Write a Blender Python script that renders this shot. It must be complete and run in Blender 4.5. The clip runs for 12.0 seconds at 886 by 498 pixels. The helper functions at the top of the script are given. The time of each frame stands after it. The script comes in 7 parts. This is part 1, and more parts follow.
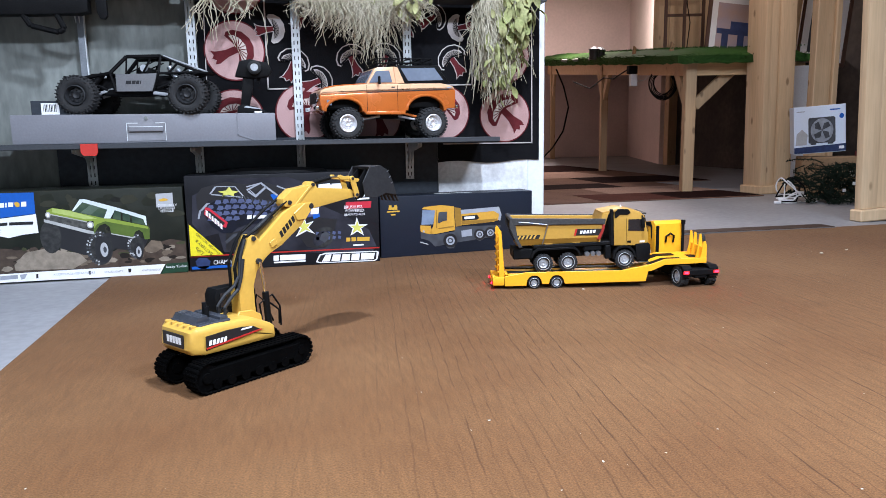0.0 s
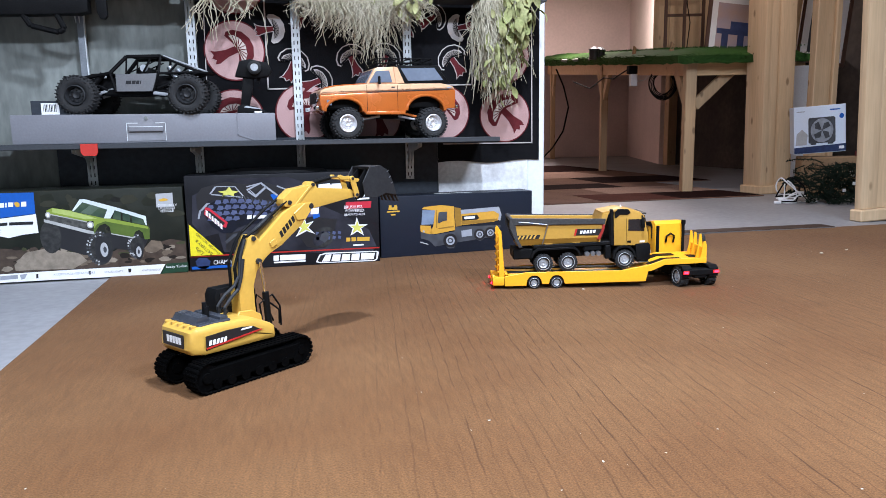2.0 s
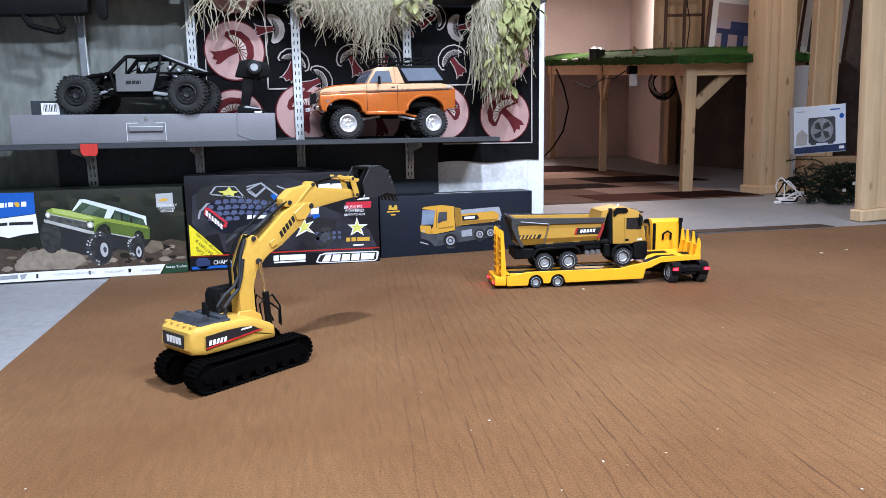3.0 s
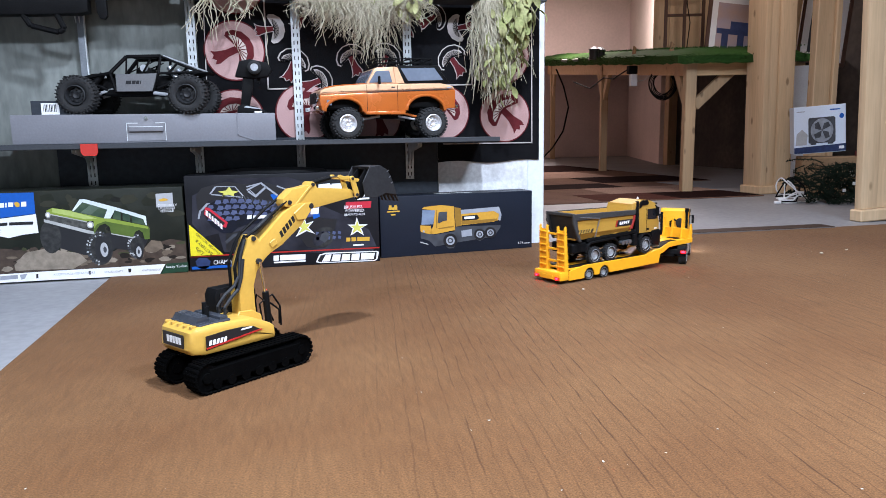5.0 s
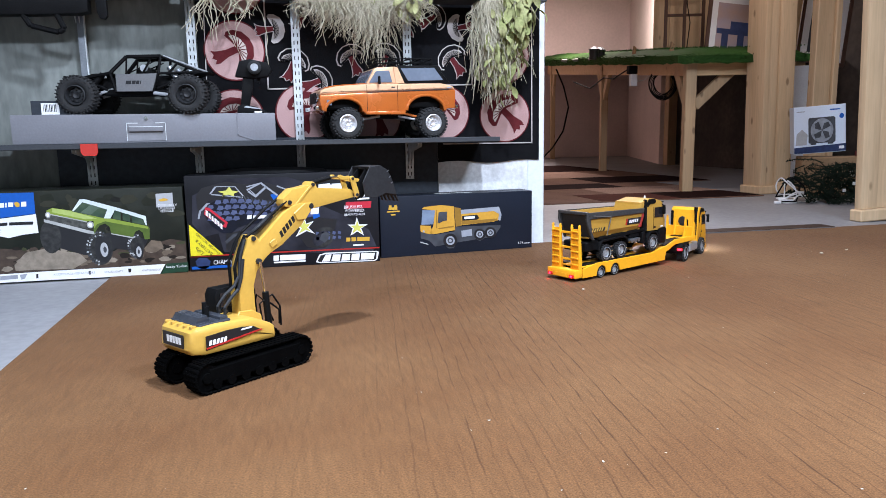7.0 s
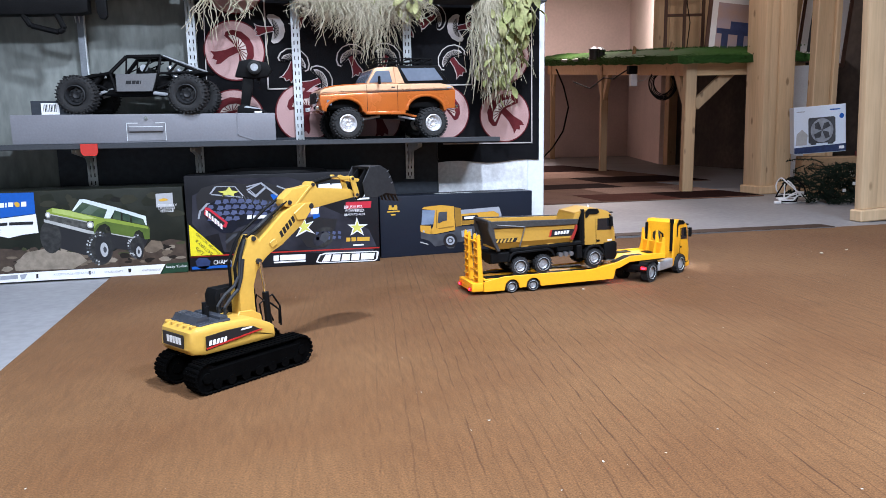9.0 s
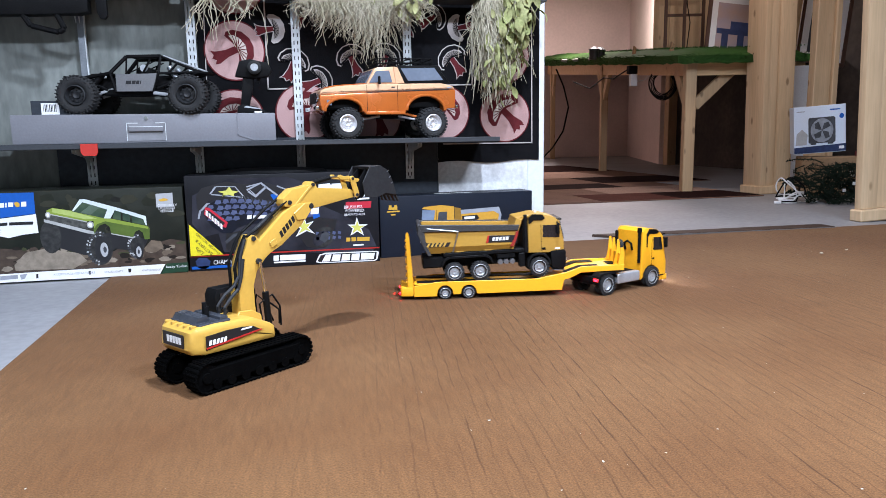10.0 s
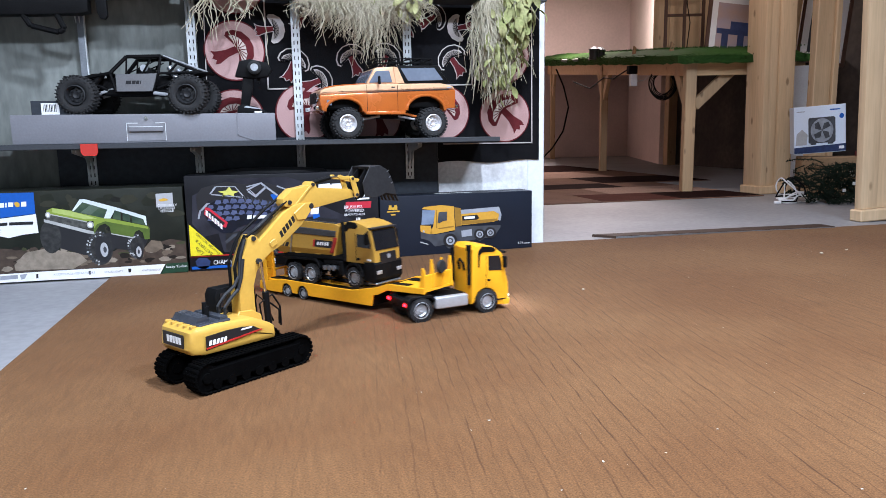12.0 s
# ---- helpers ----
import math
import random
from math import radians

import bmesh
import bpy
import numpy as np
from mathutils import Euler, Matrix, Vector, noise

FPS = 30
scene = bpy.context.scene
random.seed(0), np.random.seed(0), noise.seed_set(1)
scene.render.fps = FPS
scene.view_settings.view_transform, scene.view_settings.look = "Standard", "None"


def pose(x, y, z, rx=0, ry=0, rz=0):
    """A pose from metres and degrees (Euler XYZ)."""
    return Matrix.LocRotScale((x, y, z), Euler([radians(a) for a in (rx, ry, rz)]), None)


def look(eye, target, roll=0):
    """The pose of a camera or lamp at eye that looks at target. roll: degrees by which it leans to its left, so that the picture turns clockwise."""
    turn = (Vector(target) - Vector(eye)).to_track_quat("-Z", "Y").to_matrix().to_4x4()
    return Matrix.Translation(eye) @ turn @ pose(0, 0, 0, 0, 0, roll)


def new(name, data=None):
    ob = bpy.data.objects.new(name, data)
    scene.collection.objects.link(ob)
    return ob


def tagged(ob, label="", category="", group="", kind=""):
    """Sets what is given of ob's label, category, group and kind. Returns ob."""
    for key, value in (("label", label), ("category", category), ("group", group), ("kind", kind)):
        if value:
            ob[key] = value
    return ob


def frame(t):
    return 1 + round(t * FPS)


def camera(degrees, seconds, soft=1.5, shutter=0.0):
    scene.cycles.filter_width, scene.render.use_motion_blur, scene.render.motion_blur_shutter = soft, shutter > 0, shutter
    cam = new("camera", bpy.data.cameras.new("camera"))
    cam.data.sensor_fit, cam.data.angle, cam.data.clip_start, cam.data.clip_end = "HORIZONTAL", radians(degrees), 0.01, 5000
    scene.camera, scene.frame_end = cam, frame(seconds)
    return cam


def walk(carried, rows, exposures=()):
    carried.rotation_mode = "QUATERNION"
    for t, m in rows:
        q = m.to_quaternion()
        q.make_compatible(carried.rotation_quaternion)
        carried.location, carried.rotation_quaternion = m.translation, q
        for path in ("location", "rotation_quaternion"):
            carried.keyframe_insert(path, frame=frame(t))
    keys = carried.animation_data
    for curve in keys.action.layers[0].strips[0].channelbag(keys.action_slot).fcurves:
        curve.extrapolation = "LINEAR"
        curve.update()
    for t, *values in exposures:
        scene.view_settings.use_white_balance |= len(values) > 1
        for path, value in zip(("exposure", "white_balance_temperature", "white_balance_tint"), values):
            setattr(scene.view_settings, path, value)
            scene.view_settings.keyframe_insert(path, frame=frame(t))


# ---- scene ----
# ---- camera: stands still on a low stand before the shelf wall ----
cam = camera(64.21, 12.0, soft=0.85, shutter=0.5)
EYE = (0.0, 0.0, 0.42)
AIM = (math.sin(radians(13.0)) * math.cos(radians(9.2)), math.cos(radians(13.0)) * math.cos(radians(9.2)), 0.42 - math.sin(radians(9.2)))
walk(cam, [(0.0, look(EYE, AIM, -0.95)), (12.0, look(EYE, AIM, -0.95))], exposures=[(0.0, 0.0), (12.0, 0.0)])

# ---- light: ceiling lamps of a basement at night, plus one added fill ----
world = bpy.data.worlds.new("night")
world.use_nodes = True
world.node_tree.nodes["Background"].inputs[0].default_value = (0.5, 0.55, 0.65, 1)
world.node_tree.nodes["Background"].inputs[1].default_value = 0.02
scene.world = world


def ceiling_or_fill_lamp(x, y, z, sx, sy, watts, colour):
    data = bpy.data.lights.new("ceiling_lamp_light", "AREA")
    data.shape, data.size, data.size_y, data.energy, data.color = "RECTANGLE", sx, sy, watts, colour
    ob = new("ceiling_lamp_light", data)
    ob.matrix_world = pose(x, y, z)
    return ob


COOL = (0.73, 0.84, 1.05)
ceiling_or_fill_lamp(0.62, 0.95, 2.36, 0.13, 0.13, 99, COOL)
ceiling_or_fill_lamp(-0.6, -0.8, 2.30, 1.1, 0.25, 182, COOL)
ceiling_or_fill_lamp(1.5, -0.5, 2.30, 0.5, 0.3, 136, COOL)
ceiling_or_fill_lamp(3.95, 8.6, 2.9, 0.6, 0.6, 170, (1.0, 0.82, 0.80))
# unseen fill, added to brighten the post fronts, print and rack
ceiling_or_fill_lamp(2.5, 3.3, 2.9, 0.3, 0.3, 23, (1.0, 0.84, 0.78))

# ---- materials ----


def material(name, colour, rough=0.6, metal=0.0, spot=None, spot_scale=8.0, spot_mix=0.3, grain=60.0, grain_mix=0.12, bump=0.15, stretch=(1, 1, 1), coat=0.0, emit=0.0, spec=0.5):
    """Principled surface with two scales of variation and a fine relief."""
    m = bpy.data.materials.new(name)
    m.use_nodes = True
    nt = m.node_tree
    N, L = nt.nodes, nt.links
    b = N["Principled BSDF"]
    b.inputs["Roughness"].default_value, b.inputs["Metallic"].default_value = rough, metal
    b.inputs["Coat Weight"].default_value = coat
    b.inputs["Specular IOR Level"].default_value = spec
    co = N.new("ShaderNodeTexCoord")
    mp = N.new("ShaderNodeMapping")
    mp.inputs["Scale"].default_value = stretch
    L.new(co.outputs["Object"], mp.inputs["Vector"])
    big, fine = N.new("ShaderNodeTexNoise"), N.new("ShaderNodeTexNoise")
    big.inputs["Scale"].default_value, fine.inputs["Scale"].default_value = spot_scale, grain
    big.inputs["Detail"].default_value, fine.inputs["Detail"].default_value = 5, 3
    L.new(mp.outputs[0], big.inputs["Vector"])
    L.new(mp.outputs[0], fine.inputs["Vector"])
    ramp = N.new("ShaderNodeMapRange")
    ramp.inputs["From Min"].default_value, ramp.inputs["From Max"].default_value = 0.35, 0.7
    ramp.inputs["To Max"].default_value = spot_mix
    L.new(big.outputs[0], ramp.inputs["Value"])
    mix = N.new("ShaderNodeMix")
    mix.data_type = "RGBA"
    mix.inputs["A"].default_value = (*colour, 1)
    mix.inputs["B"].default_value = (*(spot or tuple(c * 0.6 for c in colour)), 1)
    L.new(ramp.outputs[0], mix.inputs["Factor"])
    mul = N.new("ShaderNodeMix")
    mul.data_type, mul.blend_type = "RGBA", "MULTIPLY"
    mul.inputs["Factor"].default_value = 1.0
    g = N.new("ShaderNodeMapRange")
    g.inputs["From Min"].default_value, g.inputs["From Max"].default_value = 0.3, 0.7
    g.inputs["To Min"].default_value, g.inputs["To Max"].default_value = 1 - grain_mix, 1 + grain_mix
    L.new(fine.outputs[0], g.inputs["Value"])
    L.new(mix.outputs["Result"], mul.inputs["A"])
    L.new(g.outputs[0], mul.inputs["B"])
    L.new(mul.outputs["Result"], b.inputs["Base Color"])
    rr = N.new("ShaderNodeMapRange")
    rr.inputs["To Min"].default_value, rr.inputs["To Max"].default_value = max(rough - 0.08, 0.03), min(rough + 0.1, 1)
    L.new(big.outputs[0], rr.inputs["Value"])
    L.new(rr.outputs[0], b.inputs["Roughness"])
    if bump:
        bp = N.new("ShaderNodeBump")
        bp.inputs["Strength"].default_value, bp.inputs["Distance"].default_value = bump, 0.002
        L.new(fine.outputs[0], bp.inputs["Height"])
        L.new(bp.outputs[0], b.inputs["Normal"])
    if emit:
        b.inputs["Emission Color"].default_value = (*colour, 1)
        b.inputs["Emission Strength"].default_value = emit
    return m


def wood(name, colour, dark, axis=2, scale=14.0):
    """Sawn timber: long wavy grain along one axis, and a few knots."""
    st = [1.0, 1.0, 1.0]
    st[axis] = 0.07
    m = material(name, colour, 0.62, 0, dark, scale, 0.34, 90, 0.08, 0.2, tuple(st))
    nt = m.node_tree
    N, L = nt.nodes, nt.links
    co = N.new("ShaderNodeTexCoord")
    mp = N.new("ShaderNodeMapping")
    st[axis] = 0.45
    mp.inputs["Scale"].default_value = st
    vo = N.new("ShaderNodeTexVoronoi")
    vo.inputs["Scale"].default_value = 12.0
    L.new(co.outputs["Object"], mp.inputs[0])
    L.new(mp.outputs[0], vo.inputs["Vector"])
    mr = N.new("ShaderNodeMapRange")
    mr.inputs["From Min"].default_value, mr.inputs["From Max"].default_value = 0.09, 0.17
    mr.inputs["To Min"].default_value, mr.inputs["To Max"].default_value = 0.75, 0.0
    L.new(vo.outputs["Distance"], mr.inputs["Value"])
    mix = N.new("ShaderNodeMix")
    mix.data_type = "RGBA"
    b = N["Principled BSDF"]
    src = b.inputs["Base Color"].links[0].from_socket
    L.new(src, mix.inputs["A"])
    mix.inputs["B"].default_value = (*(c * 0.45 for c in dark), 1)
    L.new(mr.outputs[0], mix.inputs["Factor"])
    L.new(mix.outputs["Result"], b.inputs["Base Color"])
    return m


def carpet_material():
    """Brown low-pile rib carpet: tufted grain, worn pale patches, and broken dark ribs."""
    m = material("brown_rib_carpet", (0.116, 0.0500, 0.0170), 0.82, 0, (0.152, 0.0745, 0.0290), 2.2, 1.0, 380, 0.32, 0.4, spec=0.16)
    nt = m.node_tree
    N, L = nt.nodes, nt.links
    co = N.new("ShaderNodeTexCoord")
    mp = N.new("ShaderNodeMapping")
    mp.inputs["Rotation"].default_value = (0, 0, radians(RIB))
    L.new(co.outputs["Object"], mp.inputs[0])
    # ribs 21 mm apart, a little wavy, each with a strength of its own
    sway = N.new("ShaderNodeTexNoise")
    sway.inputs["Scale"].default_value, sway.inputs["Detail"].default_value = 11.0, 4
    L.new(co.outputs["Object"], sway.inputs["Vector"])
    axis = N.new("ShaderNodeSeparateXYZ")
    L.new(mp.outputs[0], axis.inputs[0])

    def calc(op, a, b=None, c=None):
        n = N.new("ShaderNodeMath")
        n.operation = op
        for k, v in enumerate((a, b, c)):
            if v is None:
                continue
            if isinstance(v, (int, float)):
                n.inputs[k].default_value = v
            else:
                L.new(v, n.inputs[k])
        return n.outputs[0]

    u = calc("ADD", calc("DIVIDE", axis.outputs["X"], 0.0215), calc("MULTIPLY", sway.outputs[0], 0.55))
    own = N.new("ShaderNodeTexWhiteNoise")
    own.noise_dimensions = "1D"
    L.new(calc("FLOOR", u), own.inputs["W"])
    off = calc("ABSOLUTE", calc("SUBTRACT", calc("FRACT", u), 0.5))
    line = N.new("ShaderNodeMapRange")
    line.inputs["From Min"].default_value, line.inputs["From Max"].default_value = 0.025, 0.090
    line.inputs["To Min"].default_value, line.inputs["To Max"].default_value = 1.0, 0.0
    L.new(off, line.inputs["Value"])
    own_line = calc("MULTIPLY", line.outputs[0], calc("MULTIPLY_ADD", own.outputs["Value"], 0.70, 0.22))
    mp2 = N.new("ShaderNodeMapping")
    mp2.inputs["Rotation"].default_value = (0, 0, radians(RIB))
    mp2.inputs["Scale"].default_value = (9, 2.4, 1)
    L.new(co.outputs["Object"], mp2.inputs[0])
    br = N.new("ShaderNodeTexNoise")
    br.inputs["Scale"].default_value, br.inputs["Detail"].default_value = 5.0, 4
    L.new(mp2.outputs[0], br.inputs["Vector"])
    cut = N.new("ShaderNodeMapRange")
    cut.inputs["From Min"].default_value, cut.inputs["From Max"].default_value = 0.38, 0.58
    cut.inputs["To Min"].default_value, cut.inputs["To Max"].default_value = 0.15, 1.0
    L.new(br.outputs[0], cut.inputs["Value"])
    both = N.new("ShaderNodeMath")
    both.operation = "MULTIPLY"
    L.new(own_line, both.inputs[0])
    L.new(cut.outputs[0], both.inputs[1])
    # the ribs are trodden flat towards the carpet's bare edge
    sep = N.new("ShaderNodeSeparateXYZ")
    L.new(co.outputs["Object"], sep.inputs[0])
    worn = N.new("ShaderNodeMapRange")
    worn.inputs["From Min"].default_value, worn.inputs["From Max"].default_value = -0.15, 0.55
    worn.inputs["To Min"].default_value = 0.15
    L.new(sep.outputs["X"], worn.inputs["Value"])
    fade = N.new("ShaderNodeMath")
    fade.operation = "MULTIPLY"
    L.new(both.outputs[0], fade.inputs[0])
    L.new(worn.outputs[0], fade.inputs[1])
    both = fade
    mix = N.new("ShaderNodeMix")
    mix.data_type = "RGBA"
    b = N["Principled BSDF"]
    L.new(b.inputs["Base Color"].links[0].from_socket, mix.inputs["A"])
    mix.inputs["B"].default_value = (0.040, 0.0155, 0.005, 1)
    L.new(both.outputs[0], mix.inputs["Factor"])
    L.new(mix.outputs["Result"], b.inputs["Base Color"])
    mp3 = N.new("ShaderNodeMapping")
    mp3.inputs["Scale"].default_value = (1, 0.15, 1)
    L.new(co.outputs["Object"], mp3.inputs[0])
    st = N.new("ShaderNodeTexNoise")
    st.inputs["Scale"].default_value, st.inputs["Detail"].default_value = 110.0, 4
    L.new(mp3.outputs[0], st.inputs["Vector"])
    sr = N.new("ShaderNodeMapRange")
    sr.inputs["From Min"].default_value, sr.inputs["From Max"].default_value = 0.3, 0.7
    sr.inputs["To Min"].default_value, sr.inputs["To Max"].default_value = 0.88, 1.12
    L.new(st.outputs[0], sr.inputs["Value"])
    mul = N.new("ShaderNodeMix")
    mul.data_type, mul.blend_type = "RGBA", "MULTIPLY"
    mul.inputs["Factor"].default_value = 1.0
    L.new(mix.outputs["Result"], mul.inputs["A"])
    L.new(sr.outputs[0], mul.inputs["B"])
    L.new(mul.outputs["Result"], b.inputs["Base Color"])
    b.inputs["Sheen Weight"].default_value = 0.05
    b.inputs["Sheen Roughness"].default_value = 0.5
    return m


RIB = 7.0
CARPET = carpet_material()
CONCRETE = material("grey_concrete_floor", (0.27, 0.27, 0.28), 0.55, 0, (0.22, 0.215, 0.215), 2.2, 0.6, 45, 0.10, 0.2)
GREYWALL = material("bare_concrete_wall", (0.23, 0.245, 0.225), 0.85, 0, (0.12, 0.13, 0.118), 3.2, 0.95, 26, 0.2, 0.5, (1.6, 1.0, 0.55))
WHITEWALL = material("painted_concrete", (0.76, 0.77, 0.78), 0.75, 0, (0.38, 0.38, 0.37), 9, 0.5, 70, 0.12, 0.4)
WHITEPAINT = material("white_paint", (0.74, 0.78, 0.82), 0.5, 0, (0.55, 0.58, 0.62), 7, 0.4, 80, 0.05, 0.1)
PINKWALL = material("pinkish_plaster", (0.70, 0.57, 0.54), 0.85, 0, (0.50, 0.41, 0.39), 1.5, 0.5, 25, 0.05, 0.2)
PALEWALL = material("pale_plasterboard", (0.74, 0.62, 0.58), 0.85, 0, (0.56, 0.47, 0.44), 1.2, 0.5, 25, 0.05, 0.2)
# near-black wall: the darkness of the unlit back corners is in its colour
SHADEWALL = material("shade_toned_wall", (0.035, 0.028, 0.024), 0.9, 0, (0.10, 0.078, 0.062), 2.5, 0.6, 20, 0.2, 0.4)
CEIL = material("ceiling_white", (0.62, 0.60, 0.57), 0.9, 0, None, 2, 0.2, 30, 0.05, 0.1)
PINE = wood("pale_pine", (0.64, 0.465, 0.285), (0.40, 0.23, 0.10), 2)
PINEX = wood("pale_pine_lengthwise", (0.56, 0.37, 0.19), (0.40, 0.23, 0.10), 0)
DARKWOOD = wood("dark_brown_wood", (0.08, 0.035, 0.02), (0.04, 0.018, 0.01), 2)
BLACKBOARD = material("black_painted_board", (0.026, 0.032, 0.041), 0.6, 0, (0.028, 0.032, 0.038), 5, 0.5, 60, 0.2, 0.15, spec=0.3)
SHELFTOP = material("charcoal_shelf_laminate", (0.035, 0.04, 0.046), 0.45, 0, (0.03, 0.03, 0.034), 6, 0.5, 120, 0.15, 0.1)
STEEL = material("white_enamelled_steel", (0.68, 0.71, 0.72), 0.35, 0.2, (0.5, 0.52, 0.52), 20, 0.4, 90, 0.05, 0.05)
SLOT = material("slot_shadow_black", (0.02, 0.02, 0.02), 0.9, 0, None, 5, 0.2, 60, 0.1, 0)
CLOTH = material("black_cotton_cloth", (0.0055, 0.0055, 0.0065), 0.95, 0, (0.012, 0.012, 0.013), 6, 0.6, 500, 0.3, 0.4, spec=0.06)
CLOTHPINK = material("dusty_pink_print", (0.50, 0.32, 0.30), 0.95, 0, (0.38, 0.22, 0.21), 10, 0.5, 400, 0.15, 0.3, spec=0.15)
CLOTHRED = material("maroon_print", (0.115, 0.018, 0.021), 0.95, 0, (0.07, 0.011, 0.013), 14, 0.5, 400, 0.15, 0.3, spec=0.15)
CLOTHGREY = material("grey_white_print", (0.46, 0.42, 0.40), 0.95, 0, (0.30, 0.27, 0.26), 14, 0.5, 400, 0.15, 0.3, spec=0.15)
YELLOW = material("construction_yellow_enamel", (0.55, 0.33, 0.062), 0.36, 0, (0.58, 0.32, 0.045), 14, 0.4, 150, 0.04, 0.03, coat=0.2)
ORANGEY = material("trailer_orange_yellow_plastic", (0.90, 0.41, 0.016), 0.42, 0, (0.82, 0.36, 0.012), 14, 0.4, 150, 0.04, 0.03)
OCHRE = material("ochre_yellow_plastic", (0.44, 0.245, 0.042), 0.45, 0, (0.42, 0.22, 0.016), 18, 0.4, 150, 0.05, 0.05)
BLACK = material("black_moulded_plastic", (0.0045, 0.0045, 0.005), 0.55, 0, (0.009, 0.009, 0.009), 30, 0.5, 200, 0.2, 0.1, spec=0.09)
DARKGREY = material("dark_grey_plastic", (0.022, 0.023, 0.025), 0.5, 0, (0.013, 0.013, 0.015), 30, 0.5, 200, 0.2, 0.1, spec=0.3)
RUBBER = material("black_tyre_rubber", (0.010, 0.010, 0.011), 0.8, 0, (0.022, 0.022, 0.021), 40, 0.6, 250, 0.25, 0.4)
SILVER = material("silver_plastic_rim", (0.55, 0.57, 0.60), 0.32, 0.55, (0.42, 0.44, 0.46), 60, 0.4, 200, 0.05, 0.05)
CHROME = material("polished_chrome", (0.78, 0.79, 0.80), 0.12, 1.0, (0.6, 0.61, 0.62), 40, 0.3, 200, 0.03, 0)
GREYMETAL = material("brushed_grey_metal", (0.30, 0.32, 0.35), 0.33, 0.8, (0.22, 0.24, 0.26), 40, 0.4, 200, 0.08, 0.08)
GLASSDARK = material("smoked_window_plastic", (0.012, 0.012, 0.014), 0.08, 0, (0.02, 0.02, 0.022), 20, 0.3, 100, 0.05, 0)
REDGLOW = material("lit_red_tail_lamp", (1.0, 0.0015, 0.004), 0.4, 0, None, 10, 0.1, 100, 0.02, 0, emit=110.0)
HEADGLOW = material("lit_white_headlamp", (1.0, 0.97, 0.9), 0.4, 0, None, 10, 0.1, 100, 0.02, 0, emit=800.0)
REDPLASTIC = material("red_lamp_plastic", (0.5, 0.02, 0.02), 0.3, 0, None, 20, 0.2, 100, 0.03, 0)


# ---- small building helpers ----
def thing(name, m, label, category, group="", kind=""):
    ob = new(name)
    ob.empty_display_size = 0.02
    ob.matrix_world = m
    return tagged(ob, label, category, group, kind)


def mesh_of(bm, name, mat, smooth=30):
    me = bpy.data.meshes.new(name)
    bmesh.ops.recalc_face_normals(bm, faces=bm.faces)
    bm.to_mesh(me)
    bm.free()
    for p in me.polygons:
        p.use_smooth = smooth > 0
    if smooth > 0:
        me.set_sharp_from_angle(angle=radians(smooth))
    me.materials.append(mat)
    return me


def part(name, bm, mat, parent=None, label="", smooth=30):
    ob = new(name, mesh_of(bm, name, mat, smooth))
    ob.parent = parent
    if label:
        ob["label"] = label
    return ob


def structure(name, bm, mat, label, category, smooth=30):
    ob = new(name, mesh_of(bm, name, mat, smooth))
    return tagged(ob, label, category, "", "structure")


def grown(bm, verts, m):
    bmesh.ops.transform(bm, matrix=m, verts=verts)


def box(bm, x0, x1, y0, y1, z0, z1, bevel=0.0, m=None, seg=1):
    r = bmesh.ops.create_cube(bm, size=1.0)
    vs = r["verts"]
    grown(bm, vs, Matrix.Translation(((x0 + x1) / 2, (y0 + y1) / 2, (z0 + z1) / 2)) @ Matrix.Diagonal((abs(x1 - x0), abs(y1 - y0), abs(z1 - z0), 1)))
    if bevel:
        es = list({e for v in vs for e in v.link_edges})
        r = bmesh.ops.bevel(bm, geom=es, offset=bevel, segments=seg, affect="EDGES", profile=0.6)
        vs = list({v for f in r["faces"] for v in f.verts})
    if m is not None:
        grown(bm, list({v for v in vs if v.is_valid}), m)
    return bm


def prism(bm, pts, y0, y1, bevel=0.0, m=None, seg=1):
    """A side outline (x, z) given thickness from y0 to y1; bevel rounds its edges."""
    a = [bm.verts.new((x, y0, z)) for x, z in pts]
    b = [bm.verts.new((x, y1, z)) for x, z in pts]
    n = len(pts)
    fs = [bm.faces.new(a), bm.faces.new(b[::-1])]
    for i in range(n):
        fs.append(bm.faces.new((a[i], b[i], b[(i + 1) % n], a[(i + 1) % n])))
    vs = a + b
    bmesh.ops.recalc_face_normals(bm, faces=fs)
    if bevel:
        es = list({e for f in fs[:2] for e in f.edges})
        r = bmesh.ops.bevel(bm, geom=es, offset=bevel, segments=seg, affect="EDGES", profile=0.6)
        vs = list({v for v in vs if v.is_valid} | {v for f in r["faces"] for v in f.verts})
    if m is not None:
        grown(bm, vs, m)
    return bm


AX = {"x": Matrix.Rotation(radians(90), 4, "Y"), "y": Matrix.Rotation(radians(90), 4, "X"), "z": Matrix.Identity(4)}


def cyl(bm, r, h, c, axis="z", seg=20, r2=None, m=None):
    q = bmesh.ops.create_cone(bm, cap_ends=True, segments=seg, radius1=r, radius2=r if r2 is None else r2, depth=h)
    grown(bm, q["verts"], Matrix.Translation(c) @ AX[axis])
    if m is not None:
        grown(bm, q["verts"], m)
    return bm


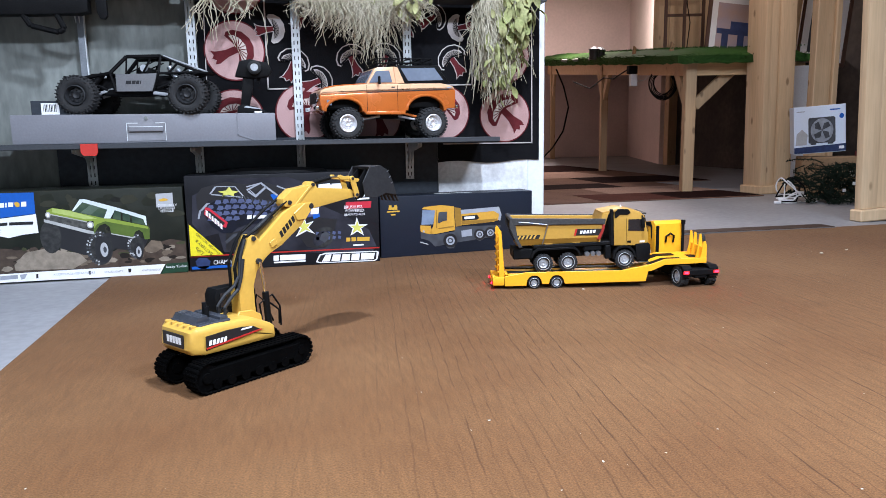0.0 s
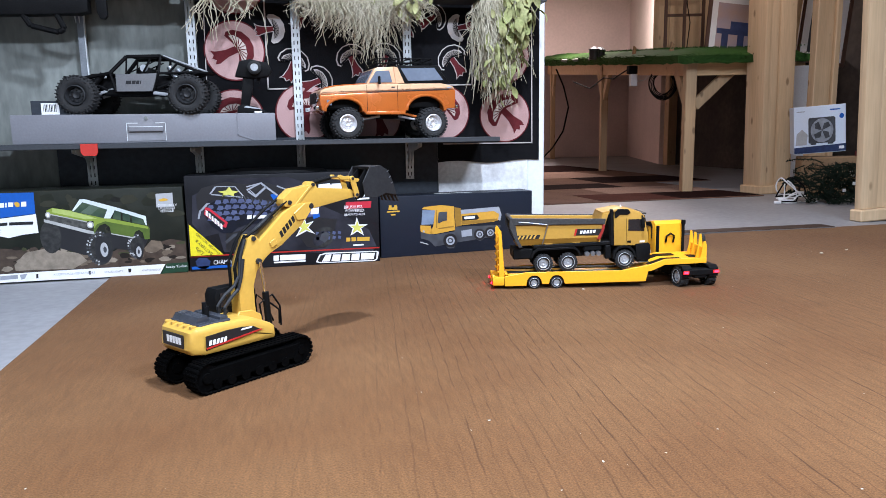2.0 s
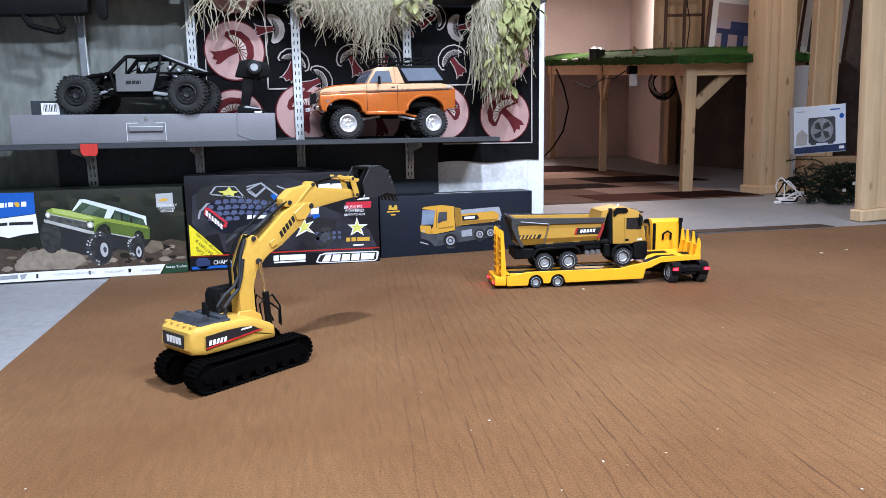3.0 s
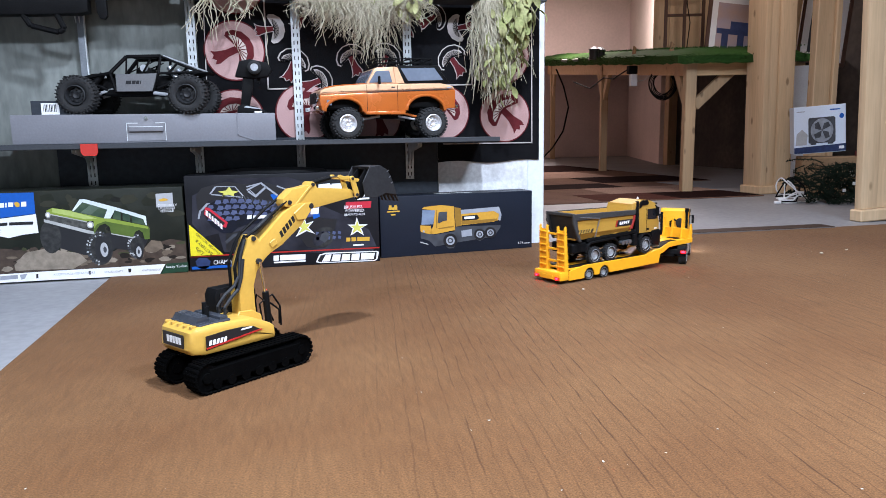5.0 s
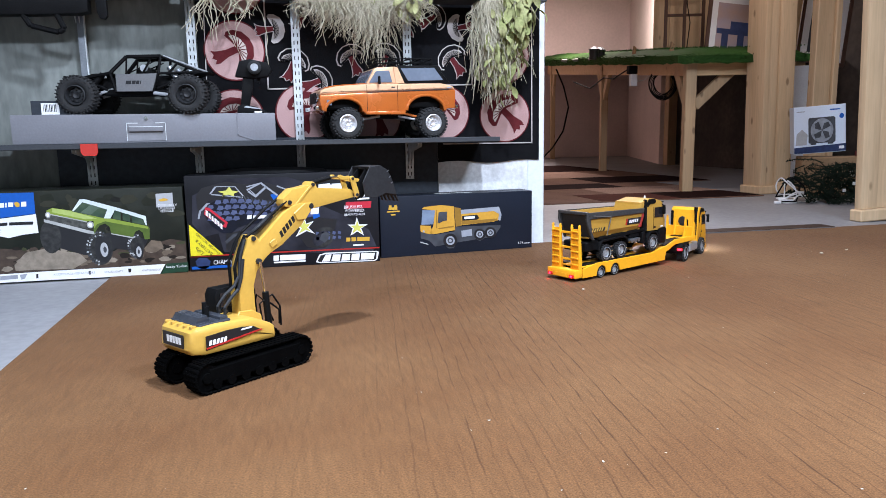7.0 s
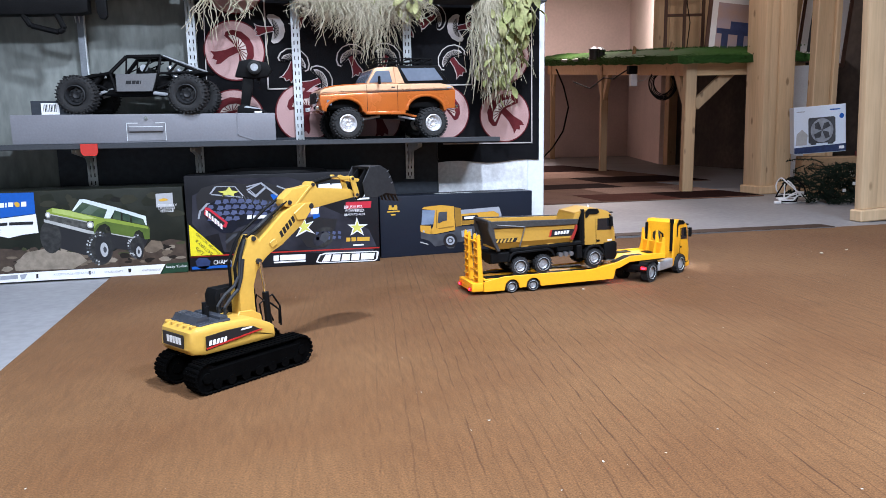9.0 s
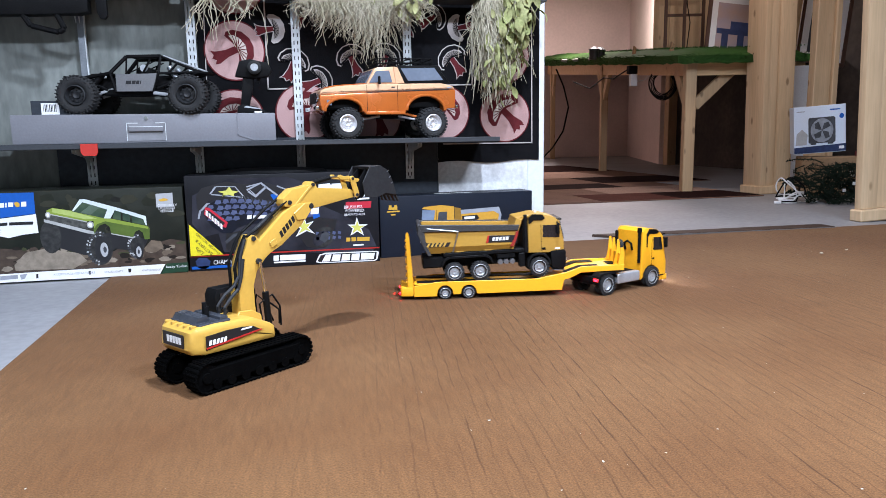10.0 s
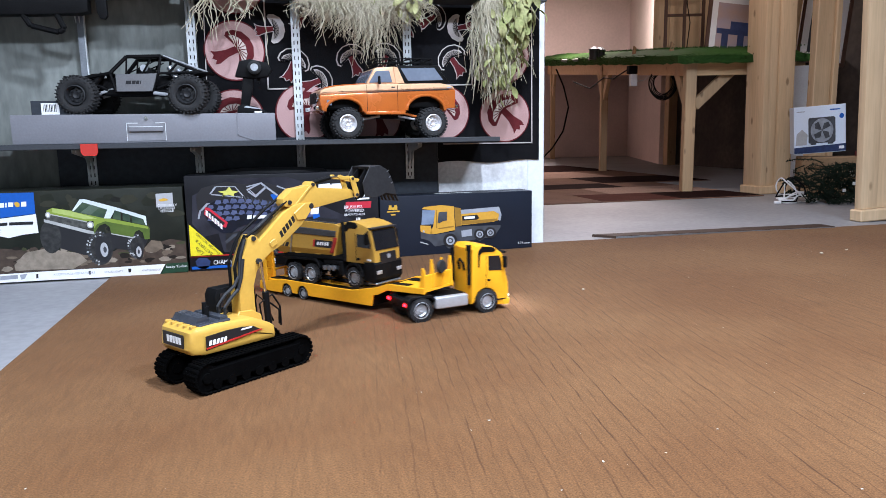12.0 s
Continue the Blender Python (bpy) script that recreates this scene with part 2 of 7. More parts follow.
def lathe(bm, prof, c, axis="y", seg=28, m=None, caps=True):
    """Turn (radius, offset along the axis) round the axis."""
    rings = []
    base = Matrix.Translation(c) @ AX[axis]
    for r, h in prof:
        rings.append([bm.verts.new(base @ Vector((r * math.cos(2 * math.pi * i / seg), r * math.sin(2 * math.pi * i / seg), h))) for i in range(seg)])
    for p, q in zip(rings, rings[1:]):
        for i in range(seg):
            bm.faces.new((p[i], p[(i + 1) % seg], q[(i + 1) % seg], q[i]))
    if caps and prof[0][0] > 1e-6:
        bm.faces.new(rings[0])
    if caps and prof[-1][0] > 1e-6:
        bm.faces.new(rings[-1])
    if m is not None:
        grown(bm, [v for k in rings for v in k], m)
    return bm


def tube(bm, pts, r, seg=8):
    pts = [Vector(p) for p in pts]
    rings = []
    for i, p in enumerate(pts):
        d = (pts[min(i + 1, len(pts) - 1)] - pts[max(i - 1, 0)]).normalized()
        u = d.cross(Vector((0.13, 0.27, 0.95))).normalized()
        v = d.cross(u)
        rr = r[i] if isinstance(r, (list, tuple)) else r
        rings.append([bm.verts.new(p + rr * (u * math.cos(2 * math.pi * k / seg) + v * math.sin(2 * math.pi * k / seg))) for k in range(seg)])
    for a, b in zip(rings, rings[1:]):
        for k in range(seg):
            bm.faces.new((a[k], a[(k + 1) % seg], b[(k + 1) % seg], b[k]))
    bm.faces.new(rings[0])
    bm.faces.new(rings[-1])
    return bm


def beam(bm, p, q, w, h, bevel=0.0):
    """A square bar from p to q."""
    p, q = Vector(p), Vector(q)
    d = q - p
    m = Matrix.Translation((p + q) / 2) @ d.to_track_quat("X", "Z").to_matrix().to_4x4()
    return box(bm, -d.length / 2, d.length / 2, -w / 2, w / 2, -h / 2, h / 2, bevel, m)


B = bmesh.new

# ---- the room ----
FLOOR_Z = -0.006
WALL_Y = 2.575
structure("floor", box(B(), -3.2, 7.4, -2.6, 14.0, FLOOR_Z - 0.1, FLOOR_Z), CONCRETE, "pale grey worn concrete basement floor", "floor")
structure("ceiling_back_room", box(B(), 0.8, 7.5, 2.72, 14.1, 3.0, 3.1), CEIL, "plain off-white back room ceiling", "ceiling")
# out of view; added to hold the front lamps' light off the back room
structure("wall_header", box(B(), 0.999, 7.399, WALL_Y, WALL_Y + 0.1, 1.9, 3.0), PALEWALL, "plain unseen wall added above the wide opening", "wall")
structure("ceiling", box(B(), -3.3, 7.5, -2.7, 2.715, 2.42, 2.52), CEIL, "plain off-white basement ceiling", "ceiling")


def carpet():
    bm = box(B(), -0.524, 3.1, -2.55, 2.56, FLOOR_Z, 0.0, 0.002)
    ob = new("carpet", mesh_of(bm, "carpet", CARPET))
    return tagged(ob, "brown low-pile ribbed carpet laid over concrete", "carpet", "", "structure")


carpet()
WALL_Y = 2.575
structure("wall_shelf", box(B(), -3.2, 0.93, WALL_Y, WALL_Y + 0.14, FLOOR_Z, 2.42), GREYWALL, "bare grey concrete basement wall behind the shelves", "wall")
structure("wall_shelf_end", box(B(), 0.93, 0.998, WALL_Y - 0.004, WALL_Y + 0.144, FLOOR_Z, 2.42, 0.004), WHITEPAINT, "white painted wall end with chipped paint", "wall")
structure("wall_painted_patch", box(B(), 0.36, 0.929, WALL_Y - 0.003, WALL_Y - 0.0002, FLOOR_Z, 0.45), WHITEWALL, "stained white-painted concrete wall patch", "wall")
structure("wall_west", box(B(), -3.3, -3.2, -2.7, WALL_Y, FLOOR_Z, 2.42), GREYWALL, "plain concrete side wall", "wall")
structure("wall_south", box(B(), -3.2, 7.4, -2.7, -2.6, FLOOR_Z, 2.42), GREYWALL, "plain concrete wall", "wall")
structure("wall_east", box(B(), 7.4, 7.5, -2.7, 14.1, FLOOR_Z, 3.0), SHADEWALL, "basement side wall with its shade put in as dark colour", "wall")
structure("wall_hall_west", box(B(), 0.86, 0.96, WALL_Y + 0.145, 14.0, FLOOR_Z, 3.0), PALEWALL, "plain plastered side wall of the back room", "wall")


def slanted_wall(name, p, q, mat, label, z1=3.0, thick=0.1):
    p, q = Vector((*p, 0)), Vector((*q, 0))
    d = q - p
    m = Matrix.Translation(p) @ Matrix.Rotation(math.atan2(d.y, d.x), 4, "Z")
    return structure(name, box(B(), 0, d.length, 0, thick, FLOOR_Z, z1, 0, m), mat, label, "wall")


slanted_wall("wall_back", (0.96, 11.6), (6.3, 11.6), PINKWALL, "pinkish plastered end wall of the back room")
slanted_wall("wall_back_return", (6.065, 11.595), (4.86, 8.42), PALEWALL, "pale pinkish plasterboard return wall")
slanted_wall("wall_dark", (4.95, 8.45), (4.93, 5.2), SHADEWALL, "wall under the course table, shade put into its dark colour", 3.0)
slanted_wall("wall_dark_side", (4.93, 5.2), (7.4, 5.0), SHADEWALL, "storage corner wall, shade put into its dark colour", 3.0)
structure("rug", box(box(B(), 1.02, 3.05, 3.965, 5.40, FLOOR_Z, FLOOR_Z + 0.006, 0.002), 1.02, 3.62, 5.402, 8.62, FLOOR_Z, FLOOR_Z + 0.006, 0.002), material("brown_rug_pile", (0.15, 0.082, 0.055), 0.95, 0, (0.085, 0.05, 0.036), 3, 0.5, 200, 0.2, 0.4, spec=0.2), "low-pile rug woven in brown and dark red blocks", "rug")


def rug_blocks():
    """The rug's woven blocks, in rows of different tones."""
    tone = {n: material("rug_block_" + n, c, 0.95, 0, None, 6, 0.4, 200, 0.2, 0.4, spec=0.03) for n, c in (("umber", (0.020, 0.009, 0.008)), ("rust", (0.085, 0.032, 0.024)), ("tan", (0.33, 0.22, 0.17)), ("mocha", (0.19, 0.115, 0.085)))}
    rug = bpy.data.objects["rug"]
    rows = (
        (3.98, 4.42, ((1.03, 1.92, "mocha"), (1.92, 2.46, "rust"), (2.46, 3.04, "umber"))),
        (4.42, 4.93, ((1.03, 1.50, "rust"), (1.50, 2.20, "mocha"), (2.20, 3.04, "tan"))),
        (4.93, 5.39, ((1.03, 1.80, "mocha"), (1.80, 2.58, "umber"), (2.58, 3.04, "mocha"))),
        (5.41, 6.15, ((1.03, 1.90, "tan"), (1.90, 2.62, "mocha"), (2.62, 3.60, "umber"))),
        (6.15, 7.15, ((1.03, 2.00, "rust"), (2.00, 3.10, "tan"), (3.10, 3.60, "mocha"))),
        (7.15, 8.60, ((1.03, 2.40, "tan"), (2.40, 3.60, "umber"))),
    )
    for y0, y1, blocks in rows:
        for x0, x1, name in blocks:
            part("woven_block", box(B(), x0 + .004, x1 - .004, y0 + .004, y1 - .004, FLOOR_Z + 0.005, FLOOR_Z + 0.009, 0.001), tone[name], rug)


rug_blocks()


def threshold():
    ob = thing("threshold_strip", pose(0, 0, FLOOR_Z), "dark brown metal threshold strip with a pale front lip", "threshold strip")
    m = pose(1.315, 2.583, 0, 0, 0, -2.6)
    plate = B()
    low = [plate.verts.new((x, y, 0)) for x, y in ((0.0, 0.008), (1.0, 0.008), (1.0, 0.10), (-0.07, 0.085))]
    top = [plate.verts.new((v.co.x, v.co.y, 0.010)) for v in low]
    plate.faces.new(low), plate.faces.new(top)
    for i in range(4):
        plate.faces.new((low[i], low[(i + 1) % 4], top[(i + 1) % 4], top[i]))
    grown(plate, plate.verts[:], m)
    part("plate", plate, material("brown_strip", (0.050, 0.031, 0.023), 0.6, 0, (0.085, 0.058, 0.045), 9, 0.5, 80, 0.15, 0.1, spec=0.12), ob)
    part("front_lip", box(B(), 0, 1.0, 0.003, 0.0075, 0, 0.0085, 0.001, m), GREYMETAL, ob, "pale worn front lip")


threshold()


# ---- timber posts ----
def timber_post(name, x0, x1, y0, y1, boards, label, lean=0.0):
    ob = thing(name, pose(x0, y0, FLOOR_Z, 0, lean, 0), label, "post")
    w, d = x1 - x0, y1 - y0
    z = 0.055
    xs = [0.0]
    for b in boards:
        xs.append(xs[-1] + b * w)
    for k, (a, b) in enumerate(zip(xs, xs[1:])):
        part("board", box(B(), a + 0.003, b - 0.003, 0.010 * (k % 2), d, z, (2.42 if y0 > 3 else 1.90) - FLOOR_Z - 0.002 * (y0 < 3), 0.006, None, 2), PINE, ob)
    part("plinth", box(B(), -0.012, w + 0.012, -0.02, d + 0.012, 0, z, 0.006), PINE, ob)
    return ob


timber_post("timber_post", 3.100, 3.335, 4.08, 4.26, (0.22, 0.26, 0.52), "built-up pale pine post with knots on a plinth", -1.2)
timber_post("timber_post", 2.583, 2.90, 2.695, 2.735, (0.30, 0.70), "thick pale pine post with knots beside the carpet", -2.4)
stud = thing("timber_stud", pose(3.875, 4.56, FLOOR_Z), "upright pale pine stud behind the fan box", "post")
part("board", box(B(), 0, 0.14, 0, 0.07, 0, 2.42, 0.006), PINE, stud)
part("board", box(B(), 0.143, 0.19, -0.02, 0.06, 0, 2.42, 0.006), PINE, stud)


# ---- the course table in the back room ----
TURF = material("green_artificial_turf", (0.030, 0.085, 0.018), 0.95, 0, (0.045, 0.070, 0.024), 5, 0.6, 150, 0.3, 0.6, spec=0.1)
# darker pine: shade under the table and in the corner is in its colour
TIMBERSHADE = wood("shaded_pine", (0.46, 0.32, 0.18), (0.28, 0.165, 0.08), 2)


CLIMB = 0.096


def course_table():
    ob = thing("course_table", pose(2.772, 4.43, FLOOR_Z, 0, 0, -14.1), "long pine-framed table topped with green artificial turf", "table")
    H = 0.92
    part("tabletop", box(B(), -0.10, 0.70, -0.12, 8.2, H - 0.035, H, 0.004), PINEX, ob)
    for y in (0.0, 2.82, 6.85):
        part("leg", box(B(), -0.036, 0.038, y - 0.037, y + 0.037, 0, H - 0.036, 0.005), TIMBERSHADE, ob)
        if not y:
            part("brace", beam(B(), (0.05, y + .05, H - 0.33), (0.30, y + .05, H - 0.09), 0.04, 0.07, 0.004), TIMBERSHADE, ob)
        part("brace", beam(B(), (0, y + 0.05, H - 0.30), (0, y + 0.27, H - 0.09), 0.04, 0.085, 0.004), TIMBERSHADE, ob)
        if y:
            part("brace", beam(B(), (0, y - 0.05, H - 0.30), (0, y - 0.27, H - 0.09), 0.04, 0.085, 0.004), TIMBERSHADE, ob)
    # added panel that widens the top to block lamplight from below
    part("tabletop_extension", box(B(), 0.735, 2.1, 1.6, 8.2, H - 0.035, H + 0.01, 0.004), TURF, ob)
    part("apron", box(B(), -0.02, 0.02, 0.0, 8.1, H - 0.125, H - 0.037, 0.003), PINEX, ob)
    part("apron", box(B(), 0.022, 0.68, -0.02, 0.02, H - 0.125, H - 0.037, 0.003), PINEX, ob)
    random.seed(8)
    bm = B()
    nx, ny = 16, 100
    def crown(i, j):
        """The turf bulges up from its rolled-over edge."""
        e = min(i, nx - i, j * 1.4, ny - j) / 4.0
        return 0.045 * math.sqrt(min(e, 1.0)) + 0.016 * noise.noise(Vector((i * 0.3, j * 0.3, 1)))
    vs = [[bm.verts.new((-0.13 + 0.86 * i / nx, -0.15 + 8.4 * j / ny, H + 0.010 + crown(i, j))) for i in range(nx + 1)] for j in range(ny + 1)]
    for j in range(ny):
        for i in range(nx):
            bm.faces.new((vs[j][i], vs[j][i + 1], vs[j + 1][i + 1], vs[j + 1][i]))
    ring = [e for e in bm.edges if e.is_boundary]
    r = bmesh.ops.extrude_edge_only(bm, edges=ring)
    for v in [g for g in r["geom"] if isinstance(g, bmesh.types.BMVert)]:
        v.co.z = H - 0.038 - 0.012 * random.random()
    part("turf", bm, TURF, ob, "green turf hanging ragged over the edge", 60)
    bm = B()
    for k in range(5200):
        edge = random.random()
        if edge < 0.45:
            p = Vector((-0.132, random.uniform(-0.15, 8.2), random.uniform(H - 0.045, H + 0.02)))
            d = Vector((-1, random.uniform(-.5, .5), random.uniform(-.4, .8)))
        elif edge < 0.7:
            p = Vector((random.uniform(-0.13, 0.72), -0.152, random.uniform(H - 0.045, H + 0.02)))
            d = Vector((random.uniform(-.5, .5), -1, random.uniform(-.4, .8)))
        else:
            p = Vector((random.uniform(-0.13, 0.72), random.uniform(-0.15, 3.0), H + 0.06))
            d = Vector((random.uniform(-.6, .6), random.uniform(-.6, .6), 1))
        d.normalize()
        s = d.cross(Vector((0.3, 0.5, 0.81))).normalized() * 0.004
        a, b, c = bm.verts.new(p - s), bm.verts.new(p + s), bm.verts.new(p + d * random.uniform(0.006, 0.014))
        bm.faces.new((a, b, c))
    tagged(part("turf_pile", bm, TURF, ob, "", 0), kind="stuff")
    for o in ob.children:  # the course climbs towards the far end
        for v in o.data.vertices:
            v.co.z *= 1 + CLIMB * max(v.co.y, -0.2) / H
    return ob


course_table()


# ---- vehicles: shared pieces ----
def wheel_part(parent, c, r, w, side, rim_mat=SILVER, tread=0, hub=0.55, spokes=8, name="wheel", lug=1.0):
    """A tyre with shoulders and a dished rim; side -1 or 1 tells which way the dish looks."""
    hub_at, c = Matrix.Translation(c), (0, 0, 0)
    x, y, z = c
    s = -side
    lugs = []
    bm = lathe(B(), [(r * 0.5, -w * .36), (r * 0.62, -w * .47), (r * 0.78, -w * .5), (r * 0.9, -w * .455), (r * 0.97, -w * 0.36), (r, -w * 0.2), (r, w * 0.2), (r * 0.97, w * 0.36), (r * 0.9, w * .455), (r * 0.78, w * .5), (r * 0.62, w * .47), (r * 0.5, w * .36)], c, "y", 32, None, False)
    if tread:
        for i in range(tread):
            a = 2 * math.pi * i / tread
            for o in (-1, 1):
                m = Matrix.Translation(c) @ Matrix.Rotation(a + (0.5 if o > 0 else 0) * 2 * math.pi / tread, 4, "Y") @ Matrix.Translation((0, o * w * 0.26, r))
                if r > .04:
                    lugs.append(m)
                    if i % 2 == 0:
                        lugs.append(Matrix.Rotation(a + (0.5 if o > 0 else 0) * 2 * math.pi / tread, 4, "Y") @ Matrix.Translation((0, o * w * 0.44, r * .90)) @ Matrix.Rotation(-o * radians(52), 4, "X") @ Matrix.Diagonal((1.2, .6, 1, 1)))
                else:
                    box(bm, -r * 0.09, r * 0.09, -w * 0.22, w * 0.22, -r * 0.06, r * 0.055, 0, m)
    tyre = part(name, bm, RUBBER, parent)
    tyre.matrix_basis = hub_at
    if lugs:
        me = mesh_of(box(B(), -r * 0.09 * lug, r * 0.09 * lug, -w * 0.22, w * 0.22, -r * 0.06, r * 0.055 * lug, r * .02), "tread_lug", RUBBER)
        for m in lugs:
            o = new("tread_lug", me)
            o.parent, o.matrix_basis = tyre, m
    bm = lathe(B(), [(0.0001, s * w * 0.22), (r * 0.16, s * w * 0.30), (r * 0.2, s * w * 0.2), (r * 0.42, s * w * 0.14), (r * hub, s * w * 0.30), (r * (hub + 0.07), s * w * 0.52), (r * (hub + 0.11), s * w * 0.50), (r * (hub + 0.12), s * w * 0.1)], c, "y", 28)
    for i in range(spokes):
        a = 2 * math.pi * i / spokes
        cyl(bm, r * 0.055, w * 0.12, (x + math.cos(a) * r * 0.31, y - s * w * 0.2, z + math.sin(a) * r * 0.31), "y", 8)
    part("rim", bm, rim_mat, tyre)
    return tyre


def stroke(bm, pts, w, y, m=None):
    """A flat printed line of width w through (x, z) points, at depth y."""
    for (a, b), (c, d) in zip(pts, pts[1:]):
        v = Vector((c - a, d - b))
        n = Vector((-v.y, v.x)).normalized() * w / 2
        e = v.normalized() * w * 0.35
        q = [bm.verts.new((px, y, pz)) for px, pz in ((a - e.x + n.x, b - e.y + n.y), (c + e.x + n.x, d + e.y + n.y), (c + e.x - n.x, d + e.y - n.y), (a - e.x - n.x, b - e.y - n.y))]
        bm.faces.new(q)
    return bm


def flat(pts, y):
    bm = B()
    bm.faces.new([bm.verts.new((px, y, pz)) for px, pz in pts])
    return bm


def slab(pts, y, t=0.0006):
    """A thin printed or stuck-on piece with its outline in (x, z)."""
    return prism(B(), pts, y - t, y + t * 0.5)


def logo_bars(x0, z0, w, h, y, n=5, slant=0.25):
    """A brand mark reduced to plain slanted bars."""
    bm = B()
    step = w / n
    for i in range(n):
        a = x0 + i * step
        b = a + step * 0.72
        q = [(a, z0), (b, z0), (b + slant * h, z0 + h), (a + slant * h, z0 + h)]
        bm.faces.new([bm.verts.new((px, y, pz)) for px, pz in q])
    return bm


DECALWHITE = material("printed_white", (0.80, 0.80, 0.80), 0.45, 0, None, 20, 0.1, 100, 0.03, 0)
DECALBLACK = material("printed_black", (0.012, 0.012, 0.014), 0.4, 0, None, 20, 0.1, 100, 0.03, 0)
DECALRED = material("printed_red", (0.45, 0.02, 0.015), 0.4, 0, None, 20, 0.1, 100, 0.03, 0)


HOODGREY = material("glossy_gunmetal", (0.075, 0.082, 0.098), 0.16, 0.45, (0.03, 0.033, 0.04), 40, 0.5, 200, 0.08, 0.03)


TRACKBLACK = material("black_rubber_track", (0.0013, 0.0013, 0.0014), 0.7, 0, (0.003, 0.003, 0.003), 40, 0.5, 250, 0.25, 0.2, spec=0.02)


# ---- excavator ----
def excavator():
    ob = thing("excavator", pose(-0.096, 1.30, 0, 0, 0, 38), "yellow metal toy excavator with raised boom and black tracks", "toy excavator")
    # undercarriage
    part("track_frame", box(prism(prism(B(), [(-.10, .014), (.095, .014), (.095, .044), (-.10, .044)], -.0755, -.048, .003), [(-.10, .014), (.095, .014), (.095, .044), (-.10, .044)], .020, .044, .003), -.04, .04, -.05, .03, .02, .05, .004), TRACKBLACK, ob)
    part("turntable", cyl(B(), 0.042, 0.022, (0, -.010, 0.054), "z", 32), TRACKBLACK, ob)
    for s in (-1, 1):
        for x in [-.085 + .0283 * i for i in range(7)]:
            part("track_roller", cyl(B(), 0.0085, 0.034, (x, -.014 + s * .046, 0.0145), "y", 16), TRACKBLACK, ob)
        for x in (-.103, .096):
            part("sprocket", cyl(cyl(B(), 0.0225, 0.028, (x, -.014 + s * .046, 0.0285), "y", 20), .009, .034, (x, -.014 + s * .046, .0285), "y", 12), TRACKBLACK, ob)
        bm = box(B(), -.0036, .0036, -.0182, .0182, -.0016, .0016, .0006)
        box(bm, -.0010, .0010, -.0176, .0176, .001, .0030)
        shoe = mesh_of(bm, "track_shoe", TRACKBLACK)
        half, r = 0.0965, 0.0255
        per = 4 * half + 2 * math.pi * r
        n = 68
        for i in range(n):
            d = per * i / n
            if d < 2 * half:
                m = pose(-half + d, 0, 0.0287 + r)
            elif d < 2 * half + math.pi * r:
                a = (d - 2 * half) / r
                m = pose(half + r * math.sin(a), 0, 0.0285 + r * math.cos(a), 0, math.degrees(a))
            elif d < 4 * half + math.pi * r:
                m = pose(half - (d - 2 * half - math.pi * r), 0, 0.0285 - r, 0, 180)
            else:
                a = (d - 4 * half - math.pi * r) / r
                m = pose(-half - r * math.sin(a), 0, 0.0285 - r * math.cos(a), 0, 180 + math.degrees(a))
            o = new("track_shoe", shoe)
            o.parent = ob
            o.matrix_basis = Matrix.Translation((-.0030, -.014 + s * .046, 0)) @ m
    # upper structure
    bm = prism(B(), [(-.090, .061), (.050, .059), (.053, .066), (.052, .082), (.044, .089), (.014, .103), (.002, .107), (-.070, .111), (-.104, .110), (-.114, .103), (-.118, .074), (-.110, .064)], -.060, .050, .011, None, 4)
    for v in bm.verts:
        if v.co.x < -.088:
            v.co.y = -.005 + (v.co.y + .005) * (1 - ((-.088 - v.co.x) / 0.030) ** 2 * 0.22)
    part("body", bm, YELLOW, ob)
    bm = B()
    for i in range(5):
        cyl(bm, .0055, .005, (-.103, -.042 + .019 * i, .1095), "z", 12)
    part("counterweight_lug", bm, YELLOW, ob)
    part("boom_bracket", prism(prism(B(), [(-.008, .098), (.052, .078), (.050, .098), (.03, .110), (.004, .112)], -.022, -.017, .001), [(-.008, .098), (.052, .078), (.050, .098), (.03, .110), (.004, .112)], .017, .022, .001), YELLOW, ob)
    hood = part("engine_hood", prism(box(B(), -.096, -.034, -.050, .040, .104, .113, .002), [(-.094, .112), (-.087, .122), (-.070, .123), (-.065, .112)], -.035, .038, .003, None, 2), HOODGREY, ob, "glossy dark grey engine hood")
    part("exhaust", cyl(cyl(B(), .006, .022, (-.056, -.008, .121), "z", 14), .004, .012, (-.058, -.008, .134), "z", 12), BLACK, hood)
    part("hood_rib", box(B(), -.052, -.036, -.045, .036, .111, .118, .003, None, 2), HOODGREY, hood)
    # side print
    for s in (-1, 1):
        y = -.0606 if s < 0 else .0506
        part("side_print", slab([(-.092, .071), (.020, .082), (.004, .092), (-.02, .096), (-.05, .097), (-.092, .095)], y), DECALBLACK, ob)
        part("side_stripe", slab([(-.092, .0725), (.024, .0825), (.018, .0845), (-.092, .0755)], y + s * .0008), DECALRED, ob)
        part("brand_bars", logo_bars(-.088, .0785, .036, .0085, y + s * .0016, 5), DECALWHITE, ob)
        part("print_bar", flat([(-.025, .0905), (-.002, .0905), (0, .0935), (-.022, .0935)], y + s * .0016), DECALWHITE, ob)
    part("rear_print", box(B(), -.1192, -.1172, -.036, .026, .076, .099), DECALBLACK, ob)
    bm = B()
    for y in (-.030, -.021, -.012, -.003, .006):
        box(bm, -.1199, -.1193, y, y + .0065, .082, .094)
    part("rear_bars", bm, DECALWHITE, ob)
    # cab
    part("cab", prism(B(), [(-.020, .10), (.045, .10), (.048, .125), (.03, .152), (-.016, .152), (-.022, .14)], .014, .048, .004, None, 2), BLACK, ob, "black operator cab")
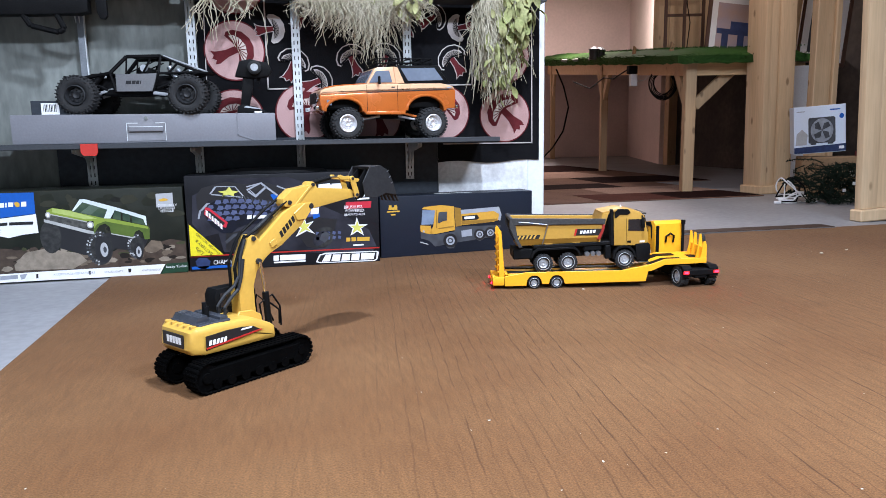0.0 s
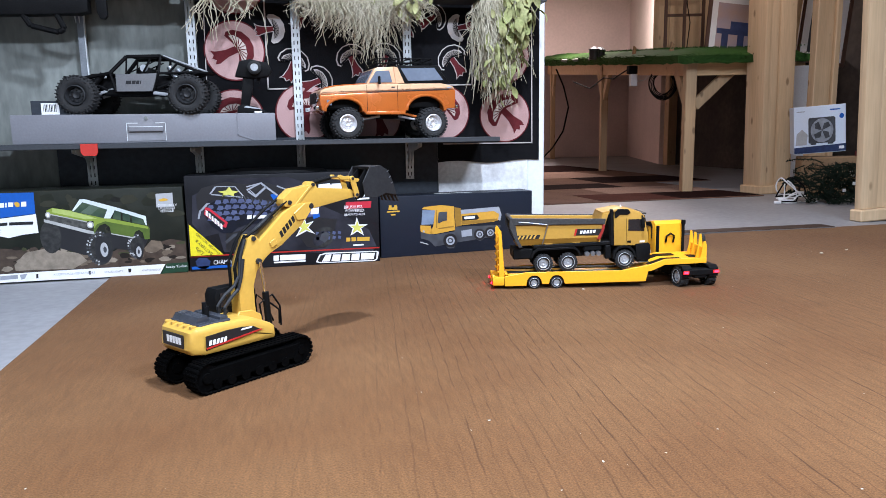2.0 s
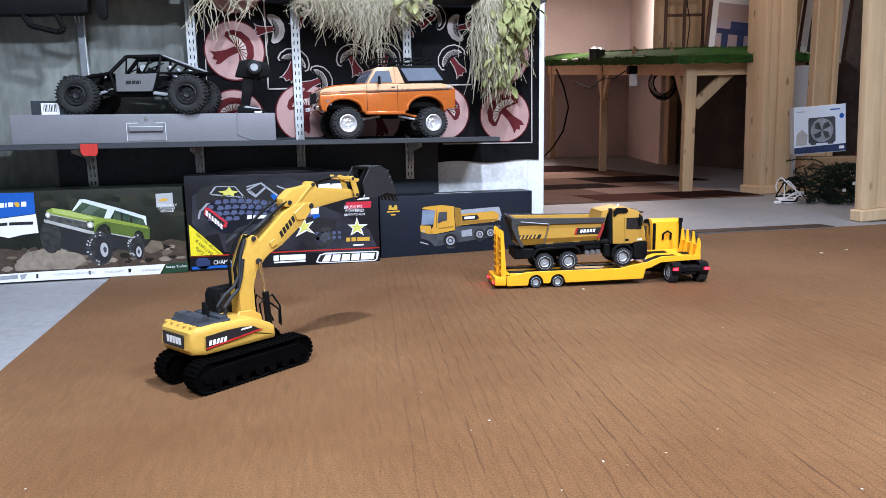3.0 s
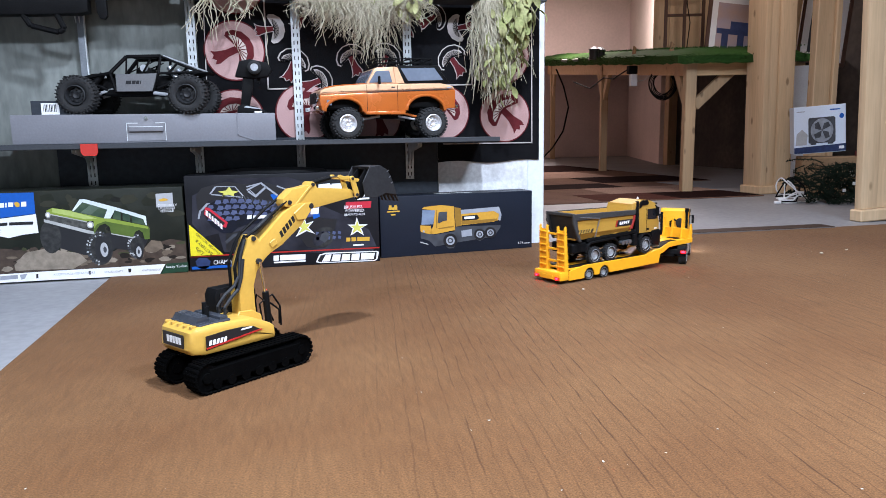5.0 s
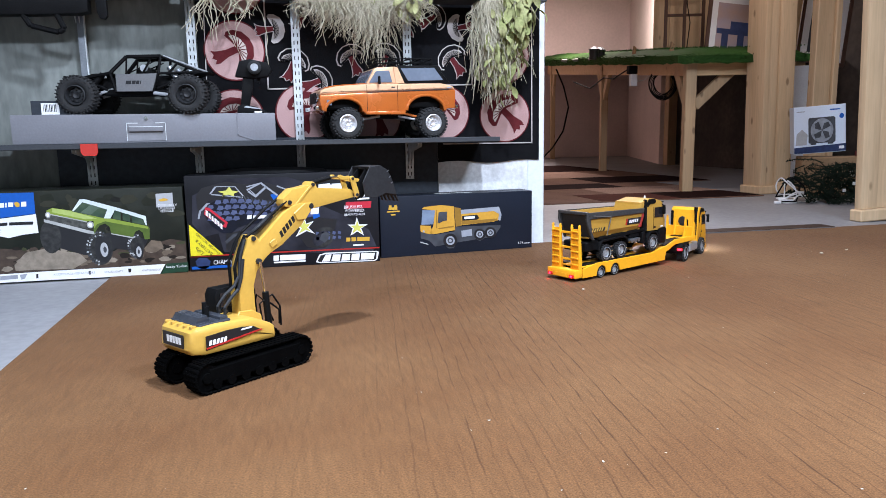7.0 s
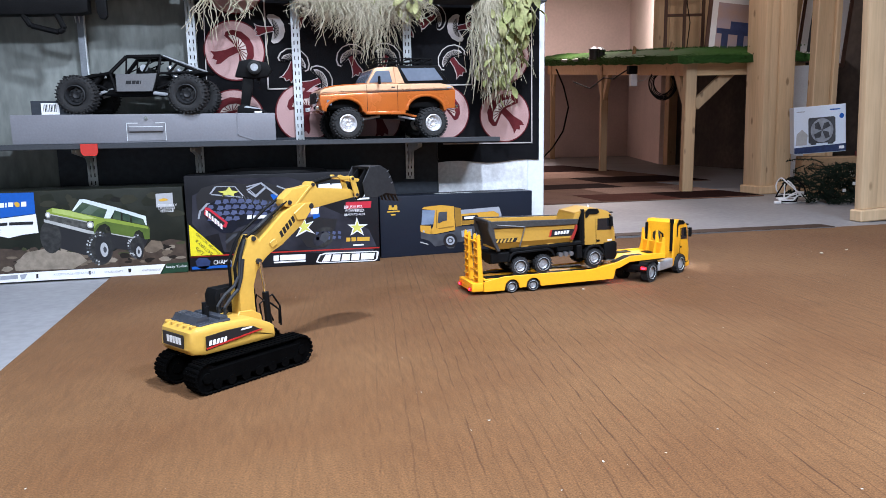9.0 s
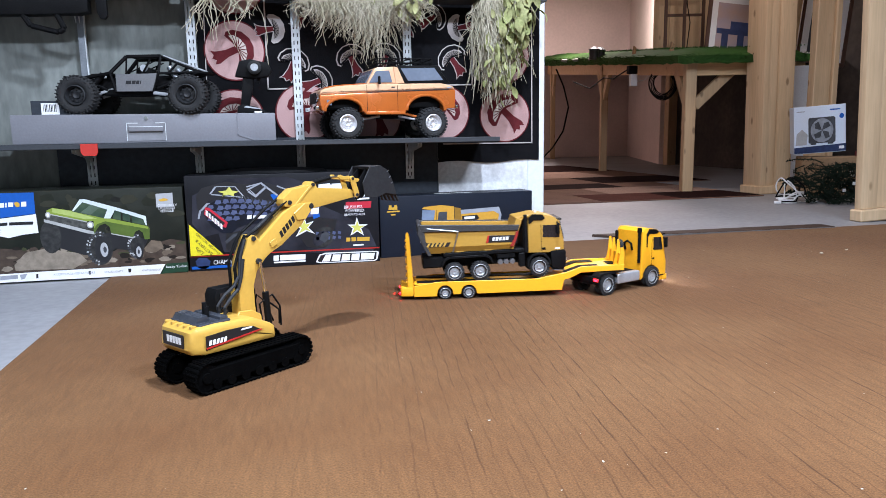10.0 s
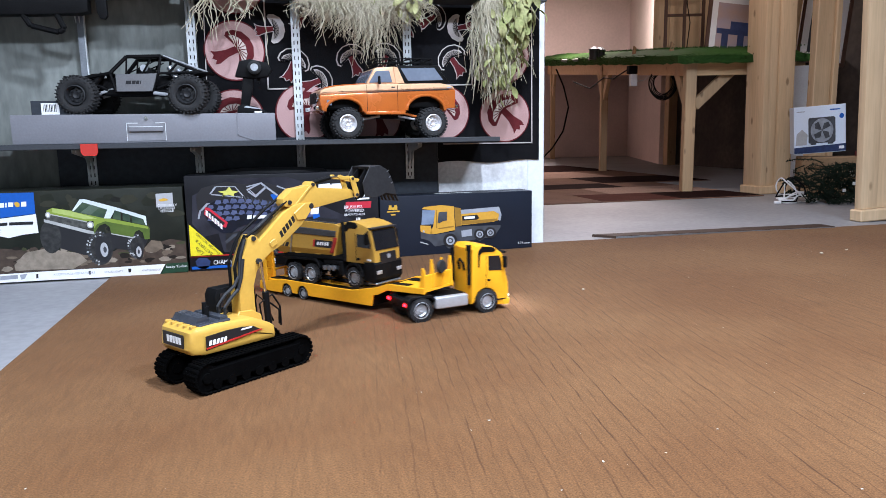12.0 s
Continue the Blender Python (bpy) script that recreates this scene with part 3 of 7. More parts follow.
    part("cab_window", prism(B(), [(-.012, .118), (.030, .118), (.022, .144), (-.012, .144)], .0125, .0138), GLASSDARK, ob)
    part("hose", tube(tube(tube(B(), [(-.030, -.008, .108), (-.034, -.012, .128), (-.018, -.012, .146), (.002, -.012, .158), (.014, -.012, .175), (.019, -.012, .21), (.03, -.012, .24)], .0032), [(-.022, -.014, .106), (-.022, -.016, .124), (-.008, -.016, .140), (.008, -.016, .152), (.016, -.015, .172), (.022, -.015, .205)], .0032), [(-.03, -.004, .112), (-.02, -.004, .12), (-.01, -.004, .112)], .003), DARKGREY, ob)
    part("hose", tube(tube(tube(B(), [(.052, -.02, .088), (.047, -.022, .118), (.058, -.022, .124), (.075, -.022, .112), (.092, -.02, .098), (.094, -.016, .07)], .0018), [(.06, -.02, .09), (.062, -.022, .125), (.078, -.02, .13), (.096, -.018, .104), (.098, -.016, .066)], .0018), [(.055, .012, .09), (.066, .012, .128), (.085, .012, .11), (.1, .01, .07)], .0018), BLACK, ob)
    # boom, stick, bucket
    boom = part("boom", prism(B(), [(.012, .098), (.046, .086), (.043, .120), (.043, .153), (.052, .178), (.072, .199), (.086, .208), (.112, .219), (.162, .252), (.182, .275), (.190, .284), (.188, .292), (.161, .294), (.140, .290), (.116, .276), (.086, .252), (.061, .232), (.057, .240), (.050, .245), (.042, .245), (.036, .240), (.031, .225), (.020, .204), (.010, .164)], -.0145, .0145, .002, None, 2), YELLOW, ob)
    part("boom_pin", cyl(cyl(cyl(B(), .0055, .036, (.185, 0, .2865), "y", 16), .0055, .040, (.0545, 0, .196), "y", 16), .0045, .034, (.047, 0, .239), "y", 16), DARKGREY, boom)
    part("brand_bars", logo_bars(-.024, -.0055, .048, .012, 0, 5), DECALBLACK, boom).matrix_basis = Matrix.Translation((.126, -.0149, .252)) @ Matrix.Rotation(radians(-40), 4, "Y")
    part("cable_clip", beam(B(), (.084, -.0156, .222), (.097, -.0156, .228), .0022, .012, .0006), YELLOW, boom)
    part("joint_plate", prism(B(), [(.142, .276), (.150, .262), (.170, .262), (.190, .284), (.186, .293), (.170, .2935)], -.0170, -.0147, .0008), YELLOW, boom)
    part("joint_plate", prism(B(), [(.142, .276), (.150, .262), (.170, .262), (.190, .284), (.186, .293), (.170, .2935)], .0147, .0170, .0008), YELLOW, boom)
    part("rear_hose", tube(tube(B(), [(.010, -.008, .150), (.008, -.008, .19), (.020, -.008, .222), (.034, -.008, .246)], .0030), [(.008, .006, .15), (.006, .006, .2), (.020, .006, .23), (.036, .006, .252)], .003), BLACK, boom)
    part("boom_hose", tube(tube(B(), [(.034, .010, .246), (.060, .011, .262), (.095, .011, .287), (.128, .010, .306)], .0026), [(.036, -.011, .244), (.066, -.011, .258), (.100, -.011, .283), (.130, -.010, .300)], .0022), BLACK, boom)
    for s in (-1, 1):
        part("boom_cylinder", tube(B(), [(.066, s * .021, .076), (.062, s * .021, .138)], .0062, 14), BLACK, ob)
        part("piston_rod", tube(B(), [(.062, s * .021, .136), (.0545, s * .021, .196)], .0028, 12), CHROME, ob)
    part("stick_cylinder", tube(B(), [(.047, 0, .240), (.100, 0, .275)], .0056, 14), DARKGREY, ob)
    part("piston_rod", tube(B(), [(.097, 0, .273), (.136, 0, .297)], .0035, 12), CHROME, ob)
    stick = part("stick", prism(B(), [(.121, .296), (.122, .304), (.127, .309), (.146, .322), (.165, .3235), (.187, .327), (.191, .332), (.195, .3335), (.200, .332), (.204, .327), (.207, .3205), (.297, .312), (.307, .306), (.312, .299), (.309, .294), (.300, .2935), (.188, .2795), (.178, .2785), (.167, .2795), (.149, .286), (.135, .289), (.126, .290)], -.0115, .0115, .0016, None, 2), YELLOW, ob)
    part("stick_gusset", beam(beam(B(), (.150, -.0124, .290), (.192, -.0124, .3265), .0016, .005, .0005), (.150, .0124, .290), (.192, .0124, .3265), .0016, .005, .0005), YELLOW, stick)
    part("stick_pin", cyl(cyl(cyl(B(), .0042, .028, (.136, 0, .297), "y", 14), .0036, .028, (.1955, 0, .3275), "y", 14), .0036, .028, (.306, 0, .300), "y", 14), DARKGREY, stick)
    part("bucket_cylinder", tube(B(), [(.196, 0, .3285), (.250, 0, .3375)], .0046, 12), BLACK, ob)
    part("piston_rod", tube(B(), [(.248, 0, .337), (.272, 0, .338)], .0026, 12), CHROME, ob)
    for s in (-1, 1):
        y0, y1 = sorted((s * .0095, s * .0135))
        part("bucket_link", prism(B(), [(.262, .3385), (.265, .3425), (.271, .3425), (.276, .3385), (.290, .3395), (.297, .3385), (.306, .334), (.322, .3315), (.324, .327), (.321, .3245), (.304, .3265), (.292, .331), (.275, .3325), (.268, .3330)], y0, y1, .0008), YELLOW, ob)
        y0, y1 = sorted((s * .0138, s * .0170))
        part("bucket_link", prism(B(), [(.292, .334), (.296, .339), (.302, .3385), (.306, .333), (.317, .304), (.317, .296), (.310, .293), (.304, .297)], y0, y1, .0008), YELLOW, ob)
        part("link_pin", cyl(cyl(B(), .0030, .0024, (.299, s * .0176, .3335), "y", 12), .0034, .0024, (.310, s * .0176, .299), "y", 12), DARKGREY, ob)
    out = [(.352, .362), (.385, .364), (.405, .354), (.418, .338), (.428, .316), (.436, .296)]
    inn = [(.430, .296), (.421, .317), (.411, .335), (.401, .348), (.384, .357), (.356, .356)]
    bucket = part("bucket", prism(B(), out + inn, -.025, .025, .0008), DARKGREY, ob, "black toothed digging bucket")
    cheek = [(.336, .30), (.330, .330), (.352, .3615), (.385, .3635), (.405, .3535), (.418, .3375), (.428, .3155), (.435, .297), (.40, .303), (.372, .296)]
    part("cheek", prism(B(), cheek, -.0275, -.0252, .0006), DARKGREY, bucket)
    part("cheek", prism(B(), cheek, .0252, .0275, .0006), DARKGREY, bucket)
    part("bucket_ear", prism(prism(B(), [(.322, .294), (.33, .332), (.356, .36), (.36, .345), (.345, .30)], -.014, -.0105), [(.322, .294), (.33, .332), (.356, .36), (.36, .345), (.345, .30)], .0105, .014), BLACK, bucket)
    for i in range(5):
        y = -.023 + .0115 * i
        part("tooth", prism(B(), [(.430, .300), (.437, .298), (.4445, .282), (.4405, .2835)], y - .003, y + .003, .0005), DARKGREY, bucket)
    for i in range(3):
        part("wear_mark", beam(B(), (.404 + .006 * i, -.0278, .349 - .013 * i), (.410 + .006 * i, -.0278, .352 - .013 * i), .0006, .0018), GREYMETAL, bucket)
    for o in [bucket] + list(bucket.children):
        for v in o.data.vertices:
            v.co.x, v.co.z = .318 + (v.co.x - .33) * .98, v.co.z - .006
    return ob


excavator()


# ---- low-loader trailer ----
TRAILER_WHEELS, TRACTOR_WHEELS = [], []


def ramp(parent, y0, y1):
    bm = B()
    for y in (y0, y1 - .0035):
        prism(bm, [(-.512, .030), (-.497, .030), (-.503, .118), (-.506, .160), (-.510, .163), (-.514, .158)], y, y + .0035, .0006)
    prism(bm, [(-.5085, .034), (-.5065, .034), (-.5085, .150), (-.5105, .150)], y0 + .0035, y1 - .0035)
    rmp = part("loading_ramp", bm, ORANGEY, parent)
    rmp.matrix_basis = pose(-.016, 0, 0)
    for i in range(6):
        z = .046 + .019 * i
        part("rung", box(B(), -.5165, -.5065, y0 + .003, y1 - .003, z, z + .0035, .0005), ORANGEY, rmp)


def trailer():
    ob = thing("semi_trailer", pose(1.0994, 1.7407, 0), "yellow-orange plastic low-loader trailer with upright rear ramps", "toy trailer")
    def arch(cx, r=.0205, n=7):
        return [(cx - r * math.cos(math.pi * i / n), .0165 + r * math.sin(math.pi * i / n) * 1.02) for i in range(n + 1)]
    side = [(-.513, .009)] + [(x, max(z, .009)) for x, z in [(-.4545, .009)] + arch(-.4328) + [(-.4115, .013), (-.3925, .013)] + arch(-.3714)] + [(-.349, .013), (-.1285, .016), (-.122, .043), (-.108, .046), (-.078, .060), (.036, .064), (.036, .078), (-.076, .0765), (-.118, .062), (-.196, .0475), (-.455, .0465), (-.513, .036)]
    for s in (-1, 1):
        part("side_rail", prism(B(), side, s * .0535 - .0022, s * .0535 + .0022, .0007), ORANGEY, ob)
    part("deck", box(B(), -.512, -.196, -.051, .051, .038, .0425, .0008), ORANGEY, ob)
    part("ramp_deck", prism(B(), [(-.196, .038), (-.118, .052), (-.076, .066), (.036, .068), (.036, .0735), (-.076, .072), (-.118, .0575), (-.196, .0425)], -.051, .051), ORANGEY, ob)
    part("underframe", box(box(box(B(), -.50, -.135, -.025, .025, .018, .038, .002), -.130, -.126, -.05, .05, .016, .055), -.45, -.355, -.03, .03, .012, .03), BLACK, ob)
    for y in (-.033, .033):
        for i in range(2):
            part("grip_strip", box(B(), -.505 + .165 * i, -.345 + .165 * i, y - .014, y + .014, .0425, .0445, .0004), BLACK, ob)
        part("grip_strip", prism(B(), [(-.118, .0577), (-.076, .0722), (-.028, .0738), (-.028, .0752), (-.077, .0738), (-.119, .0592)], y - .014, y + .014), BLACK, ob)
    part("cross_bar", box(B(), -.343, -.339, -.05, .05, .0426, .0452), ORANGEY, ob)
    part("bumper", box(B(), -.546, -.5135, -.0535, .0535, .010, .034, .004, None, 2), ORANGEY, ob)
    part("number_plate_blank", box(B(), -.5475, -.5462, -.022, .022, .013, .024), ORANGEY, ob)
    for s in (-1, 1):
        lamp = part("tail_lamp", box(B(), -.5485, -.5455, s * .041 - .0095, s * .041 + .0095, .012, .0215, .001), REDPLASTIC, ob, "red tail lamp, lit while driving")
        part("bulb", cyl(B(), .0032, .0015, (-.5492, s * .041, .017), "x", 12), REDGLOW, lamp, "glowing red bulb")
    ramp(ob, -.052, -.0205)
    ramp(ob, .0205, .052)
    for z in (.058, .092, .135):
        part("ramp_tie", box(B(), -.5245, -.5205, -.021, .021, z, z + .006, .0006), ORANGEY, ob)
    # headboard on the gooseneck
    for i, y in enumerate((-.052, -.020, .018, .050)):
        part("headboard_post", prism(B(), [(.018, .0735), (.036, .0735), (.036, .112), (.032, .139 - (.016 if i == 0 else 0)), (.027, .139 - (.016 if i == 0 else 0)), (.024, .1)], y - .002, y + .002, .0005), ORANGEY, ob)
    part("headboard", box(B(), .028, .034, -.052, .052, .0735, .106, .001), ORANGEY, ob)
    part("spare_wheel", lathe(B(), [(.004, -.004), (.014, -.004), (.016, 0), (.014, .004), (.004, .004)], (.0425, 0, .121), "x", 20), RUBBER, ob)
    part("coupling_plate", box(B(), .002, .026, -.02, .02, .0737, .0752, .0005), BLACK, ob)
    for x in (-.4328, -.3714):
        part("axle", cyl(B(), .003, .09, (x, 0, .0165), "y", 10), BLACK, ob)
        for s in (-1, 1):
            TRAILER_WHEELS.append(wheel_part(ob, (x, s * .0475, .0168), .0168, .014, s, SILVER, 0, .68, 6))
    return ob


semi_trailer = trailer()


# ---- tractor unit ----
def tractor():
    ob = thing("tractor_truck", pose(1.0994, 1.7407, 0), "yellow-orange toy tractor unit with black chassis and silver tank", "toy truck")
    part("chassis", box(box(box(B(), -.075, .19, -.018, .018, .026, .046, .002), -.07, .085, -.03, .03, .040, .050, .002), -.078, -.070, -.046, .046, .034, .050, .002), BLACK, ob)
    for s in (-1, 1):
        bm = prism(B(), [(-.076, .030), (-.076, .052), (-.066, .060), (-.014, .060), (-.004, .048), (-.008, .044), (-.018, .054), (-.062, .054), (-.070, .046), (-.070, .030)], min(s * .026, s * .052), max(s * .026, s * .052), .001)
        part("mudguard", bm, BLACK, ob)
        lamp = part("tail_lamp", box(B(), -.0795, -.077, s * .0445 - .009, s * .0445 + .009, .038, .0475, .001), REDPLASTIC, ob, "red tail lamp, lit while driving")
        part("bulb", box(B(), -.0805, -.0797, s * .0445 - .006, s * .0445 + .006, .040, .0455), REDGLOW, lamp, "glowing red bulb")
        part("side_tank", box(B(), -.004, .082, min(s * .034, s * .053), max(s * .034, s * .053), .024, .052, .006, None, 3), SILVER if s < 0 else BLACK, ob, "silver fuel tank" if s < 0 else "")
        TRACTOR_WHEELS.append(wheel_part(ob, (-.041, s * .0415, .0272), .0272, .023, s, SILVER, 22, .6, 8))
        TRACTOR_WHEELS.append(wheel_part(ob, (.1335, s * .0445, .0272), .0272, .017, s, SILVER, 22, .6, 8))
    part("fifth_wheel", cyl(B(), .022, .008, (0, 0, .0575), "z", 24), BLACK, ob)
    for x in (-.041, .1335):
        part("axle", cyl(B(), .004, .08, (x, 0, .0272), "y", 10), BLACK, ob)
    # cab shell, seen from the side, with wheel arch
    archp = [(.1335 - .031 * math.cos(math.pi * i / 8), .0272 + .031 * math.sin(math.pi * i / 8)) for i in range(9)]
    bm = prism(B(), [(.0945, .022)] + [(max(x, .0950), z) for x, z in archp] + [(.167, .013), (.194, .013), (.1970, .040), (.1968, .064), (.190, .088), (.1830, .133), (.1760, .141), (.156, .1555), (.126, .161), (.106, .1615), (.0975, .153)], -.0455, .0455, .004, None, 2)
    cab = part("cab", bm, ORANGEY, ob)
    for s in (-1, 1):
        y0, y1 = sorted((s * .0450, s * .0464))
        part("side_window", prism(B(), [(.1410, .0995), (.1780, .0975), (.1765, .115), (.1715, .1335), (.1400, .1345)], y0, y1, .0004), GLASSDARK, cab)
        part("door_handle", box(B(), .138, .146, y0, y1, .074, .079, .0004), BLACK, cab)
        part("door_seam", box(B(), .1345, .1352, y0, y0 + .0013, .06, .135), BLACK, cab)
        mirror = part("wing_mirror", box(B(), .178, .186, s * .054 - .004, s * .054 + .004, .104, .132, .002, None, 2), BLACK, cab)
        part("mirror_arm", beam(B(), (.180, s * .046, .13), (.180, s * .055, .126), .003, .003), BLACK, mirror)
        lamp = part("headlamp", box(B(), .1930, .1995, s * .036 - .0075, s * .036 + .0075, .030, .038, .0015), SILVER, cab)
        part("bulb", box(B(), .1985, .2005, s * .036 - .005, s * .036 + .005, .031, .036), HEADGLOW, lamp, "lit white headlamp")
        part("roof_fairing", prism(B(), [(.112, .110), (.112, .146), (.122, .159), (.150, .1560), (.162, .148), (.154, .1435), (.124, .145), (.117, .138), (.116, .110)], min(s * .0445, s * .0475), max(s * .0445, s * .0475), .001), BLACK, cab)
        part("step_plate", box(B(), .158, .19, s * .0462 - .0006, s * .0462 + .0006, .025, .028), BLACK, cab)
    part("windscreen", beam(B(), (.1913, 0, .091), (.1845, 0, .132), .080, .0012), GLASSDARK, cab)
    part("grille", box(B(), .1955, .1985, -.026, .026, .042, .064, .001), BLACK, cab)
    part("sun_visor", box(B(), .174, .192, -.044, .044, .1375, .1420, .001), BLACK, cab)
    part("bumper", box(B(), .180, .1995, -.047, .047, .012, .028, .003, None, 2), ORANGEY, cab)
    part("exhaust_stack", cyl(cyl(B(), .0042, .085, (.090, -.040, .112), "z", 14), .0062, .012, (.090, -.040, .158), "z", 14), BLACK, ob)
    part("air_hose", tube(B(), [(.094, -.012, .10), (.090, -.012, .118), (.088, 0, .126), (.090, .012, .118), (.094, .012, .10)], .003), BLACK, ob)
    part("air_duct", box(B(), .086, .0945, .036, .044, .062, .150, .002), BLACK, ob)
    return ob


tractor_truck = tractor()


# ---- dump truck carried on the trailer ----
RAILGREY = material("worn_grey_rail_plastic", (0.045, 0.044, 0.044), 0.5, 0, (0.028, 0.027, 0.027), 30, 0.5, 200, 0.2, 0.1, spec=0.3)


def dump_truck_thing():
    ob = thing("dump_truck", pose(0, 0, 0), "ochre-yellow toy dump truck with dark chassis riding a trailer", "toy truck")
    R = .0245
    for x in (-.034, .033, .187):
        part("axle", cyl(B(), .004, .08, (x, 0, R), "y", 10), BLACK, ob)
        for s in (-1, 1):
            wheel_part(ob, (x, s * .0435, R), R, .018, s, SILVER, 20, .62, 8)
    part("chassis", box(box(box(B(), -.112, .235, -.02, .02, .034, .060, .002), -.115, -.06, -.044, .044, .038, .066, .003), -.06, .15, -.048, .048, .064, .076, .003), BLACK, ob)
    for s in (-1, 1):
        y0, y1 = sorted((s * .030, s * .052))
        bm = prism(B(), [(-.068, .040), (-.062, .058), (-.05, .066), (.052, .066), (.064, .056), (.068, .042), (.064, .042), (.058, .054), (.048, .060), (-.046, .060), (-.056, .054), (-.064, .040)], y0, y1, .001)
        part("mudguard", bm, BLACK, ob)
        bm = prism(B(), [(.155, .026), (.157, .044), (.170, .058), (.187, .062), (.205, .058), (.216, .044), (.218, .028), (.213, .028), (.210, .042), (.200, .053), (.187, .056), (.173, .053), (.163, .042), (.160, .026)], y0, y1 + .001, .001)
        part("front_mudguard", bm, BLACK, ob)
        for k in range(3):
            part("air_tank", cyl(B(), .0065, .014, (.086 + .0155 * k, s * .044, .044), "y", 16), GREYMETAL, ob)
        part("battery_box", box(B(), .134, .150, min(s * .03, s * .051), max(s * .03, s * .051), .028, .064, .002), BLACK, ob)
        part("tank_bracket", box(B(), .078, .126, min(s * .03, s * .046), max(s * .03, s * .046), .052, .064, .002), BLACK, ob)
    # tipping body: open box with flared sides over a tucked-in floor
    flank = [(-.104, .093), (.120, .088), (.136, .136), (-.117, .150)]
    body = part("tipping_body", prism(prism(box(B(), -.104, .118, -.042, .042, .075, .080, .001), flank, -.0525, -.0485, .0008), flank, .0485, .0525, .0008), OCHRE, ob)
    for s in (-1, 1):
        bm = B()
        edge = [(-.104, s * .0525, .0935), (.120, s * .0525, .0885), (.116, s * .0415, .0715), (-.100, s * .0415, .0755)]
        skin = [bm.verts.new(p) for p in edge] + [bm.verts.new((x, y - s * .003, z)) for x, y, z in edge]
        for f in ((0, 1, 2, 3), (4, 5, 6, 7), (0, 1, 5, 4), (1, 2, 6, 5), (2, 3, 7, 6), (3, 0, 4, 7)):
            bm.faces.new([skin[k] for k in f])
        part("floor_flank", bm, OCHRE, body)
        for x in (-.03, .045):
            part("floor_bracket", prism(B(), [(x, .079), (x + .024, .078), (x + .018, .066), (x + .006, .066)], *sorted((s * .038, s * .0455)), .0006), OCHRE, body)
    part("front_board", prism(B(), [(.116, .075), (.121, .075), (.146, .150), (.132, .155), (.126, .142)], -.050, .050, .001), OCHRE, body)
    part("canopy", prism(B(), [(.128, .143), (.130, .155), (.178, .1625), (.180, .159), (.146, .149)], -.046, .046, .001), OCHRE, body)
    for s in (-1, 1):
        y0, y1 = sorted((s * .0485, s * .0565))
        part("top_rail", prism(B(), [(-.112, .1335), (.134, .1235), (.138, .1385), (-.119, .1535)], *sorted((s * .0522, s * .0570)), .0015), RAILGREY, body)
        part("rear_frame", prism(B(), [(-.100, .072), (-.090, .072), (-.102, .098), (-.108, .150), (-.121, .154), (-.124, .130), (-.112, .098)], y0, y1, .0015), RAILGREY, body)
        part("brand_plate", prism(B(), [(.054, .097), (.121, .094), (.126, .112), (.058, .115)], *sorted((s * .0526, s * .0534)), .0002), DECALBLACK, body)
        part("brand_bars", logo_bars(.066, .101, .044, .0085, s * .0542, 5), DECALWHITE, body)
        part("side_accent", slab([(.050, .097), (.055, .097), (.060, .115), (.055, .115)], s * .0535), DECALRED, body)
        part("red_strut", prism(B(), [(.112, .084), (.121, .083), (.132, .108), (.135, .122), (.128, .122), (.125, .108)], y0, y1, .0008), material("red_plastic", (0.30, 0.02, 0.015), 0.45, 0, None, 30, 0.3, 150, 0.05, 0.05), body)
        bm = B()
        for k in range(5):
            a = -.103 + .0105 * k
            bm.faces.new([bm.verts.new((px, s * .0542, pz)) for px, pz in ((a, .0945), (a + .005, .0943), (a + .011, .1045), (a + .006, .1047))])
        part("hazard_panel", slab([(-.104, .094), (-.046, .093), (-.040, .104), (-.106, .1055)], s * .0527), DECALBLACK, body)
        part("hazard_bars", bm, YELLOW, body)
        part("latch_rod", tube(tube(B(), [(-.098, s * .057, .142), (-.022, s * .058, .131)], .0018), [(-.020, s * .058, .131), (-.036, s * .054, .078)], .0015), GREYMETAL, body)
    part("tailgate", prism(B(), [(-.100, .076), (-.095, .076), (-.113, .149), (-.118, .149)], -.050, .050, .001), DARKGREY, body)
    part("tailgate_rail", box(B(), -.123, -.114, -.056, .056, .146, .155, .0015), RAILGREY, body)
    # cab
    cab = part("cab", prism(B(), [(.160, .062), (.254, .058), (.2545, .088), (.2485, .115), (.2440, .140), (.232, .151), (.206, .159), (.180, .163), (.166, .158), (.161, .142)], -.0465, .0465, .004, None, 2), OCHRE, ob)
    part("front_bumper", prism(B(), [(.220, .020), (.250, .014), (.2575, .024), (.2585, .060), (.252, .066), (.218, .064)], -.049, .049, .003, None, 2), BLACK, cab)
    part("bumper_lip", box(B(), .226, .256, -.046, .046, .010, .0145, .002), GREYMETAL, cab)
    part("grille", prism(B(), [(.2555, .060), (.2590, .060), (.2575, .086), (.2545, .086)], -.028, .028), DECALBLACK, cab)
    part("grille_badge", cyl(B(), .0055, .0012, (.2590, 0, .076), "x", 18), SILVER, cab)
    part("windscreen", beam(B(), (.2545, 0, .093), (.2455, 0, .140), .082, .0016), GLASSDARK, cab)
    part("sun_visor", box(B(), .232, .250, -.045, .045, .143, .1475, .0015), DARKGREY, cab)
    part("exhaust_guard", box(box(B(), .147, .1595, -.046, .046, .062, .156, .002), .150, .1595, -.05, -.04, .062, .162, .002), BLACK, cab)
    part("beacon", cyl(B(), .0030, .006, (.186, -.02, .1665), "z", 12, .0015), DECALWHITE, cab)
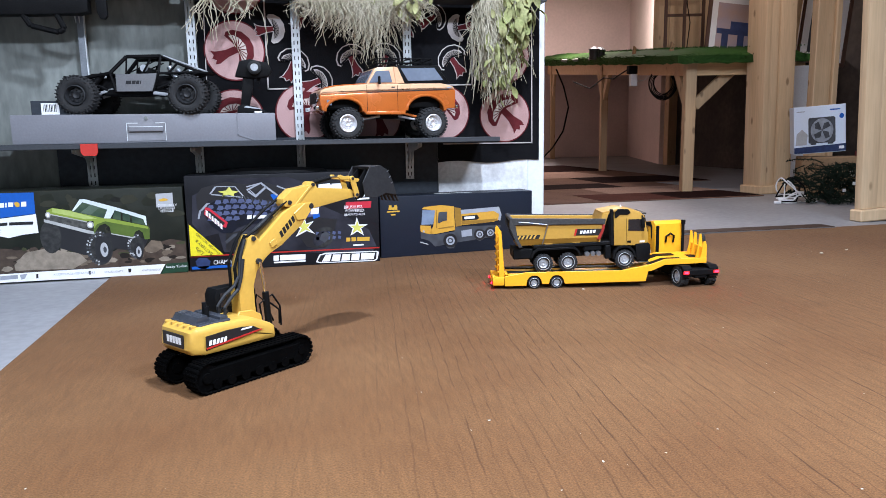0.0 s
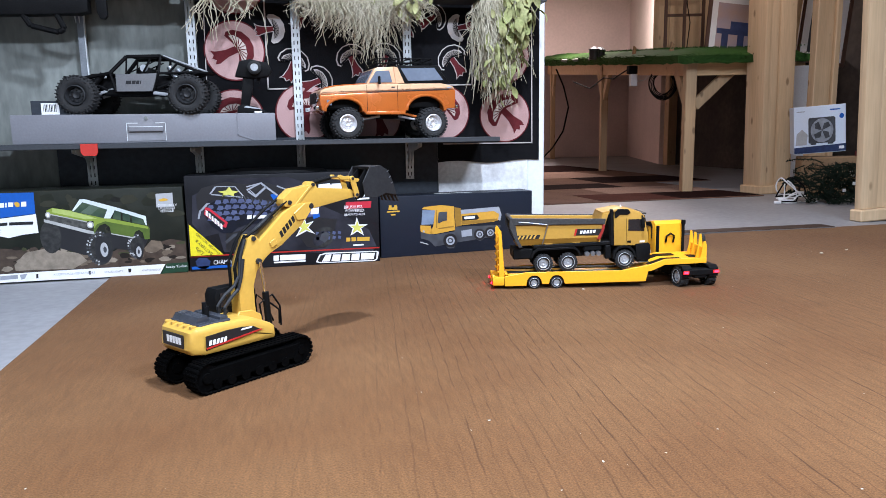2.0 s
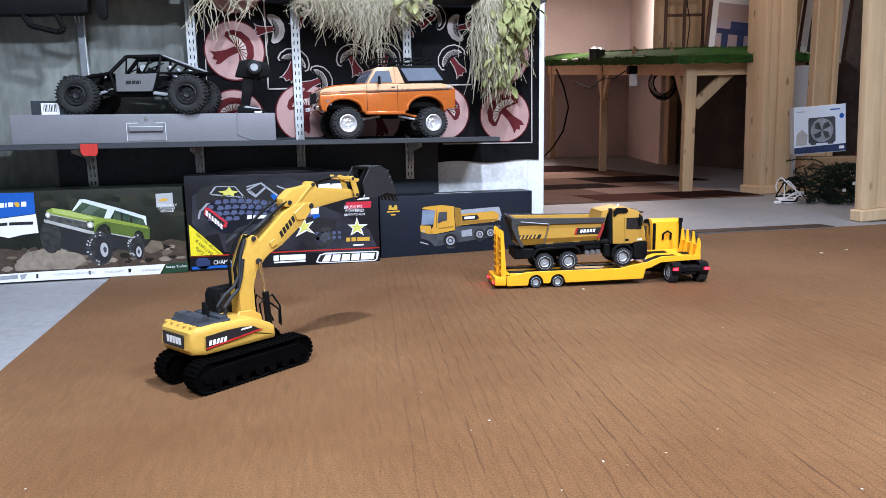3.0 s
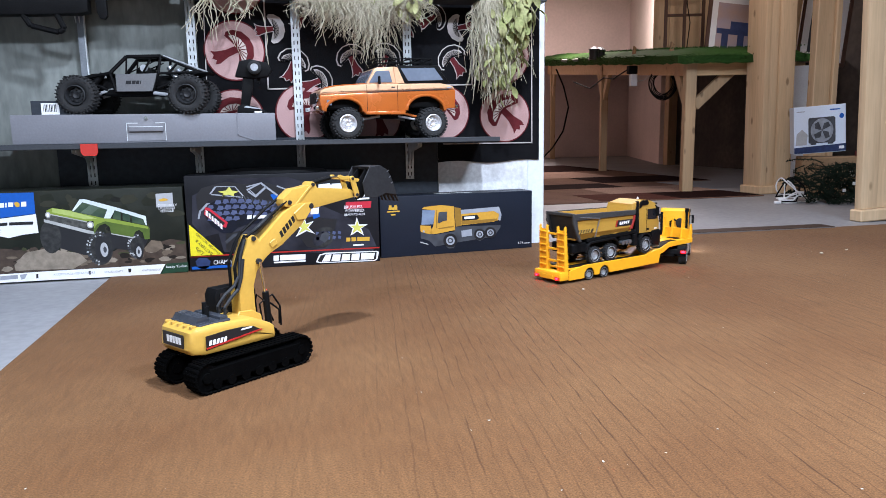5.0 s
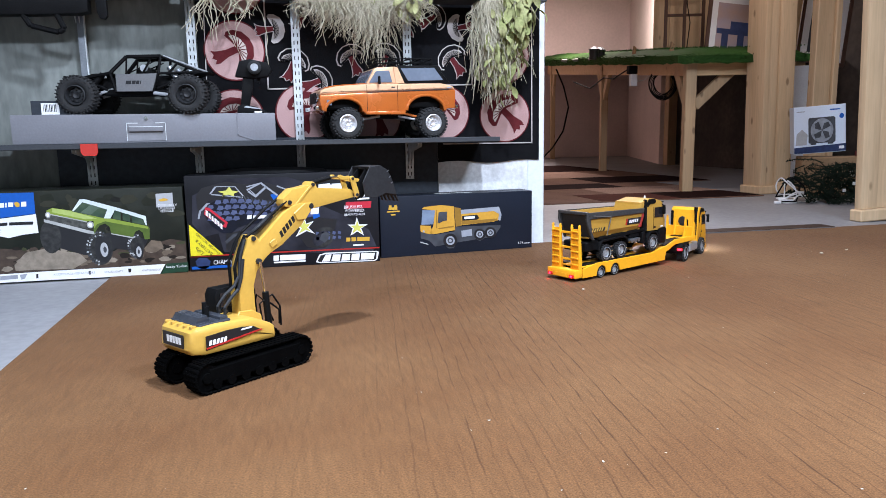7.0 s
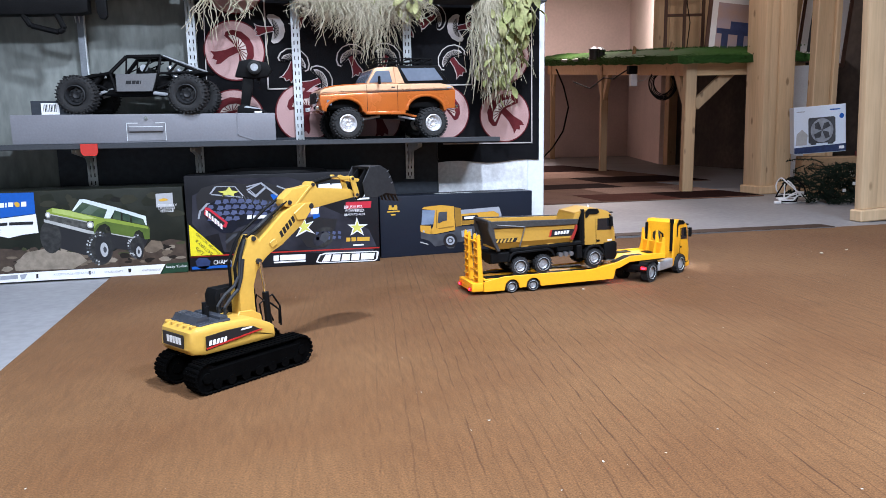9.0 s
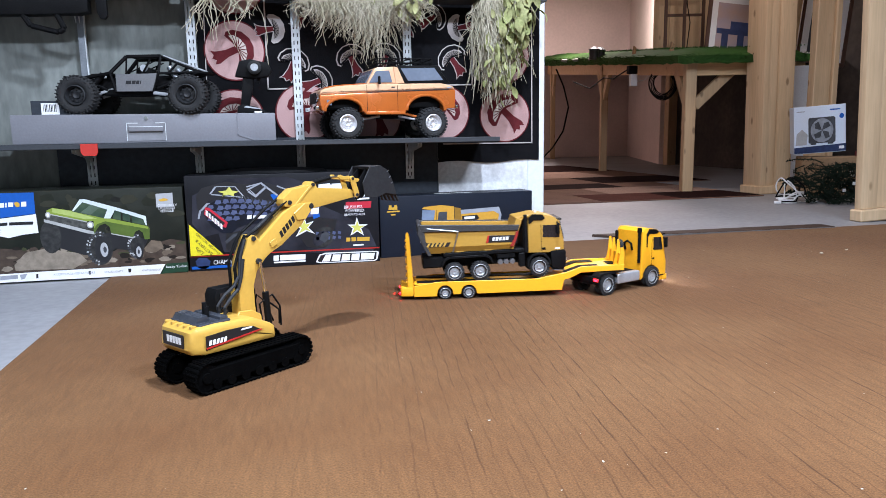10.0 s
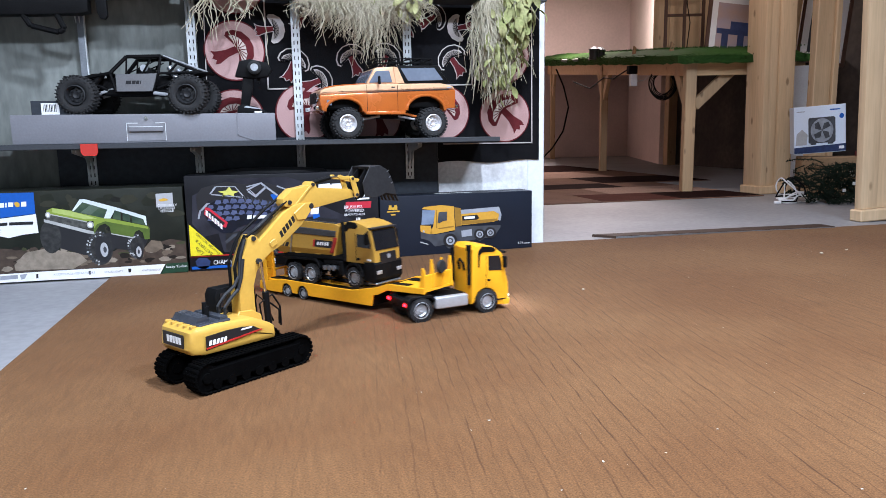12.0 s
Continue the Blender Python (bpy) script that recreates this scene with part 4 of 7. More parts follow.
    for s in (-1, 1):
        y0, y1 = sorted((s * .0460, s * .0474))
        part("side_window", prism(B(), [(.199, .101), (.2425, .098), (.2425, .112), (.2385, .131), (.200, .132)], y0, y1, .0004), GLASSDARK, cab)
        part("door_handle", box(B(), .196, .206, y0, y1, .068, .074, .001), BLACK, cab)
        part("roof_fairing", prism(B(), [(.163, .138), (.163, .152), (.172, .162), (.200, .160), (.206, .150), (.198, .145), (.176, .146), (.168, .138)], *sorted((s * .0455, s * .0490)), .001), BLACK, cab)
        mirror = part("wing_mirror", box(B(), .234, .242, s * .054 - .004, s * .054 + .004, .108, .136, .002, None, 2), BLACK, cab)
        part("mirror_arm", beam(B(), (.237, s * .046, .140), (.238, s * .055, .134), .003, .003), BLACK, mirror)
        part("headlamp", box(B(), .2580, .2600, s * .036 - .009, s * .036 + .009, .036, .045, .001), SILVER, cab)
        part("door_seam", box(B(), .1945, .1953, y0, y0 + .0012, .066, .135), BLACK, cab)
        part("print_bar", box(B(), .230, .243, y0, y1, .0675, .0720), DECALWHITE, cab)
    return ob


dump_truck = dump_truck_thing()


# ---- shelf wall ----
board = thing("backing_board", pose(0, 0, FLOOR_Z), "black painted board standing against the concrete wall", "board")
part("panel", box(B(), -.700, .577, 2.556, 2.5715, 0, .425, .001), BLACKBOARD, board)


def wall_standard(x, z0, z1, y=2.5475):
    ob = thing("shelf_standard", pose(x, y, 0), "white slotted steel shelf standard fixed to the wall", "shelf standard", "slotted shelf standards")
    w = .0135
    part("channel", box(B(), -w, w, .004, .0085, z0, z1, .0008), STEEL, ob)
    for s in (-1, 1):
        part("flange", box(B(), s * w - .0008, s * w + .0008, 0, .0078, z0, z1), STEEL, ob)
    bm = B()
    z = z0 + .012
    while z < z1 - .02:
        for s in (-1, 1):
            box(bm, s * .006 - .0016, s * .006 + .0016, .0030, .0039, z, z + .0125)
        z += .0255
    tagged(part("slot_row", bm, SLOT, ob), kind="stuff")
    part("screw", cyl(B(), .004, .003, (0, .003, z0 + .008), "y", 10), GREYMETAL, ob)
    return ob


for sx in (-.257, .083, .470):
    wall_standard(sx, .262, 1.9)
wall_standard(-.597, .262, .394)
channel = thing("shelf_standard", pose(-.590, 2.548, 0), "bare grey steel channel seen edge-on behind the model car", "shelf standard", "slotted shelf standards")
part("channel", box(B(), -.013, .008, .004, .0085, .394, 1.9, .0008), GREYMETAL, channel)
part("flange", box(B(), .0085, .012, -.004, .0078, .394, 1.9), STEEL, channel)


def shelf_bracket(x, z, FRONT=2.35):
    ob = thing("shelf_bracket", pose(x, 0, z), "white steel bracket carrying the shelf", "shelf bracket", "shelf brackets")
    for s in (-1, 1):
        bm = B()
        q = [(2.545, -.085), (2.545, -.001), (FRONT, -.001), (FRONT, -.012), (2.50, -.030)]
        a = [bm.verts.new((s * .0055 - .0009, y, zz)) for y, zz in q]
        b = [bm.verts.new((s * .0055 + .0009, y, zz)) for y, zz in q]
        bm.faces.new(a)
        bm.faces.new(b[::-1])
        for i in range(5):
            bm.faces.new((a[i], b[i], b[(i + 1) % 5], a[(i + 1) % 5]))
        part("web", bm, STEEL, ob)
    return ob


for sx in (-.597, -.257, .083, .470):
    shelf_bracket(sx, .394)
    shelf_bracket(sx, .875, 2.44)
lower = thing("wall_shelf_board", pose(0, 0, 0), "charcoal laminate shelf board on steel brackets", "shelf")
part("board", box(B(), -1.25, .740, 2.316, 2.546, .3945, .4105, .0015), SHELFTOP, lower)
upper = thing("wall_shelf_board", pose(0, 0, 0), "dark upper shelf board on steel brackets", "shelf")
part("board", box(B(), -1.25, .95, 2.43, 2.546, .875, .890, .0015), SHELFTOP, upper)
tab = thing("price_tab", pose(-.545, 2.314, .374), "red plastic tab clipped to the shelf edge", "shelf tab")
part("tab", prism(B(), [(-.024, .036), (.024, .036), (.024, .010), (.018, 0), (-.016, 0), (-.024, .010)], -.003, .0015, .0008), material("red_tab_plastic", (0.50, 0.028, 0.018), 0.45, 0, None, 30, 0.2, 150, 0.04, 0.05), tab)


# ---- wall hanging with mushrooms ----
def ring_pts(cx, cz, r, n=40, sx=1.0):
    return [(cx + r * sx * math.cos(2 * math.pi * i / n), cz + r * math.sin(2 * math.pi * i / n)) for i in range(n)]


CREAM = material("cream_print", (0.55, 0.47, 0.42), 0.95, 0, (0.4, 0.34, 0.3), 14, 0.5, 400, 0.15, 0.3, spec=0.15)


GILLGREY = material("shaded_grey_print", (0.22, 0.195, 0.18), 0.95, 0, (0.14, 0.12, 0.11), 14, 0.5, 400, 0.15, 0.3, spec=0.15)


def mushroom(cx, cz, size, turn, layer, cap, stem, edge, parent):
    """A printed mushroom seen half from below: pale outline, cap ring, gills, flared stem."""
    m = Matrix.Translation((cx, 0, cz)) @ Matrix.Rotation(radians(turn), 4, "Y") @ Matrix.Diagonal((size, 1, size, 1))
    y = TAP_Y - .0006 * layer
    dome = [(-.52, -.02), (-.50, .16), (-.36, .36), (-.12, .47), (.12, .47), (.36, .36), (.50, .16), (.52, -.02), (.44, -.10), (.30, -.04), (.12, .03), (-.12, .03), (-.30, -.04), (-.44, -.10)]
    foot = [(-.09, .06), (-.10, -.25), (-.17, -.52), (-.24, -.62), (-.10, -.58), (-.03, -.66), (.05, -.57), (.14, -.65), (.17, -.52), (.10, -.25), (.09, .06)]
    gill = [(-.40, .0), (-.36, .12), (-.22, .24), (0, .29), (.22, .24), (.36, .12), (.40, .0), (.28, .03), (.10, .09), (-.10, .09), (-.28, .03)]
    def put(name, pts, mat, k, scale=1.0, about=(0, 0)):
        p = [((x - about[0]) * scale + about[0], (z - about[1]) * scale + about[1]) for x, z in pts]
        bm = flat(p, 0)
        grown(bm, bm.verts[:], m)
        for v in bm.verts:
            v.co.y = y - .0006 * k
        part(name, bm, mat, parent)
    put("mushroom_edge", [(x * 1.10, z * 1.10 - .012) for x, z in dome], edge, 0)
    put("mushroom_edge", [(x * 1.28, z * 1.05) for x, z in foot], edge, 0.2)
    put("mushroom_cap", dome, cap, 1)
    put("mushroom_stem", foot, stem, 1.5)
    if cap is not CLOTHRED:
        put("gill_edge", [(x * 1.12, z * 1.12 - .01) for x, z in gill], CLOTHGREY, 1.7)
    put("gill_field", gill, CREAM if cap is CLOTHRED else GILLGREY, 2)
    bm = B()
    for i in range(9):
        a = radians(14 + 19 * i)
        stroke(bm, [(.06 * math.cos(a), .06 + .03 * math.sin(a)), (.36 * math.cos(a), .03 + .24 * math.sin(a))], .022, 0)
    grown(bm, bm.verts[:], m)
    for v in bm.verts:
        v.co.y = y - .0018
    tagged(part("gill_hatching", bm, CLOTHRED if cap is CLOTHRED else CLOTH, parent), kind="stuff")


TAP_Y = 2.5640
hanging = thing("wall_hanging", pose(0, 0, 0), "black cotton wall hanging printed with mushrooms and pink discs", "wall hanging")


def hanging_cloth():
    """Cloth with soft folds; it ends in a slack hem."""
    bm = B()
    nx, nz = 40, 30
    g = [[bm.verts.new((-.240 + 1.214 * i / nx, TAP_Y + .0042 * noise.noise(Vector((i * .25, j * .12, 3))) * (1 if j < 4 else .25) + .0016, .318 + .005 * math.sin(i * .7) * (j == 0) + 1.0 * j / nz)) for i in range(nx + 1)] for j in range(nz + 1)]
    for j in range(nz):
        for i in range(nx):
            if i < 27 and g[j][i].co.z < .40:
                continue
            bm.faces.new((g[j][i], g[j][i + 1], g[j + 1][i + 1], g[j + 1][i]))
    for v in [v for v in bm.verts if not v.link_faces]:
        bm.verts.remove(v)
    part("cloth", bm, CLOTH, hanging)
    y = TAP_Y - .0030
    part("border_line", stroke(stroke(B(), [(.944, .385), (.938, 1.3)], .0045, y), [(.60, .386), (.944, .385)], .0045, y), CLOTHGREY, hanging)
    part("border_line", stroke(stroke(stroke(B(), [(-.016, .90), (-.017, .585)], .005, y), [(-.017, .585), (.711, .600)], .005, y), [(.711, .600), (.714, .92)], .005, y), CLOTHGREY, hanging)
    part("border_line", stroke(B(), [(-.222, .45), (-.205, 1.2)], .003, y), CLOTHGREY, hanging)
    for cx, cz, r in ((-.121, .712, .100), (.837, .486, .098), (.831, .701, .100), (.104, .503, .102), (.345, .485, .100), (.600, .499, .100), (-.133, .485, .100), (-.115, .935, .105)):
        part("disc_rim", flat(ring_pts(cx, cz, r), y), CLOTHRED, hanging)
        part("disc", flat(ring_pts(cx, cz, r * .955), y - .0006), CLOTHPINK, hanging)
    for cx, cz, s, t in ((-.118, .715, .125, 66), (.836, .500, .135, -45), (.865, .69, .10, 120), (.110, .515, .13, 10), (.36, .50, .13, -12), (.600, .51, .125, 30), (-.14, .50, .12, -20)):
        mushroom(cx, cz, s, t, 7, CLOTHRED, CLOTHRED, CLOTHPINK, hanging)
    for cx, cz, s, t in ((.005, .785, .085, 82), (.072, .672, .098, 22), (.155, .612, .095, 68), (.272, .690, .095, -24), (.395, .695, .095, 24), (.638, .688, .100, -36), (.664, .80, .085, -100), (.57, .835, .09, 60), (.115, .83, .085, 40), (.47, .82, .09, -10)):
        mushroom(cx, cz, s, t, 6, CLOTHGREY if t in (82, -100) else CLOTH, CLOTHRED, CLOTHGREY, hanging)


hanging_cloth()

# ---- things on the shelf ----
CASEGREY = material("grey_case_plastic", (0.185, 0.187, 0.205), 0.5, 0, (0.14, 0.14, 0.155), 8, 0.4, 160, 0.06, 0.08)
case = thing("storage_case", pose(-.757, 2.335, .4105), "long grey flat storage case with a carry handle", "case")
part("body", box(B(), 0, .758, 0, .195, 0, .0865, .004, None, 2), CASEGREY, case)
part("handle_recess", prism(B(), [(.318, .006), (.428, .006), (.424, .058), (.400, .058), (.388, .070), (.362, .070), (.350, .058), (.322, .058)], -.0016, .0002, .0004), material("recess_grey", (0.22, 0.22, 0.235), 0.55, 0, None, 20, 0.3, 150, 0.06, 0.05), case)
part("handle", box(B(), .324, .424, -.010, -.0018, .034, .050, .003, None, 2), CASEGREY, case)
# bright strip put on as the handle's highlight
part("handle_shine", box(B(), .326, .422, -.0108, -.0101, .047, .049), STEEL, case)
for x0, x1, z0, z1 in ((.3165, .3185, .006, .060), (.4275, .4295, .006, .060), (.3165, .350, .058, .0605), (.400, .4295, .058, .0605)):
    part("recess_trim", box(B(), x0, x1, -.0024, -.0004, z0, z1), STEEL, case)
part("latch", cyl(B(), .005, .006, (.375, -.003, .074), "y", 14), CHROME, case)
part("rib", box(B(), .640, .644, -.002, .0002, .02, .086), CASEGREY, case)
part("rib", beam(B(), (.642, -.001, .02), (.690, -.001, .004), .002, .004), CASEGREY, case)
sb = thing("small_box", pose(-.712, 2.385, .4971), "small black carton with a white barcode label", "box")
part("carton", box(B(), 0, .14, 0, .07, 0, .043, .001), BLACKBOARD, sb)
part("label", box(B(), .028, .078, -.0009, -.0002, .002, .036), DECALWHITE, sb, "white paper label with dark bars")
bm = B()
for k in range(9):
    box(bm, .034 + .0042 * k, .034 + .0042 * k + (.0024 if k % 3 else .0012), -.0013, -.0010, .010, .032)
part("barcode_bars", bm, DECALBLACK, sb)


def transmitter():
    ob = thing("radio_transmitter", pose(-.118, 2.43, .4971), "black pistol-grip radio transmitter with a silver wheel", "transmitter")
    part("base", prism(B(), [(0, 0), (.088, 0), (.092, .008), (.060, .022), (.02, .030), (.004, .024)], -.03, .03, .004, None, 2), BLACK, ob)
    part("grip", prism(B(), [(.012, .026), (.040, .024), (.058, .10), (.058, .128), (.026, .128)], -.016, .016, .005, None, 2), BLACK, ob)
    part("head", prism(B(), [(.000, .118), (.060, .112), (.104, .118), (.116, .138), (.104, .160), (.050, .172), (.016, .166)], -.026, .026, .006, None, 2), BLACK, ob)
    wh = part("steering_wheel", lathe(B(), [(.012, -.012), (.019, -.012), (.0215, -.006), (.0215, .006), (.016, .010), (.012, .010)], (.062, -.036, .145), "y", 24, None, False), RUBBER, ob)
    bm = cyl(B(), .012, .008, (.062, -.040, .145), "y", 20)
    for k in range(7):
        a = 2 * math.pi * k / 7
        cyl(bm, .0022, .010, (.062 + .0075 * math.cos(a), -.041, .145 + .0075 * math.sin(a)), "y", 8)
    part("wheel_rim", bm, SILVER, wh)
    part("trigger", prism(B(), [(.066, .10), (.076, .098), (.080, .118), (.070, .120)], -.006, .006, .001), BLACK, ob)
    part("antenna", cyl(B(), .005, .03, (.100, .0, .17), "z", 12, .0025), BLACK, ob)
    part("base_trim", prism(B(), [(.022, .020), (.078, .013), (.070, .0175), (.03, .025)], -.0312, -.0302), SILVER, ob)
    part("badge", box(B(), .055, .078, -.0312, -.0302, .003, .008), DECALWHITE, ob)
    return ob


transmitter()
ORANGEPAINT = material("metallic_orange_paint", (0.56, 0.145, 0.026), 0.25, 0.25, (0.47, 0.115, 0.02), 20, 0.4, 300, 0.06, 0.02, coat=0.5)
# pale orange: the ceiling light's highlight on flank and pillars is painted in
ORANGEHIGHLIGHT = material("orange_painted_highlight", (0.78, 0.46, 0.27), 0.28, 0.1, (0.72, 0.40, 0.22), 20, 0.4, 300, 0.05, 0.02, coat=0.5)
WINGLASS = material("tinted_clear_window", (0.16, 0.19, 0.24), 0.06, 0, (0.10, 0.12, 0.16), 12, 0.6, 100, 0.05, 0)


BRIGHTRIM = material("bright_plated_rim", (0.86, 0.86, 0.87), 0.34, 0.75, (0.6, 0.6, 0.62), 60, 0.4, 200, 0.05, 0.05)


def off_roader():
    """Orange pickup-bodied crawler; the nose looks towards -x."""
    ob = thing("model_off_roader", pose(.370, 2.44, .4105, 0, 0, 8), "orange model off-roader with painted-in pale highlight, roof rack and knobbly tyres", "model car")
    R = .0500
    for x in (-.157, .136):
        part("axle", cyl(cyl(B(), .009, .15, (x, 0, R), "y", 12), .02, .03, (x, .01, R), "y", 16), BLACK, ob)
        for s in (-1, 1):
            wheel_part(ob, (x, s * .083, R), R, .044, s, BRIGHTRIM, 30, .46, 10, lug=.72)
    part("chassis_rail", box(box(B(), -.20, .20, -.035, -.022, .075, .09, .002), -.20, .20, .022, .035, .075, .09, .002), BLACK, ob)
    part("skid_plate", box(B(), -.055, .045, -.045, .045, .066, .080, .004), BLACK, ob)
    for s in (-1, 1):
        part("link_rod", tube(B(), [(-.105, s * .058, .062), (-.035, s * .045, .074)], .004, 10), SILVER, ob)
        part("link_rod", tube(B(), [(.030, s * .045, .074), (.085, s * .055, .062)], .004, 10), SILVER, ob)
        part("rear_link", tube(B(), [(.040, s * .05, .084), (.098, s * .055, .070)], .0042, 10), ORANGEPAINT, ob)
        part("shock", tube(B(), [(-.135, s * .06, .06), (-.120, s * .055, .125)], .007, 12), BLACK, ob)
        part("shock_spring", lathe(B(), [(.0095, -.02), (.0095, .02)], (-.128, s * .058, .095), "z", 12), ORANGEPAINT, ob)
        part("shock", tube(B(), [(.115, s * .06, .06), (.100, s * .055, .13)], .007, 12), BLACK, ob)
        part("inner_arch", box(B(), -.222, -.11, min(s * .03, s * .07), max(s * .03, s * .07), .095, .150, .004), BLACK, ob)
        part("inner_arch", box(B(), .06, .17, min(s * .03, s * .07), max(s * .03, s * .07), .10, .155, .004), BLACK, ob)
    front = [(-.166 - .063 * math.cos(math.pi * k / 12), .086 + .042 * math.sin(math.pi * k / 12)) for k in range(13)]
    rear = [(.113 - .068 * math.cos(math.pi * k / 12), .088 + .050 * math.sin(math.pi * k / 12)) for k in range(13)]
    low = [(-.243, .1400), (-.245, .122), (-.238, .094)] + front + [(-.090, .079), (.036, .077)] + rear + [(.190, .097), (.218, .099), (.2205, .150), (.2205, .1605), (-.092, .1485), (-.236, .1400)]
    part("lower_body", prism(B(), low, -.094, .094, .004, None, 2), ORANGEPAINT, ob)
    mid = [(-.243, .1405), (-.236, .1405), (-.092, .149), (.2205, .161), (.212, .172), (.172, .1805), (-.083, .1765), (-.190, .168), (-.228, .160), (-.241, .152)]
    body = part("upper_body", prism(B(), mid, -.093, .093, .008, None, 3), ORANGEHIGHLIGHT, ob)
    part("hood_top", prism(B(), [(-.228, .1605), (-.190, .1685), (-.090, .1765), (-.090, .179), (-.19, .172), (-.226, .164)], -.080, .080, .001), ORANGEPAINT, body)
    for s in (-1, 1):
        part("waist_stripe", beam(B(), (-.090, s * .0945, .1490), (.196, s * .0945, .1605), .0014, .0028), DARKGREY, body)
        for arch in (front, rear):
            part("fender_flare", tube(B(), [(x, s * .0945, z + .003) for x, z in arch], .0052, 8), ORANGEPAINT, body)
    part("cabin", prism(B(), [(-.088, .176), (-.061, .223), (-.052, .229), (.012, .233), (.022, .178)], -.085, .085, .005, None, 2), ORANGEHIGHLIGHT, ob)
    part("roof_cap", prism(B(), [(.014, .179), (.208, .181), (.206, .186), (.168, .236), (.160, .240), (.008, .236)], -.0845, .0845, .005, None, 2), BLACK, ob, "black removable hardtop with side glass")
    for s in (-1, 1):
        y0, y1 = sorted((s * .0852, s * .0864))
        part("side_window", prism(B(), [(-.079, .180), (.000, .182), (-.010, .220), (-.055, .217)], y0, y1, .0004), WINGLASS, ob)
        part("rear_window", prism(B(), [(.055, .187), (.180, .191), (.148, .231), (.030, .227)], y0, y1, .0004), WINGLASS, ob)
        part("cap_pillar", prism(B(), [(.012, .178), (.042, .180), (.018, .231), (.004, .2315)], *sorted((s * .0848, s * .0878)), .0008), ORANGEHIGHLIGHT, ob)
        mr = part("wing_mirror", box(B(), -.053, -.046, s * .104 - .005, s * .104 + .005, .174, .200, .002), BLACK, ob)
        part("mirror_arm", beam(B(), (-.049, s * .088, .180), (-.049, s * .104, .180), .003, .003), BLACK, mr)
        part("door_handle", box(B(), -.006, .006, *sorted((s * .0915, s * .0948)), .164, .168, .0008), CHROME, ob)
        part("door_seam", box(B(), .014, .0152, *sorted((s * .0935, s * .0946)), .082, .172), BLACK, ob)
        part("door_seam", box(B(), -.090, -.0888, *sorted((s * .0935, s * .0946)), .084, .172), BLACK, ob)
        part("headlamp", lathe(B(), [(.002, -.004), (.010, -.002), (.013, .002), (.014, .008)], (-.246, s * .062, .132), "x", 18), CHROME, ob)
        part("side_marker", box(B(), -.222, -.206, *sorted((s * .0945, s * .0955)), .108, .124), WINGLASS, ob)
        part("sill_guard", box(B(), -.095, .040, *sorted((s * .088, s * .0985)), .078, .088, .003, None, 2), ORANGEPAINT, ob)
        part("tail_lamp", box(B(), .2205, .2235, s * .075 - .008, s * .075 + .008, .118, .146), REDPLASTIC, ob)
        part("badge", box(B(), .190, .206, *sorted((s * .0936, s * .0946)), .164, .169), SILVER, ob)
    part("windscreen", beam(B(), (-.0885, 0, .180), (-.0635, 0, .222), .150, .0016), WINGLASS, ob)
    part("grille", box(B(), -.2485, -.2445, -.048, .048, .116, .150, .001), BLACK, ob)
    part("front_bumper", box(B(), -.258, -.246, -.092, .092, .092, .106, .004, None, 2), CHROME, ob)
    part("rear_bumper", box(B(), .2215, .232, -.09, .09, .098, .110, .003, None, 2), CHROME, ob)
    bm = B()
    for s in (-1, 1):
        for z in (.247, .262):
            tube(bm, [(-.045, s * .070, z - .004), (.145, s * .070, z)], .0021, 6)
    for x in (-.045, -.007, .031, .069, .107, .145):
        for z in (.246, .260):
            tube(bm, [(x, -.070, z), (x, .070, z)], .0021, 6)
        for s in (-1, 1):
            tube(bm, [(x, s * .070, .233), (x, s * .070, .260)], .0021, 6)
    part("roof_rack", bm, BLACK, ob)
    return ob


off_roader()
SANDYMETAL = material("grey_brushed_panel", (0.19, 0.19, 0.195), 0.45, 0.4, (0.14, 0.14, 0.145), 15, 0.4, 200, 0.08, 0.05)


